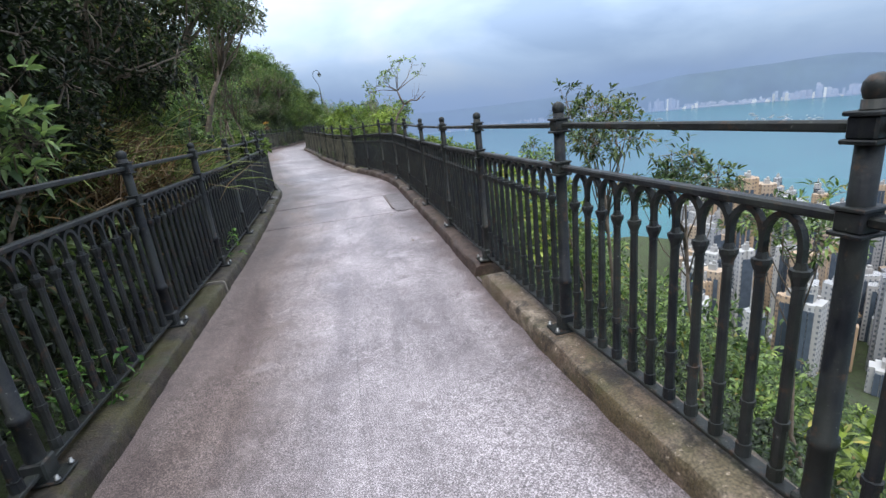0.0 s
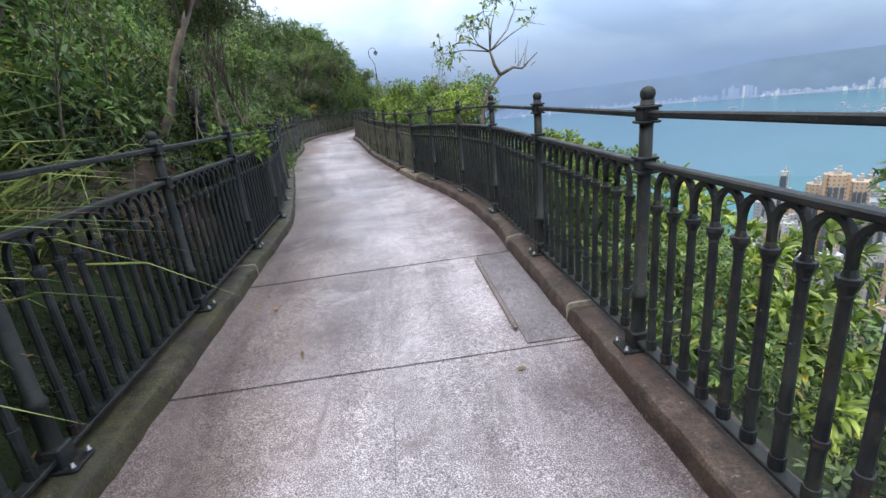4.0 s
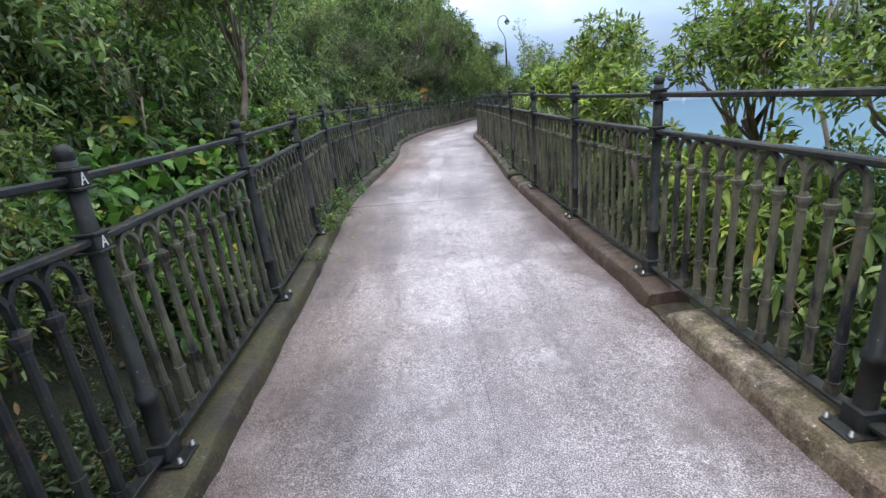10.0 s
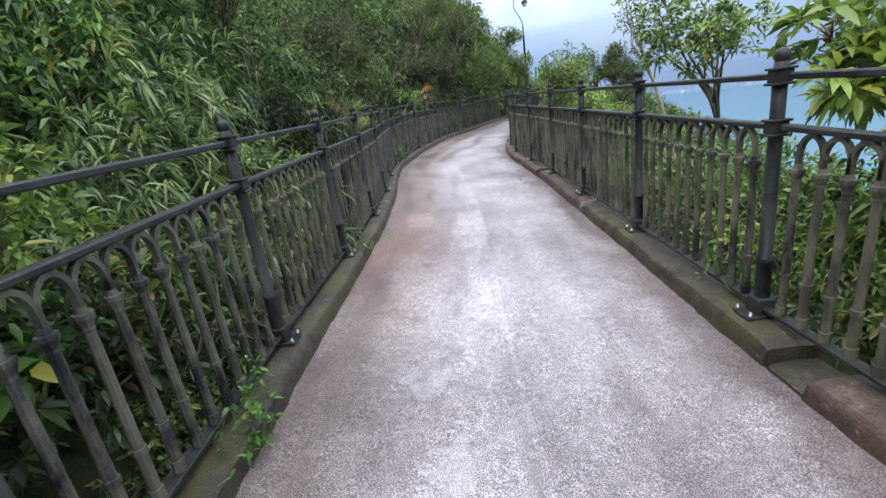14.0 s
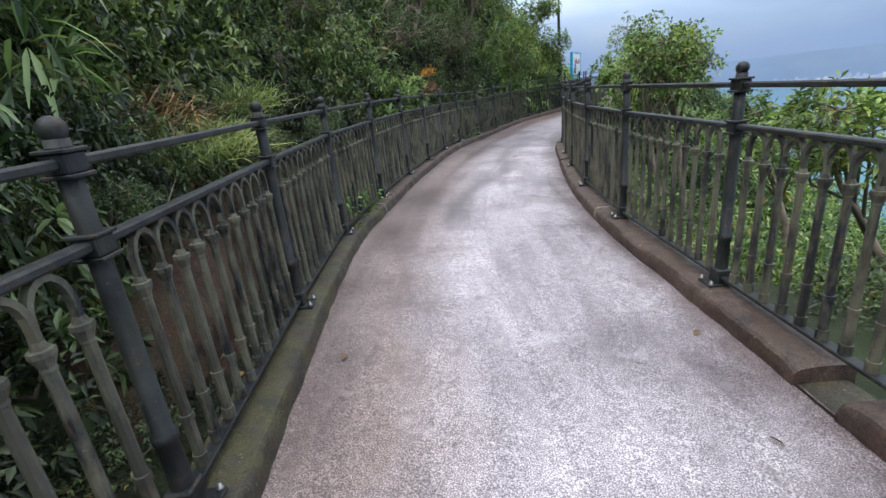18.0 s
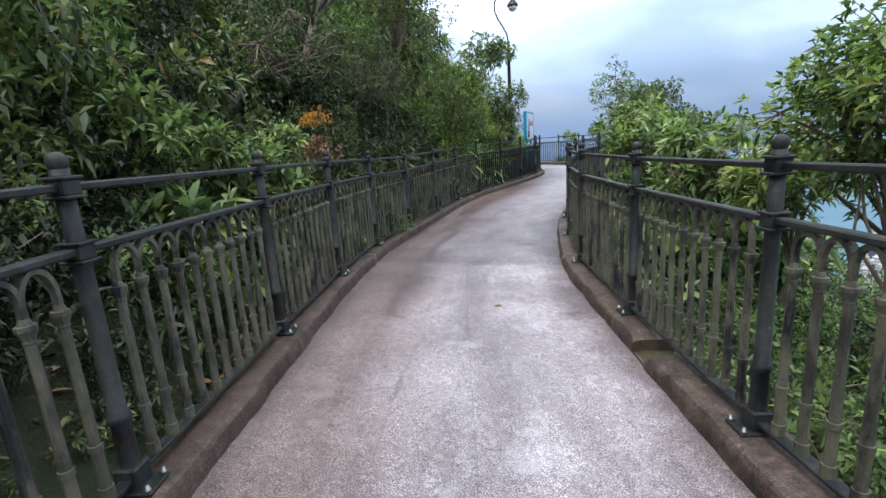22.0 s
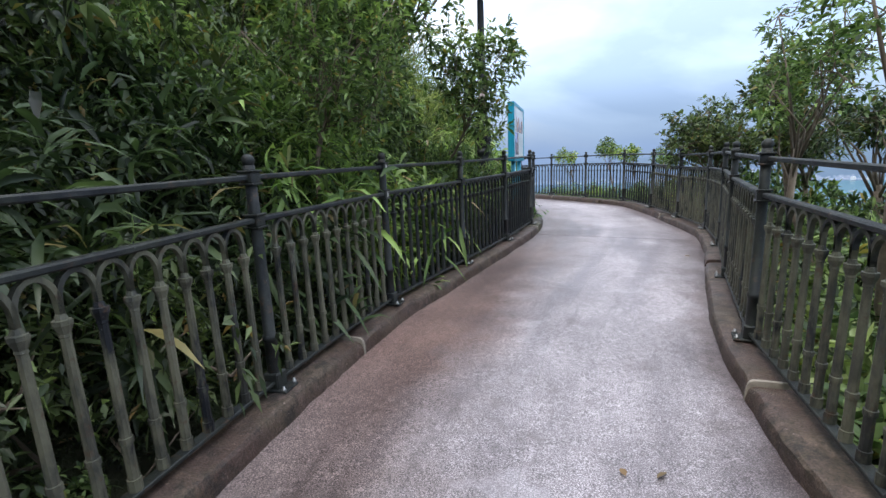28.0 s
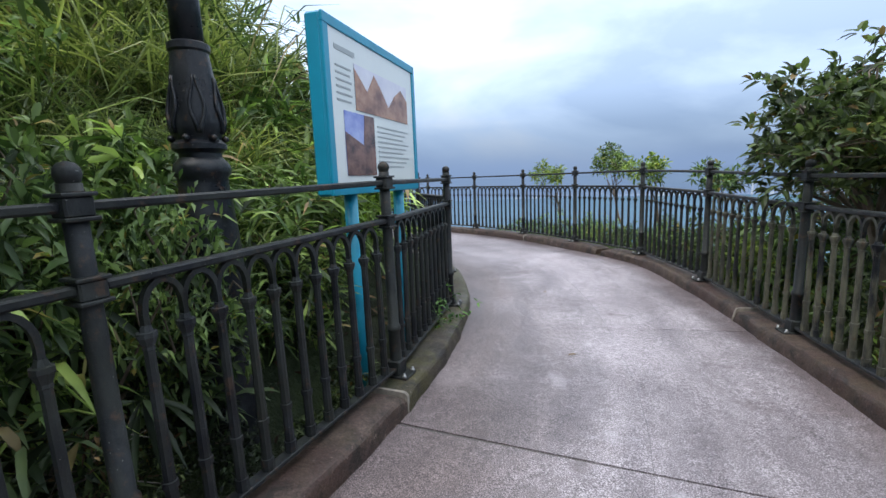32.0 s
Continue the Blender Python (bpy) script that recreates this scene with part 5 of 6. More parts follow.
fill(-1, 12.4, 14.6, [("dark", 3), ("mid", 1)], 0.6, (1.9, 2.3), (0.6, 0.75), 1.1)
fill(-1, 14.6, 17.5, [("twig", 2), ("dark", 3), ("mid", 4), ("broad", 2)], 0.7, (0.95, 1.6), (0.65, 0.85), 1.2)
fill(-1, 17.5, 21.0, [("glossy", 3), ("big", 2), ("broad", 3), ("dark", 1)], 0.65, (0.92, 1.6), (0.62, 0.85), 1.1)
fill(-1, 17.0, 21.0, [("mid", 3), ("dark", 1), ("broad", 1)], 0.85, (2.3, 3.1), (1.0, 1.3), 1.3, far=H)
fill(-1, 20.5, 28.0, [("bamboo", 6), ("mid", 2)], 0.85, (2.2, 3.1, 4.0), (1.0, 1.35), 1.3, far=H)
fill(-1, 21.0, 24.0, [("bamboo", 6), ("big", 1)], 0.6, (0.95, 1.6), (0.65, 0.9), 1.2)
fill(-1, 24.0, 26.5, [("shaded", 3), ("glossy", 3), ("bamboo", 1)], 0.6, (0.95, 1.6), (0.65, 0.85), 1.2)
fill(-1, 25.4, 27.2, [("dark", 3), ("shaded", 2), ("glossy", 1)], 0.5, (1.1, 1.6), (0.55, 0.7), 1.3)
fill(-1, 24.8, 27.6, [("shaded", 4), ("glossy", 2), ("dark", 1)], 0.45, (0.95, 1.4), (0.5, 0.62), 1.6, -0.7)
fill(-1, 27.9, 28.9, [("grass", 3), ("drygrass", 2), ("dark", 3)], 0.5, (1.2, 1.7), (0.5, 0.7), 1.0, -0.55)
fill(-1, 26.4, 36.5, [("dark", 3), ("shaded", 4), ("glossy", 1), ("mid", 1)], 0.85, (2.3, 3.2, 4.2), (1.0, 1.3), 1.35, far=H)
fill(-1, 29.8, 32.5, [("shaded", 3), ("dark", 3)], 0.65, (1.0, 1.7), (0.65, 0.85), 1.2)
fill(-1, 32.4, 34.4, [("shaded", 2), ("glossy", 2), ("dark", 2)], 0.65, (1.0, 1.7), (0.75, 0.9), 1.2)
fill(-1, 34.3, 36.4, [("rhodo", 4), ("glossy", 1)], 0.65, (1.0, 1.7), (0.75, 0.9), 1.15)
fill(-1, 36.2, 37.5, [("glossy", 2), ("dark", 2)], 0.65, (1.05, 1.7), (0.8, 0.95), 1.2)
fill(-1, 37.0, 42.5, [("shaded", 3), ("dark", 5)], 0.7, (1.05, 1.8), (0.8, 1.0), 1.3)
fill(-1, 36.5, 43.5, [("dark", 3), ("shaded", 3), ("glossy", 1)], 0.85, (2.4, 3.3, 4.4), (1.0, 1.35), 1.35, far=H)
fill(-1, 43.5, 46.5, [("dark", 3), ("glossy", 1), ("mid", 3)], 0.85, (2.4, 3.3, 4.4), (1.0, 1.35), 1.35, far=H)
fill(-1, 39.8, 43.6, [("sasa", 5), ("shaded", 2)], 0.55, (0.95, 1.55), (0.7, 0.9), 1.0)
fill(-1, 45.0, 47.4, [("dark", 3), ("glossy", 1), ("mid", 1), ("twig", 1)], 0.5, (0.95, 1.5), (0.6, 0.75), 1.15)
fill(-1, 42.2, 46.2, [("dark", 3), ("mid", 3)], 0.6, (1.9, 2.5), (0.8, 1.0), 1.5, far=H)
fill(-1, 41.2, 43.4, [("ginger", 2), ("sasa", 2)], 0.6, (0.85,), (0.4, 0.5))
fill(-1, 43.3, 45.2, [("ginger", 8), ("glossy", 1)], 0.55, (0.95, 1.55), (0.7, 0.9), 1.1)
fill(-1, 43.3, 45.2, [("ginger", 1), ("sasa", 1)], 0.5, (0.9,), (0.30, 0.38))
fill(-1, 45.5, 47.3, [("mid", 3), ("broad", 2), ("light", 1)], 0.36, (0.75, 1.15), (0.5, 0.6), 1.7, -0.7)
fill(-1, 45.2, 48.4, [("dark", 2), ("glossy", 1), ("shaded", 1)], 0.5, (0.55,), (0.34, 0.42))
fill(-1, 45.6, 48.6, [("ginger", 4), ("sasa", 3)], 0.5, (1.1, 1.45), (0.5, 0.66), 1.0)
fill(-1, 46.4, 52.5, [("grass", 3), ("ginger", 4), ("bamboo", 1)], 0.5, (1.4, 2.0), (0.6, 0.85))
fill(-1, 46.0, 55.0, [("grass", 4), ("bamboo", 2), ("mid", 2)], 0.8, (2.6, 3.6, 4.6), (0.9, 1.3), far=H)
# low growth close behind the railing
fill(-1, -2.5, 8.6, [("shaded", 3), ("dark", 2), ("glossy", 1)], 0.5, (0.58,), (0.32, 0.42))
fill(-1, 8.6, 13.3, [("shaded", 2), ("glossy", 2), ("twig", 2), ("dark", 2)], 0.5, (0.5,), (0.24, 0.34))
# The near-black leaves here paint the shadowed gaps behind the balusters.
fill(-1, 15.2, 26.4, [("broad", 1), ("glossy", 2), ("big", 2), ("dark", 2), ("shaded", 4)], 0.44, (0.58,), (0.32, 0.42))
fill(-1, 30.6, 43.2, [("broad", 1), ("glossy", 1), ("dark", 2), ("shaded", 4)], 0.44, (0.58,), (0.32, 0.42))
for y, d, s in ((11.9, 0.9, 0.55), (12.4, 1.0, 0.6), (18.4, 0.9, 0.6), (17.9, 0.85, 0.6)):
    x, yy = left_place(y, d)
    plant("big", x, yy, s, ground_at(x, yy) - 0.05, 1.15)
for y, d, s in ((15.9, 0.75, 0.5), (16.3, 0.95, 0.6), (16.8, 0.8, 0.55), (17.2, 1.0, 0.6), (17.6, 0.8, 0.5), (16.1, 1.4, 0.7), (17.0, 1.5, 0.7), (19.6, 1.1, 0.6), (20.2, 0.95, 0.55)):
    x, yy = left_place(y, d)
    plant("big", x, yy, s, ground_at(x, yy) - 0.05, 1.2)
fill(-1, 13.2, 15.3, [("twig", 3), ("dark", 2), ("glossy", 1)], 0.4, (0.65, 1.15), (0.34, 0.46))
for y, d, key in ((5.2, 1.25, "drygrass"), (5.7, 1.3, "drygrass"), (6.1, 1.2, "grass"), (6.5, 1.3, "grass"), (6.9, 1.2, "grass"), (7.3, 1.3, "grass"), (4.8, 1.3, "drygrass")):
    x, yy = left_place(y, d)
    plant(key, x, yy, green.uniform(1.0, 1.15), ground_at(x, yy) - 0.05)
fill(-1, 26.6, 30.6, [("glossy", 1), ("dark", 3), ("shaded", 1)], 0.7, (0.42,), (0.16, 0.24))
fill(-1, 25.8, 31.0, [("dark", 3), ("glossy", 2), ("mid", 1)], 0.5, (0.78,), (0.24, 0.34), 1.0, -2.9)
fill(-1, 27.9, 29.3, [("grass", 5), ("drygrass", 2), ("dark", 3)], 0.4, (0.85,), (0.38, 0.5), 1.0, -1.9)
# the hill higher up
fill(-1, -3, 8, [("shaded", 4), ("dark", 1)], 1.6, (5.4, 7.2, 9.4, 12.0), (1.5, 2.0), 1.25, far=H)
fill(-1, 8, 55, [("dark", 3), ("mid", 5), ("bamboo", 1)], 1.6, (5.4, 7.2, 9.4, 12.0), (1.5, 2.0), 1.25, far=H)

# valley side: plants under and beyond the railing
V = "valley_thicket"
fill(1, -3, 8.5, [("dark", 4), ("shaded", 4), ("glossy", 1)], 0.8, (1.15,), (0.6, 0.8), 1.0, 0.45)
fill(1, -3, 8.5, [("dark", 4), ("shaded", 4), ("glossy", 1)], 0.8, (2.0,), (0.6, 0.8), 1.0, 0.45, far=V)
fill(1, 8.6, 13.0, [("light", 2), ("mid", 4), ("broad", 1)], 0.8, (1.2,), (0.75, 0.9), 1.1, 0.15)
fill(1, 8.6, 13.0, [("light", 2), ("mid", 4), ("broad", 1)], 0.8, (2.0,), (0.75, 0.9), 1.1, 0.15, far=V)
fill(1, 13.0, 27.0, [("mid", 4), ("broad", 2), ("light", 1), ("dark", 2)], 0.85, (1.2,), (0.8, 0.95), 1.25, 0.0)
fill(1, 13.0, 27.0, [("mid", 4), ("broad", 2), ("light", 1), ("dark", 2)], 0.85, (2.0,), (0.8, 0.95), 1.25, 0.0, far=V)
fill(1, 27.0, 36.5, [("mid", 3), ("broad", 2), ("dark", 2)], 0.85, (1.2,), (0.75, 0.9), 1.1, 0.15)
fill(1, 27.0, 36.5, [("mid", 3), ("broad", 2), ("dark", 2)], 0.85, (2.0,), (0.75, 0.9), 1.1, 0.15, far=V)
fill(1, 11.4, 16.4, [("light", 4), ("mid", 1)], 0.8, (1.2,), (0.75, 0.9), 1.45, 0.05)
fill(1, 11.4, 16.4, [("light", 4), ("mid", 1)], 0.9, (2.1,), (0.9, 1.05), 1.5, 0.0, far=V)
fill(1, 36.8, 44.5, [("rhodo", 3), ("glossy", 2), ("broad", 2)], 0.6, (0.8,), (0.6, 0.75), 1.3)
fill(1, 16.5, 23.2, [("light", 2), ("mid", 3), ("broad", 2)], 0.55, (1.35, 1.95), (0.7, 0.9), 1.3, -0.35, far=V)
fill(1, 36.8, 43.0, [("rhodo", 2), ("broad", 3), ("mid", 2)], 0.55, (1.45, 2.0), (0.7, 0.9), 1.3, -0.35, far=V)
fill(1, 50.2, 57.2, [("mid", 3), ("light", 1), ("dark", 2)], 0.5, (0.75, 1.3), (0.5, 0.68), 1.3, -0.35, far=V)
fill(1, 36.5, 46.0, [("rhodo", 3), ("broad", 2), ("glossy", 2), ("mid", 2)], 0.8, (1.2,), (0.8, 0.95), 1.2, 0.0)
fill(1, 36.5, 46.0, [("rhodo", 3), ("broad", 2), ("glossy", 2), ("mid", 2)], 0.8, (2.0,), (0.8, 0.95), 1.2, 0.0, far=V)
fill(1, 45.6, 52.6, [("mid", 1), ("broad", 2), ("dark", 6)], 0.7, (1.25,), (0.95, 1.1), 1.45, 0.0)
fill(1, 45.6, 52.6, [("mid", 1), ("broad", 2), ("dark", 6)], 0.7, (1.9,), (0.95, 1.1), 1.45, 0.0, far=V)
fill(1, 53.2, 58.5, [("mid", 3), ("dark", 2)], 0.85, (1.15,), (0.7, 0.9), 1.0, 0.4)
fill(1, 53.2, 58.5, [("mid", 3), ("dark", 2)], 0.85, (2.0,), (0.7, 0.9), 1.0, 0.4, far=V)
fill(1, -3, 8.5, [("dark", 3), ("shaded", 4)], 1.0, (3.2, 4.4), (0.9, 1.2), 1.0, 0.5, far=V)
fill(1, 8.5, 27.0, [("mid", 3), ("light", 3), ("broad", 1)], 1.0, (2.9, 4.0), (1.1, 1.4), 1.1, 0.1, far=V)
fill(1, 27.0, 58.5, [("mid", 3), ("dark", 2), ("broad", 2)], 1.1, (2.9, 4.0), (1.0, 1.3), 1.1, 0.1, far=V)
fill(1, -3, 58, [("mid", 3), ("dark", 3), ("light", 1)], 2.0, (5.6, 7.8, 10.5, 14.0, 18.0), (1.5, 2.1), 1.1, 0.2, far=V)
for k in range(230):
    off = green.uniform(22, 150)
    q = RLINE.at(green.uniform(0.5, 45), off)
    s = green.uniform(2.2, 3.6) * (1 + off / 150)
    plant(green.choice(["mid", "dark", "mid", "light"]), q.x + green.uniform(-3, 3), q.y + green.uniform(-16, 16), s, far=V)


def gather(name, mat, items):
    """One mesh out of many placed copies."""
    vs, loops, totals, n = [], [], [], 0
    for me, m in items:
        co = np.empty(len(me.vertices) * 3, np.float32)
        me.vertices.foreach_get("co", co)
        co = co.reshape(-1, 3)
        vs.append(co @ m[:3, :3].T.astype(np.float32) + m[:3, 3].astype(np.float32))
        li = np.empty(len(me.loops), np.int32)
        me.loops.foreach_get("vertex_index", li)
        loops.append(li + n)
        lt = np.empty(len(me.polygons), np.int32)
        me.polygons.foreach_get("loop_total", lt)
        totals.append(lt)
        n += len(co)
    vs, loops, totals = np.concatenate(vs), np.concatenate(loops), np.concatenate(totals)
    out = bpy.data.meshes.new(name)
    out.vertices.add(len(vs))
    out.vertices.foreach_set("co", vs.reshape(-1))
    out.loops.add(len(loops))
    out.loops.foreach_set("vertex_index", loops)
    out.polygons.add(len(totals))
    out.polygons.foreach_set("loop_start", np.r_[0, np.cumsum(totals)[:-1]].astype(np.int32))
    out.update(calc_edges=True)
    return part(name, out, mat)


for (name, _), (mat, items) in THICKETS.items():
    tagged(gather(name, mat, items), "dense thicket of green shrubs covering the hillside", "thicket", kind="stuff")

# creepers through the railing feet
for y, d in ((5.3, 0.02), (2.2, 0.1), (18.6, 0.0), (19.1, -0.12), (17.8, 0.05), (20.3, -0.15), (22.6, 0.0), (29.6, -0.02), (30.0, 0.05), (29.2, 0.1), (38.2, 0.0), (38.9, 0.05),
             (37.6, 0.08), (36.2, 0.05), (40.2, 0.04), (48.9, 0.0)):
    x, yy = left_place(y, d)
    plant("vine", x, yy, green.uniform(0.45, 0.75), level(yy, 0) + 0.10, 1.0, 4)
for y in (21.9, 20.6, 36.7, 37.1, 18.9):
    x, yy = right_place(y, 0.12)
    plant("vine", x, yy, green.uniform(0.5, 0.75), level(yy, 1) + 0.10, 1.3, 4)
for y, d in ((17.7, -0.13), (18.1, -0.16), (18.4, -0.12), (18.9, -0.15), (19.3, -0.1), (16.9, -0.12)):
    x, yy = left_place(y, d)
    plant("creep", x, yy, green.uniform(0.35, 0.5), level(yy, 0) + 0.11, 0.6, 4)
plant("orange", -10.85, 36.66, 0.22, 1.88, 1.2)
plant("brown", -10.90, 36.75, 0.34, 1.46, 1.25)
plant("light", -7.35, 19.85, 0.62, 1.1, 1.0)
for x, y, s, z in ((-11.0, 35.6, 0.55, 1.2), (-11.2, 36.3, 0.5, 1.5), (-11.1, 34.9, 0.5, 1.45), (-11.3, 34.2, 0.55, 1.7)):
    plant("rhodo", x, y, s, z)


# ---- trees ----
def tree(label, root, centre, radii, mats, clumps=9, tips=34, leaf_size=(0.11, 0.036), thick=0.045, each=7, seed=0, low=0.35, bare=0.0):
    """A trunk from its root to the crown's middle, a limb to each leaf clump, twigs, and whorls of leaves at the twig ends.
    centre and radii shape the crown; low is how far its underside reaches down, bare the share of clumps without leaves."""
    rng = np.random.default_rng(seed or int(abs(root[0]) * 100 + root[1] * 37))
    z = ground_at(*root)
    r, c = np.array(radii), np.array(centre)
    base = np.array((root[0], root[1], z))
    d = rand_dirs(rng, clumps)
    d[:, 2] = np.where(d[:, 2] < 0, d[:, 2] * low, d[:, 2])
    reach = rng.uniform(0.35, 0.78, (clumps, 1))
    mids = c + d * reach * r - base
    sizes = rng.uniform(0.30, 0.46, clumps)
    fork = (c - base) * np.array((0.8, 0.8, 0.72)) + rng.normal(size=3) * 0.06
    fork[2] = max(fork[2], (c[2] - base[2]) - 1.0 * r[2])
    wob = [fork * k + rng.normal(size=3) * 0.07 * np.array((1, 1, 0.2)) for k in (0.3, 0.62)]
    pieces = [tube([(0, 0, -0.2), tuple(wob[0]), tuple(wob[1]), tuple(fork)], [thick * 1.25, thick, thick * 0.85, thick * 0.7], 8)]
    pts, ways = [], []
    for m, s in zip(mids, sizes):
        start = wob[1] + (fork - wob[1]) * rng.uniform(0.2, 1.0)
        elbow = start + (m - start) * 0.5 + rng.normal(size=3) * 0.09
        pieces.append(tube([tuple(start), tuple(elbow), tuple(m)], [thick * 0.38, thick * 0.26, thick * 0.13], 6))
        n = max(4, int(tips * rng.uniform(0.75, 1.25)))
        dd = rand_dirs(rng, n)
        ends = m + dd * r * s * (rng.uniform(0.35, 1.0, (n, 1)) ** 0.5)
        for p in ends[:7]:
            q = m + (p - m) * 0.5 + rng.normal(size=3) * 0.03
            pieces.append(tube([tuple(m), tuple(q), tuple(p)], [thick * 0.15, thick * 0.11, thick * 0.05], 4))
        if rng.random() >= bare:
            pts.append(ends)
            ways.append(unit(dd * 0.7 + np.array((0, 0, 0.55))))
    ob = part("tree", joined("trunk", pieces), mats[0])
    t, w = np.concatenate(pts), np.concatenate(ways)
    b, ww = rosettes(rng, t, w, each, 0.62)
    b = b + rand_dirs(rng, len(b)) * rng.uniform(0, 0.05, (len(b), 1))
    n = len(b)
    ll, lw = leaf_size
    part("crown", leaf_mesh("crown", b, ww, rng.uniform(ll * 0.7, ll * 1.25, n), rng.uniform(lw * 0.75, lw * 1.2, n), 0.22, 0.3, ll > 0.1, rng), mats[1], ob)
    ob.matrix_basis = pose(*base)
    return tagged(ob, label, "tree", "trees beside the path")


def leaning_tree():
    """A bent trunk with two boughs, bare towards the valley, light leaves at the ends of the other."""
    rng = np.random.default_rng(4)
    x0, y0 = -0.62, 13.0
    z0 = ground_at(x0, y0)
    rel = lambda *pts: [(x - x0, y - y0, z - z0) for x, y, z in pts]
    fork = (-0.13, 13.1, 1.74)
    pieces = [tube(rel((x0, y0, z0 - 0.2), (-0.55, 13.05, 0.5), (-0.42, 13.1, 1.3), (-0.32, 13.1, 1.51), fork), [0.042, 0.034, 0.029, 0.027, 0.024], 9),
              tube(rel(fork, (0.08, 13.1, 1.83), (0.22, 13.1, 1.80), (0.48, 13.15, 2.02)), [0.03, 0.022, 0.017, 0.006], 7)]
    crown = (-0.27, 13.1, 2.1)
    pieces.append(tube(rel(fork, (-0.21, 13.1, 1.89), crown), [0.03, 0.026, 0.02], 7))
    tips, ways = [], []
    for end in ((-0.8, 12.95, 2.25), (-0.6, 13.15, 2.5), (-0.35, 12.9, 2.65), (-0.1, 13.3, 2.85), (0.2, 13.7, 2.75), (0.35, 13.1, 2.45), (-1.05, 13.2, 2.15)):
        bend = [(a + c) / 2 + float(rng.normal()) * 0.05 for a, c in zip(crown, end)]
        pieces.append(tube(rel(crown, bend, end), [0.013, 0.009, 0.004], 5))
        for k in range(9):
            d = rng.normal(size=3) * np.array((0.15, 0.15, 0.12))
            q = np.array(end) + d
            pieces.append(tube(rel(end, tuple(q)), [0.004, 0.002], 4))
            if end[0] < 0.1 or k < 3:
                tips.append(rel(tuple(q))[0])
                ways.append(tuple(d + np.array((0, 0, 0.15))))
    for k in range(10):
        a = np.array((0.15, 13.1, 1.83)) + rng.normal(size=3) * np.array((0.12, 0.02, 0.02))
        pieces.append(tube(rel(tuple(a), tuple(a + np.abs(rng.normal(size=3)) * np.array((0.12, 0.1, 0.2)))), [0.005, 0.002], 4))
    ob = part("tree", joined("trunk", pieces), BARK)
    bb, ww = rosettes(rng, np.array(tips), unit(np.array(ways)), 8, 0.65)
    n = len(bb)
    part("crown", leaf_mesh("crown", bb, ww, rng.uniform(0.06, 0.11, n), rng.uniform(0.026, 0.04, n), 0.22, 0.3, True, rng), LEAF_LIGHT, ob)
    ob.matrix_basis = pose(x0, y0, z0)
    return tagged(ob, "bent leaning tree with few yellow-green leaves", "tree", "trees beside the path")


MID, LIGHT, DARK = (BARK, LEAF_MID), (BARK, LEAF_LIGHT), (BARK, LEAF_DARK)
SHADED = (BARK, LEAF_SHADED)
WHORLED = (BARK, LEAF_WHORL)
PALE = (BARK_PALE, LEAF_LIGHT)
WHORL = (0.105, 0.028)
# valley side, in the order of the walk
tree("slender open-crowned tree beyond the railing", (2.9, 6.4), (2.5, 6.25, 1.0), (0.8, 0.9, 0.75), DARK, 16, 17, WHORL, 0.03)
tree("low open-crowned tree on the slope", (3.4, 5.0), (3.0, 5.1, 0.35), (0.75, 0.8, 0.5), DARK, 13, 15, WHORL, 0.025)
tree("young light green tree on the slope", (4.2, 4.0), (3.7, 4.2, 0.0), (0.7, 0.7, 0.45), MID, 10, 12, WHORL, 0.025)
tree("young green tree on the steep slope", (3.0, 8.2), (2.3, 8.0, 0.55), (0.6, 0.6, 0.35), MID, 7, 12, WHORL, 0.025)
leaning_tree()
tree("low yellow-green tree beyond the railing", (0.9, 10.9), (0.75, 10.8, 0.35), (0.7, 0.85, 0.5), LIGHT, 12, 42, (0.075, 0.034), 0.03)
tree("low yellow-green tree beyond the railing", (0.6, 12.0), (0.4, 12.1, 0.5), (0.6, 0.7, 0.5), LIGHT, 12, 42, (0.075, 0.034), 0.03)
tree("round yellow-green tree beyond the railing", (-0.3, 15.4), (-0.75, 15.2, 1.15), (0.85, 0.9, 0.55), LIGHT, 13, 46, (0.075, 0.034))
tree("leafy yellow-green tree beyond the railing", (-0.4, 17.2), (-1.0, 16.8, 1.25), (0.8, 0.9, 0.6), LIGHT, 13, 44, (0.075, 0.034))
tree("leafy yellow-green tree beyond the railing", (-0.9, 18.7), (-1.65, 18.5, 1.4), (0.7, 0.85, 0.7), LIGHT, 12, 36, (0.085, 0.034))
tree("leafy green tree on the slope", (0.2, 18.0), (-0.5, 18.2, 1.35), (0.8, 0.9, 0.75), LIGHT, 11, 28)
tree("leafy green tree on the slope", (-0.6, 20.6), (-1.4, 20.6, 1.5), (0.8, 0.9, 0.8), MID, 12, 28, (0.10, 0.034))
tree("leafy green tree on the slope", (-1.6, 23.2), (-2.3, 23.2, 1.5), (0.8, 0.9, 0.8), MID, 12, 28, (0.10, 0.034))
tree("leafy green tree beyond the railing", (-4.2, 29.6), (-4.85, 29.6, 0.75), (0.75, 0.9, 0.5), MID, 11, 28, (0.10, 0.034))
tree("thin wispy tree with few leaves", (-0.9, 17.9), (-1.35, 17.8, 2.1), (0.32, 0.4, 0.75), (BARK_PALE, LEAF_MID), 12, 9, (0.07, 0.02), 0.022, 4, 0, 1.0, 0.45)
tree("thin wispy tree with few leaves", (-0.5, 16.8), (-0.65, 16.7, 1.8), (0.35, 0.4, 0.45), PALE, 10, 9, (0.07, 0.02), 0.02, 4, 0, 1.0, 0.45)
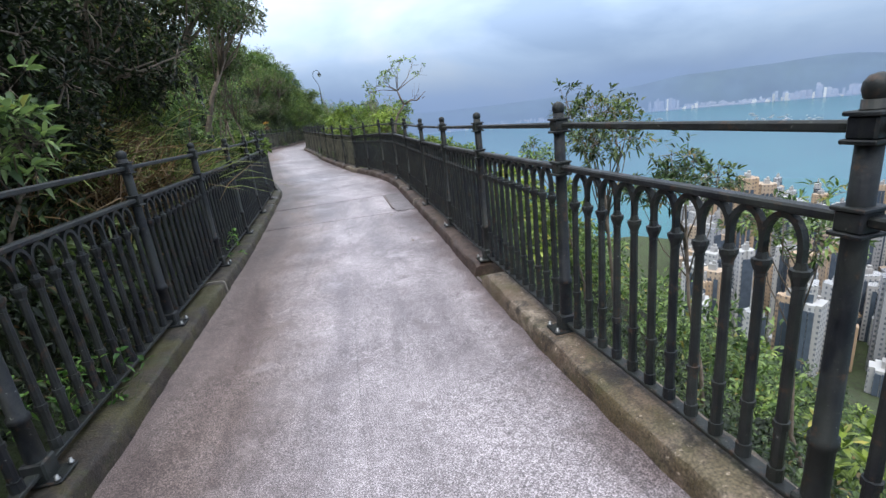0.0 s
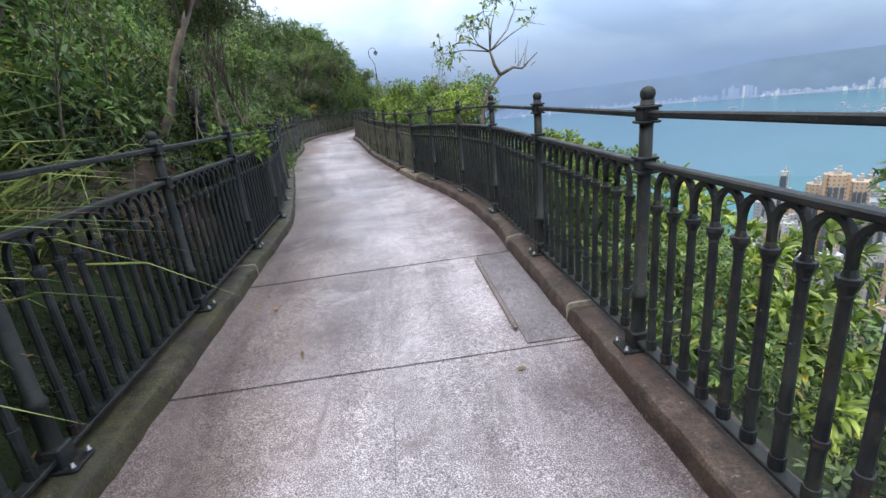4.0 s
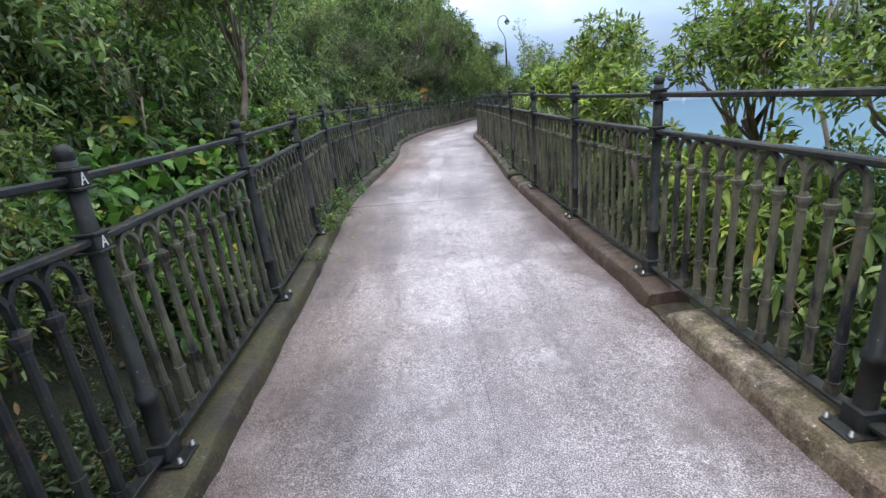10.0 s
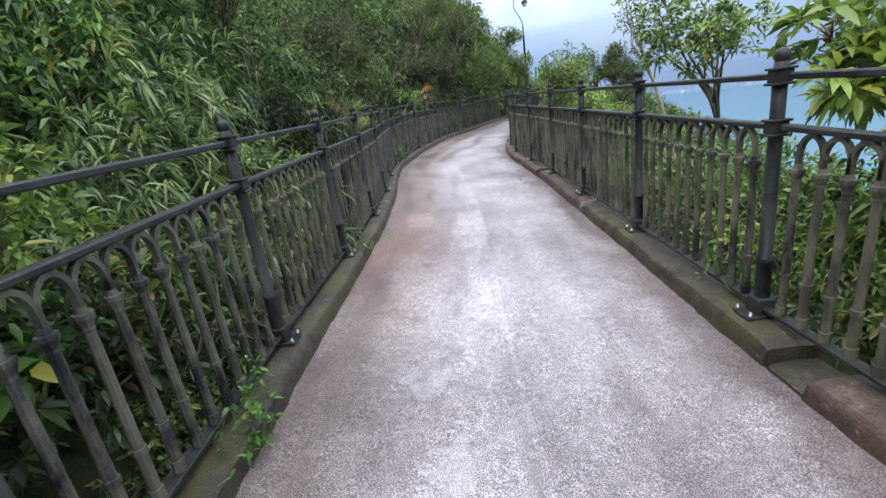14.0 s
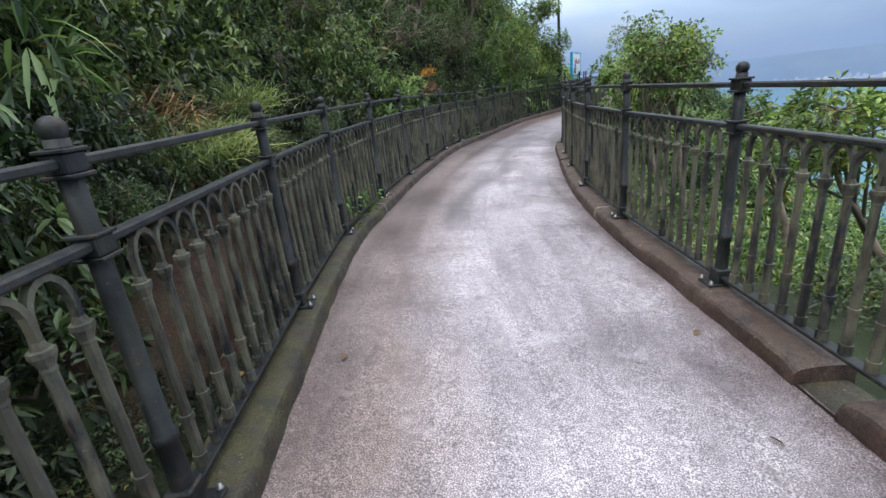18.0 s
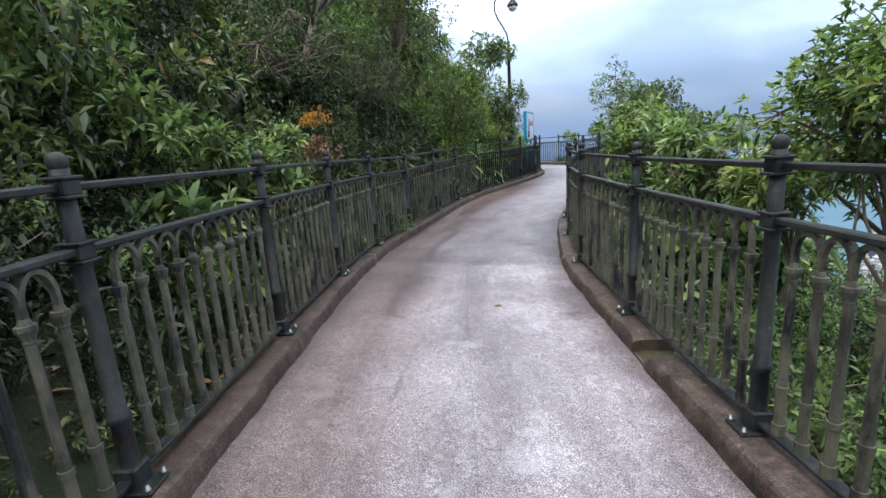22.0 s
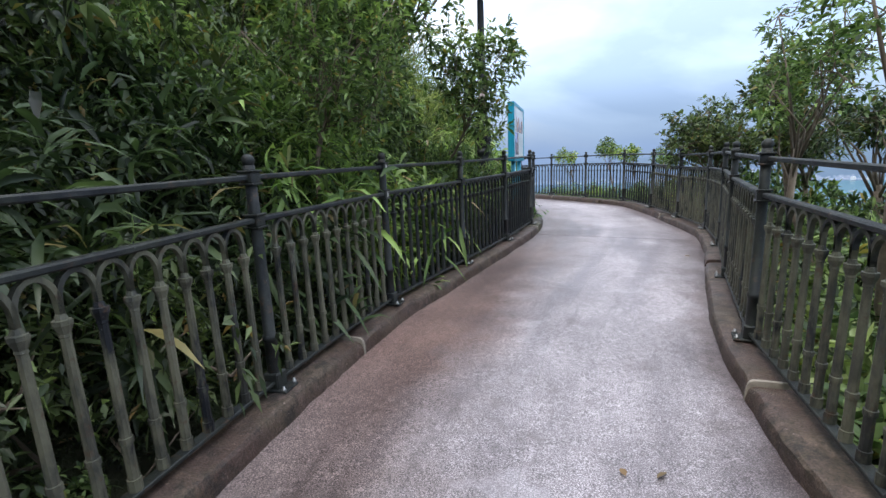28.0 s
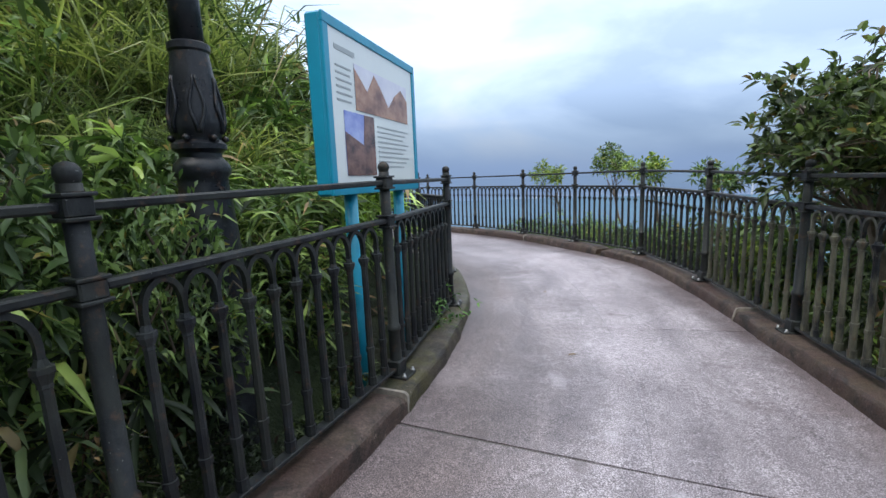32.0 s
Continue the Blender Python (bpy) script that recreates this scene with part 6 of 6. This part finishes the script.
tree("light green tree with drooping leaves over the railing", (-2.4, 20.6), (-2.75, 20.9, 1.5), (0.85, 0.85, 0.85), LIGHT, 13, 26, (0.15, 0.03), 0.04)
tree("light green tree beyond the railing", (-2.1, 19.2), (-2.7, 19.4, 1.15), (0.6, 0.7, 0.6), LIGHT, 9, 26, (0.12, 0.036))
tree("light green tree with broad leaves near the railing", (-2.9, 22.0), (-3.35, 22.1, 1.35), (0.55, 0.75, 0.55), LIGHT, 9, 22, (0.16, 0.05))
tree("leafy dark green tree beyond the railing", (-3.3, 25.2), (-3.95, 24.9, 1.75), (0.75, 0.9, 0.75), MID, 11, 30, (0.09, 0.034))
tree("tall airy tree beyond the railing", (-3.6, 26.7), (-4.4, 26.4, 2.5), (0.5, 0.6, 0.65), (BARK_PALE, LEAF_MID), 10, 10, (0.08, 0.024), 0.03, 5, 0, 1.0, 0.3)
tree("broad domed green tree beyond the railing", (-5.2, 34.4), (-5.7, 34.3, 1.5), (1.15, 1.0, 0.62), MID, 14, 36, (0.085, 0.034), 0.06)
tree("dark green tree with small leaves near the railing", (-5.6, 33.9), (-5.95, 33.9, 1.5), (0.75, 0.85, 0.75), MID, 14, 34, (0.085, 0.032), 0.04, 7, 0, 1.0)
tree("low green tree beyond the railing", (-4.4, 31.2), (-5.0, 31.4, 0.65), (0.8, 0.9, 0.45), MID, 10, 28, (0.10, 0.034))
tree("whorl-leaved evergreen tree near the railing", (-5.9, 38.6), (-6.15, 38.7, 1.35), (0.75, 0.95, 0.65), WHORLED, 12, 24, (0.16, 0.05), 0.045)
tree("whorl-leaved evergreen tree near the railing", (-5.8, 36.9), (-6.05, 36.9, 1.05), (0.65, 0.85, 0.65), WHORLED, 11, 22, (0.16, 0.05), 0.045)
tree("whorl-leaved evergreen tree near the railing", (-5.5, 35.8), (-5.65, 35.75, 0.95), (0.7, 0.8, 0.65), WHORLED, 11, 24, (0.15, 0.048), 0.04)
tree("whorl-leaved evergreen tree beyond the railing", (-5.0, 40.6), (-5.6, 40.5, 1.5), (0.75, 0.95, 0.75), WHORLED, 12, 24, (0.15, 0.045), 0.045)
tree("domed small-leaved tree beyond the railing", (-5.3, 42.9), (-5.8, 42.6, 2.2), (0.9, 0.9, 1.0), MID, 12, 34, (0.08, 0.032), 0.05)
tree("leafy tree with small leaves near the railing", (-4.6, 44.9), (-5.05, 44.9, 2.2), (0.75, 0.85, 0.95), MID, 11, 30, (0.09, 0.032), 0.045)
tree("tall dark evergreen tree near the railing", (-3.4, 47.2), (-3.45, 47.3, 2.1), (0.85, 0.9, 1.35), DARK, 16, 36, (0.12, 0.046), 0.06, 7, 0, 1.0)
tree("spreading dark evergreen tree beyond the railing", (-3.3, 49.5), (-3.75, 49.45, 1.75), (1.1, 1.0, 0.75), DARK, 17, 36, (0.12, 0.046), 0.06, 7, 0, 0.8)
tree("dark evergreen tree beyond the railing", (-2.6, 50.8), (-2.9, 50.8, 1.5), (0.9, 0.9, 1.1), DARK, 15, 34, (0.12, 0.036), 0.06, 7, 0, 1.0)
tree("dark evergreen tree beyond the railing", (-2.4, 48.2), (-2.6, 48.4, 1.6), (0.9, 0.9, 0.8), DARK, 12, 30, (0.12, 0.034), 0.06)
tree("dark evergreen tree beyond the railing", (-3.0, 45.8), (-3.4, 45.9, 1.5), (0.8, 0.9, 0.8), DARK, 11, 30, (0.12, 0.034), 0.06)
tree("young light green tree beyond the railing", (-3.6, 53.6), (-4.1, 53.5, 1.55), (0.4, 0.45, 0.4), LIGHT, 7, 14, (0.11, 0.034), 0.025)
tree("young green tree beyond the railing", (-3.7, 54.9), (-4.3, 55.0, 1.75), (0.45, 0.5, 0.5), MID, 9, 18, (0.10, 0.034), 0.025)
tree("young light green tree beyond the railing", (-4.9, 56.6), (-5.3, 56.5, 1.55), (0.45, 0.5, 0.45), LIGHT, 8, 16, (0.10, 0.034), 0.025)
tree("young green tree beyond the railing", (-3.3, 52.0), (-3.6, 52.0, 1.35), (0.45, 0.45, 0.4), MID, 7, 14, (0.11, 0.034), 0.025)
# hill side
tree("young tree with broad light green leaves behind the railing", (-3.75, 10.95), (-3.75, 11.0, 1.05), (0.4, 0.45, 0.55), LIGHT, 8, 11, (0.12, 0.06), 0.018)
tree("leafy tree reaching out over the hill-side railing", (-5.2, 11.4), (-3.75, 11.7, 4.0), (1.0, 1.3, 0.85), DARK, 18, 40, (0.09, 0.034), 0.06)
tree("dark leafy tree reaching out over the hill-side railing", (-4.9, 8.8), (-3.45, 8.8, 3.7), (1.0, 1.2, 0.9), DARK, 18, 42, (0.09, 0.034), 0.06)
tree("tall leafy tree with drooping leaves near the lamp post", (-10.2, 45.9), (-9.05, 45.4, 4.0), (1.0, 1.0, 0.75), MID, 14, 24, (0.12, 0.042), 0.05)
tree("tall leafy tree on the hill", (-12.6, 39.6), (-11.6, 40.0, 5.4), (1.5, 1.8, 1.4), MID, 20, 44, (0.09, 0.034), 0.09)
tree("tall leafy tree on the hill", (-12.2, 43.8), (-11.0, 43.6, 4.9), (1.4, 1.7, 1.2), DARK, 18, 44, (0.09, 0.034), 0.08)
tree("dark dense tree leaning over the hill-side railing", (-4.3, 5.9), (-3.35, 6.0, 2.9), (0.9, 1.2, 1.3), SHADED, 16, 46, (0.09, 0.036), 0.06, 7, 0, 1.0)
tree("dark dense tree on the bank", (-5.2, 7.8), (-4.1, 7.9, 3.2), (1.0, 1.2, 1.3), SHADED, 16, 46, (0.09, 0.036), 0.06, 7, 0, 1.0)
tree("dark dense tree behind the railing", (-3.9, 4.5), (-3.2, 4.4, 2.2), (0.8, 1.0, 1.2), SHADED, 15, 46, (0.09, 0.036), 0.06, 7, 0, 1.0)
# Two unseen crowns added overhead, to keep sky light off the leaves below.
tree("unseen tall tree added above the bank to shade it", (-5.9, 0.2), (-4.3, 0.4, 5.2), (1.9, 2.0, 1.3), SHADED, 22, 46, (0.09, 0.036), 0.1)
tree("unseen tall tree added above the bank to shade it", (-6.3, 4.4), (-4.8, 4.2, 5.3), (1.9, 2.2, 1.3), SHADED, 22, 46, (0.09, 0.036), 0.1)
tree("dark tree on the bank above the railing", (-5.2, 1.2), (-3.3, 1.6, 3.1), (1.4, 1.7, 1.3), SHADED, 18, 44, (0.09, 0.034), 0.08)
tree("dark leafy tree on the bank above the railing", (-5.4, 3.4), (-3.6, 4.2, 3.0), (1.4, 1.6, 1.3), SHADED, 18, 44, (0.09, 0.034), 0.08)
tree("young tree with bright leaves beside the railing", (-3.1, 3.3), (-2.55, 3.2, 1.7), (0.35, 0.45, 0.6), WHORLED, 6, 7, (0.13, 0.045), 0.018)
tree("leafy tree on the bank above the railing", (-5.6, 6.9), (-4.1, 7.3, 2.9), (1.1, 1.4, 1.0), DARK, 16, 38, (0.09, 0.032), 0.06)
tree("leafy tree with a dark leaning trunk", (-4.4, 13.1), (-4.75, 13.1, 3.3), (1.0, 1.3, 0.9), DARK, 16, 34, (0.08, 0.03), 0.028)
tree("airy leafy tree on the bank", (-4.5, 12.5), (-4.75, 12.9, 3.2), (0.8, 1.0, 0.8), DARK, 14, 28, (0.08, 0.03), 0.028)
tree("leafy tree on the bank", (-6.8, 15.2), (-6.3, 15.0, 2.7), (1.0, 1.4, 0.9), MID, 14, 28, (0.08, 0.03), 0.05)
tree("leafy tree with a mottled leaning trunk behind the railing", (-7.1, 18.4), (-6.85, 18.7, 3.0), (0.8, 1.0, 0.9), MID, 14, 28, (0.11, 0.045), 0.045)
tree("leafy tree on the bank", (-8.3, 18.2), (-7.8, 18.2, 2.9), (1.0, 1.4, 0.9), MID, 14, 28, (0.08, 0.03), 0.05)
tree("leafy tree among the bamboo on the bank", (-10.4, 25.4), (-9.9, 25.2, 3.4), (1.0, 1.4, 0.9), (BARK, LEAF_BAMBOO), 14, 24, (0.2, 0.024), 0.05)
tree("dark leafy tree on the bank", (-12.4, 29.8), (-11.6, 30.0, 3.2), (1.2, 1.5, 1.1), DARK, 15, 34, (0.09, 0.034), 0.07)
tree("dark leafy tree on the bank", (-12.8, 33.6), (-12.0, 33.6, 3.3), (1.2, 1.5, 1.1), DARK, 15, 34, (0.09, 0.034), 0.07)
tree("dark small-leaved tree on the bank", (-13.0, 37.8), (-11.9, 38.2, 3.1), (1.3, 1.6, 1.3), DARK, 16, 40, (0.07, 0.03), 0.08)
tree("dark small-leaved tree on the bank", (-12.3, 41.0), (-11.3, 41.4, 3.1), (1.2, 1.5, 1.2), DARK, 16, 40, (0.07, 0.03), 0.07)
tree("broad-leaved tree overhanging the railing near the lamp post", (-10.2, 45.0), (-9.75, 45.0, 3.2), (1.0, 1.2, 0.8), MID, 17, 34, (0.10, 0.04), 0.03)
tree("leafy tree leaning out beside the lamp post", (-9.2, 46.7), (-8.45, 46.1, 2.5), (0.75, 0.75, 1.05), MID, 16, 24, (0.11, 0.042), 0.025, 7, 0, 1.0)
tree("dark tree with broad leaves leaning over the path", (-10.1, 43.7), (-9.75, 43.6, 2.7), (0.9, 1.1, 1.2), MID, 20, 40, (0.09, 0.034), 0.025, 7, 0, 1.0)


# thin bare saplings and dead stems among the leaves of the bank
stick = random.Random(77)
for y, d, h in ((9.2, 1.2, 2.6), (10.9, 1.5, 3.0), (12.2, 1.1, 2.4), (13.6, 1.3, 2.2), (14.8, 1.0, 2.0), (15.9, 1.4, 2.8), (17.3, 1.2, 2.2), (24.6, 1.6, 2.6), (30.9, 1.3, 2.4), (34.2, 1.7, 2.8), (40.9, 1.3, 2.5), (43.9, 1.2, 2.3)):
    x, yy = left_place(y, d)
    tree("thin sapling with sparse leaves and bare twigs", (x, yy), (x + stick.uniform(0.0, 0.5), yy + stick.uniform(-0.4, 0.4), h), (0.4, 0.5, 0.7), (BARK if stick.random() < 0.6 else BARK_PALE, LEAF_MID), 8, 8, (0.10, 0.038), 0.014, 5, 0, 1.0, 0.4)


# ---- banks, boulders, drain slab and fallen leaves ----
RED_EARTH = kerb_concrete("reddish_earth_bank", (0.022, 0.010, 0.006), (0.11, 0.046, 0.024), 0.35, 0.05, (0.060, 0.024, 0.012))
BOULDER = kerb_concrete("brown_boulder", (0.06, 0.042, 0.034), (0.15, 0.11, 0.09), 0.8, 0.05)


def boulder(x, y, z, size, mat, name, label, category, fine=5):
    bm = bmesh.new()
    bmesh.ops.create_icosphere(bm, subdivisions=fine, radius=1.0)
    seed = Vector((x * 3.1, y * 1.7, 0))
    for v in bm.verts:
        n = v.co.normalized()
        f = 1 + 0.20 * noise.noise(n * 1.3 + seed) + 0.14 * noise.noise(n * 3.4 + seed) + 0.07 * noise.noise(n * 8 + seed) + 0.035 * noise.noise(n * 21 + seed)
        v.co = n * f
    for f in bm.faces:
        f.smooth = True
    ob = part(name, bm, mat)
    a, c = LLINE.at(LLINE.along(y)), LLINE.at(LLINE.along(y) + 0.5)
    ob.matrix_basis = pose(x, y, z, 0, 0, math.degrees(math.atan2(c.y - a.y, c.x - a.x)) - 90) @ Matrix.Diagonal((*size, 1))
    return tagged(ob, label, category)


def earth_bank(y0, y1, foot, tall, seed, label):
    """A cut face of crumbling earth behind the hill-side railing, between y0 and y1."""
    n, c = int((y1 - y0) / 0.07), 22
    s0, s1 = LLINE.along(y0), LLINE.along(y1)
    verts, faces = [], []
    for i in range(n + 1):
        u = i / n
        ends = min(1.0, 5 * min(u, 1 - u))
        for k in range(c):
            h = k / (c - 1)
            back = foot + 0.10 * h + 0.55 * h ** 3
            q = LLINE.at(s0 + (s1 - s0) * u, -back)
            p = Vector((q.x * 1.1, q.y * 1.1, h * tall * 1.6 + seed))
            rough = 0.16 * noise.noise(p) + 0.09 * noise.noise(p * 3.1) + 0.05 * noise.noise(p * 7.7) + 0.028 * noise.noise(p * 19.0)
            q = LLINE.at(s0 + (s1 - s0) * u, -back + rough)
            verts.append((q.x, q.y, level(q.y, 0) - 0.2 + (tall * ends + 0.15) * h + 0.05 * noise.noise(p * 2.3)))
    for i in range(n):
        for k in range(c - 1):
            p = i * c + k
            faces.append((p, p + c, p + c + 1, p + 1))
    me = mesh_from("earth_bank", verts, faces, True)
    me.set_sharp_from_angle(angle=radians(35))
    return tagged(part("earth_bank", me, RED_EARTH), label, "bank", kind="structure")


earth_bank(25.6, 31.4, 0.50, 0.95, 3.0, "crumbling red-brown earth bank behind the railing")
earth_bank(8.6, 11.3, 0.55, 1.25, 8.0, "dark reddish earth bank behind the railing")
for y, d, z, size, mat, name, label, cat in ((8.9, 1.25, 0.55, (0.4, 0.6, 0.6), BOULDER, "boulder", "brown boulder on the bank behind the railing", "boulder"),
                                             (30.9, 0.72, 0.25, (0.3, 0.5, 0.5), BOULDER, "boulder", "brown speckled boulder behind the railing", "boulder")):
    x, yy = left_place(y, d)
    boulder(x, yy, z, size, mat, name, label, cat)

RUBBLE = kerb_concrete("grey_rubble", (0.07, 0.065, 0.06), (0.26, 0.25, 0.23), 0.5, 0.03)
heap = random.Random(31)
for k in range(16):
    x, yy = left_place(heap.uniform(13.6, 15.2), heap.uniform(0.26, 0.62))
    s = heap.uniform(0.05, 0.13)
    boulder(x, yy, level(yy, 0) - 0.08 + s * 0.4, (s, s * heap.uniform(0.8, 1.4), s * 0.7), RUBBLE, "rubble_stone", "grey broken stone on the ground behind the railing", "stone", 2)

DAMP = concrete_path(0.55)
DAMP.name = "damp_drain_slab"


def drain_slab():
    rows = [edges_at(float(y)) for y in np.linspace(7.82, 9.51, 6)]
    verts = []
    for l, r in rows:
        for f in (0.855, 0.985):
            q = l.lerp(r, f)
            verts.append((q.x, q.y, level(q.y, f) + 0.009))
    n = len(verts)
    verts += [(x, y, z - 0.03) for x, y, z in verts]
    faces = [(2 * i, 2 * i + 1, 2 * i + 3, 2 * i + 2) for i in range(len(rows) - 1)]
    ring = list(range(0, n, 2)) + list(range(n - 1, 0, -2))
    faces += [(a, b, b + n, a + n) for a, b in zip(ring, ring[1:] + ring[:1])]
    me = mesh_from("drain_slab", verts, faces)
    me.uv_layers.new(name="across").data.foreach_set("uv", [0.6, 8.7] * len(me.loops))
    return me


part("drain_slab", drain_slab(), DAMP, path_root, "dark damp drain slab")
bm = bmesh.new()
a, b = (edges_at(8.0), edges_at(9.4))
p, q = a[0].lerp(a[1], 0.845), b[0].lerp(b[1], 0.845)
box(bm, ((q - p).length, 0.03, 0.02), ((p.x + q.x) / 2, (p.y + q.y) / 2, level(8.7, 0.7) + 0.012), 0.004, Matrix.Rotation(math.atan2(q.y - p.y, q.x - p.x), 4, "Z"))
part("drain_lip", bm, PATH_MAT, path_root, "low raised drain lip")

fallen = np.random.default_rng(9)
for k in range(26):
    y = float(fallen.uniform(2.5, 52))
    l, r = edges_at(y)
    f = float(fallen.choice([fallen.uniform(0.03, 0.2), fallen.uniform(0.85, 0.97), fallen.uniform(0.2, 0.85)]))
    q = l.lerp(r, f)
    me = leaf_mesh("fallen_leaf", np.zeros((1, 3)), np.array([[1.0, 0, 0.05]]), np.array([fallen.uniform(0.05, 0.09)]), np.array([fallen.uniform(0.025, 0.04)]), 0.15, 0.05, True, fallen)
    ob = part("fallen_leaf", me, LEAF_ORANGE if k % 3 == 0 else LEAF_DRY)
    ob.matrix_basis = pose(q.x, q.y, level(q.y, f) + 0.012, 0, 0, float(fallen.uniform(0, 360)))
    tagged(ob, "small dry fallen leaf on the wet path", "leaf", "fallen leaves on the path")

# dead leaves on the ground behind the hill-side railing
dead = np.random.default_rng(15)
base, way = [], []
for k in range(2600):
    y, d = float(dead.uniform(-2, 50)), float(dead.uniform(0.16, 1.1))
    q = LLINE.at(LLINE.along(y) + float(dead.uniform(-0.15, 0.15)), -d)
    base.append((q.x, q.y, max(ground_at(q.x, q.y), level(q.y, 0) - 0.12) + 0.02 + float(dead.uniform(0, 0.03))))
    way.append(tuple(dead.normal(size=3) * np.array((1, 1, 0.35))))
litter = leaf_mesh("leaf_litter", np.array(base), np.array(way), dead.uniform(0.05, 0.13, 2600), dead.uniform(0.02, 0.05, 2600), 0.2, 0.1, True, dead)
tagged(part("leaf_litter", litter, LEAF_DRY), "brown dead leaves littering the ground behind the railing", "leaf litter", kind="stuff")
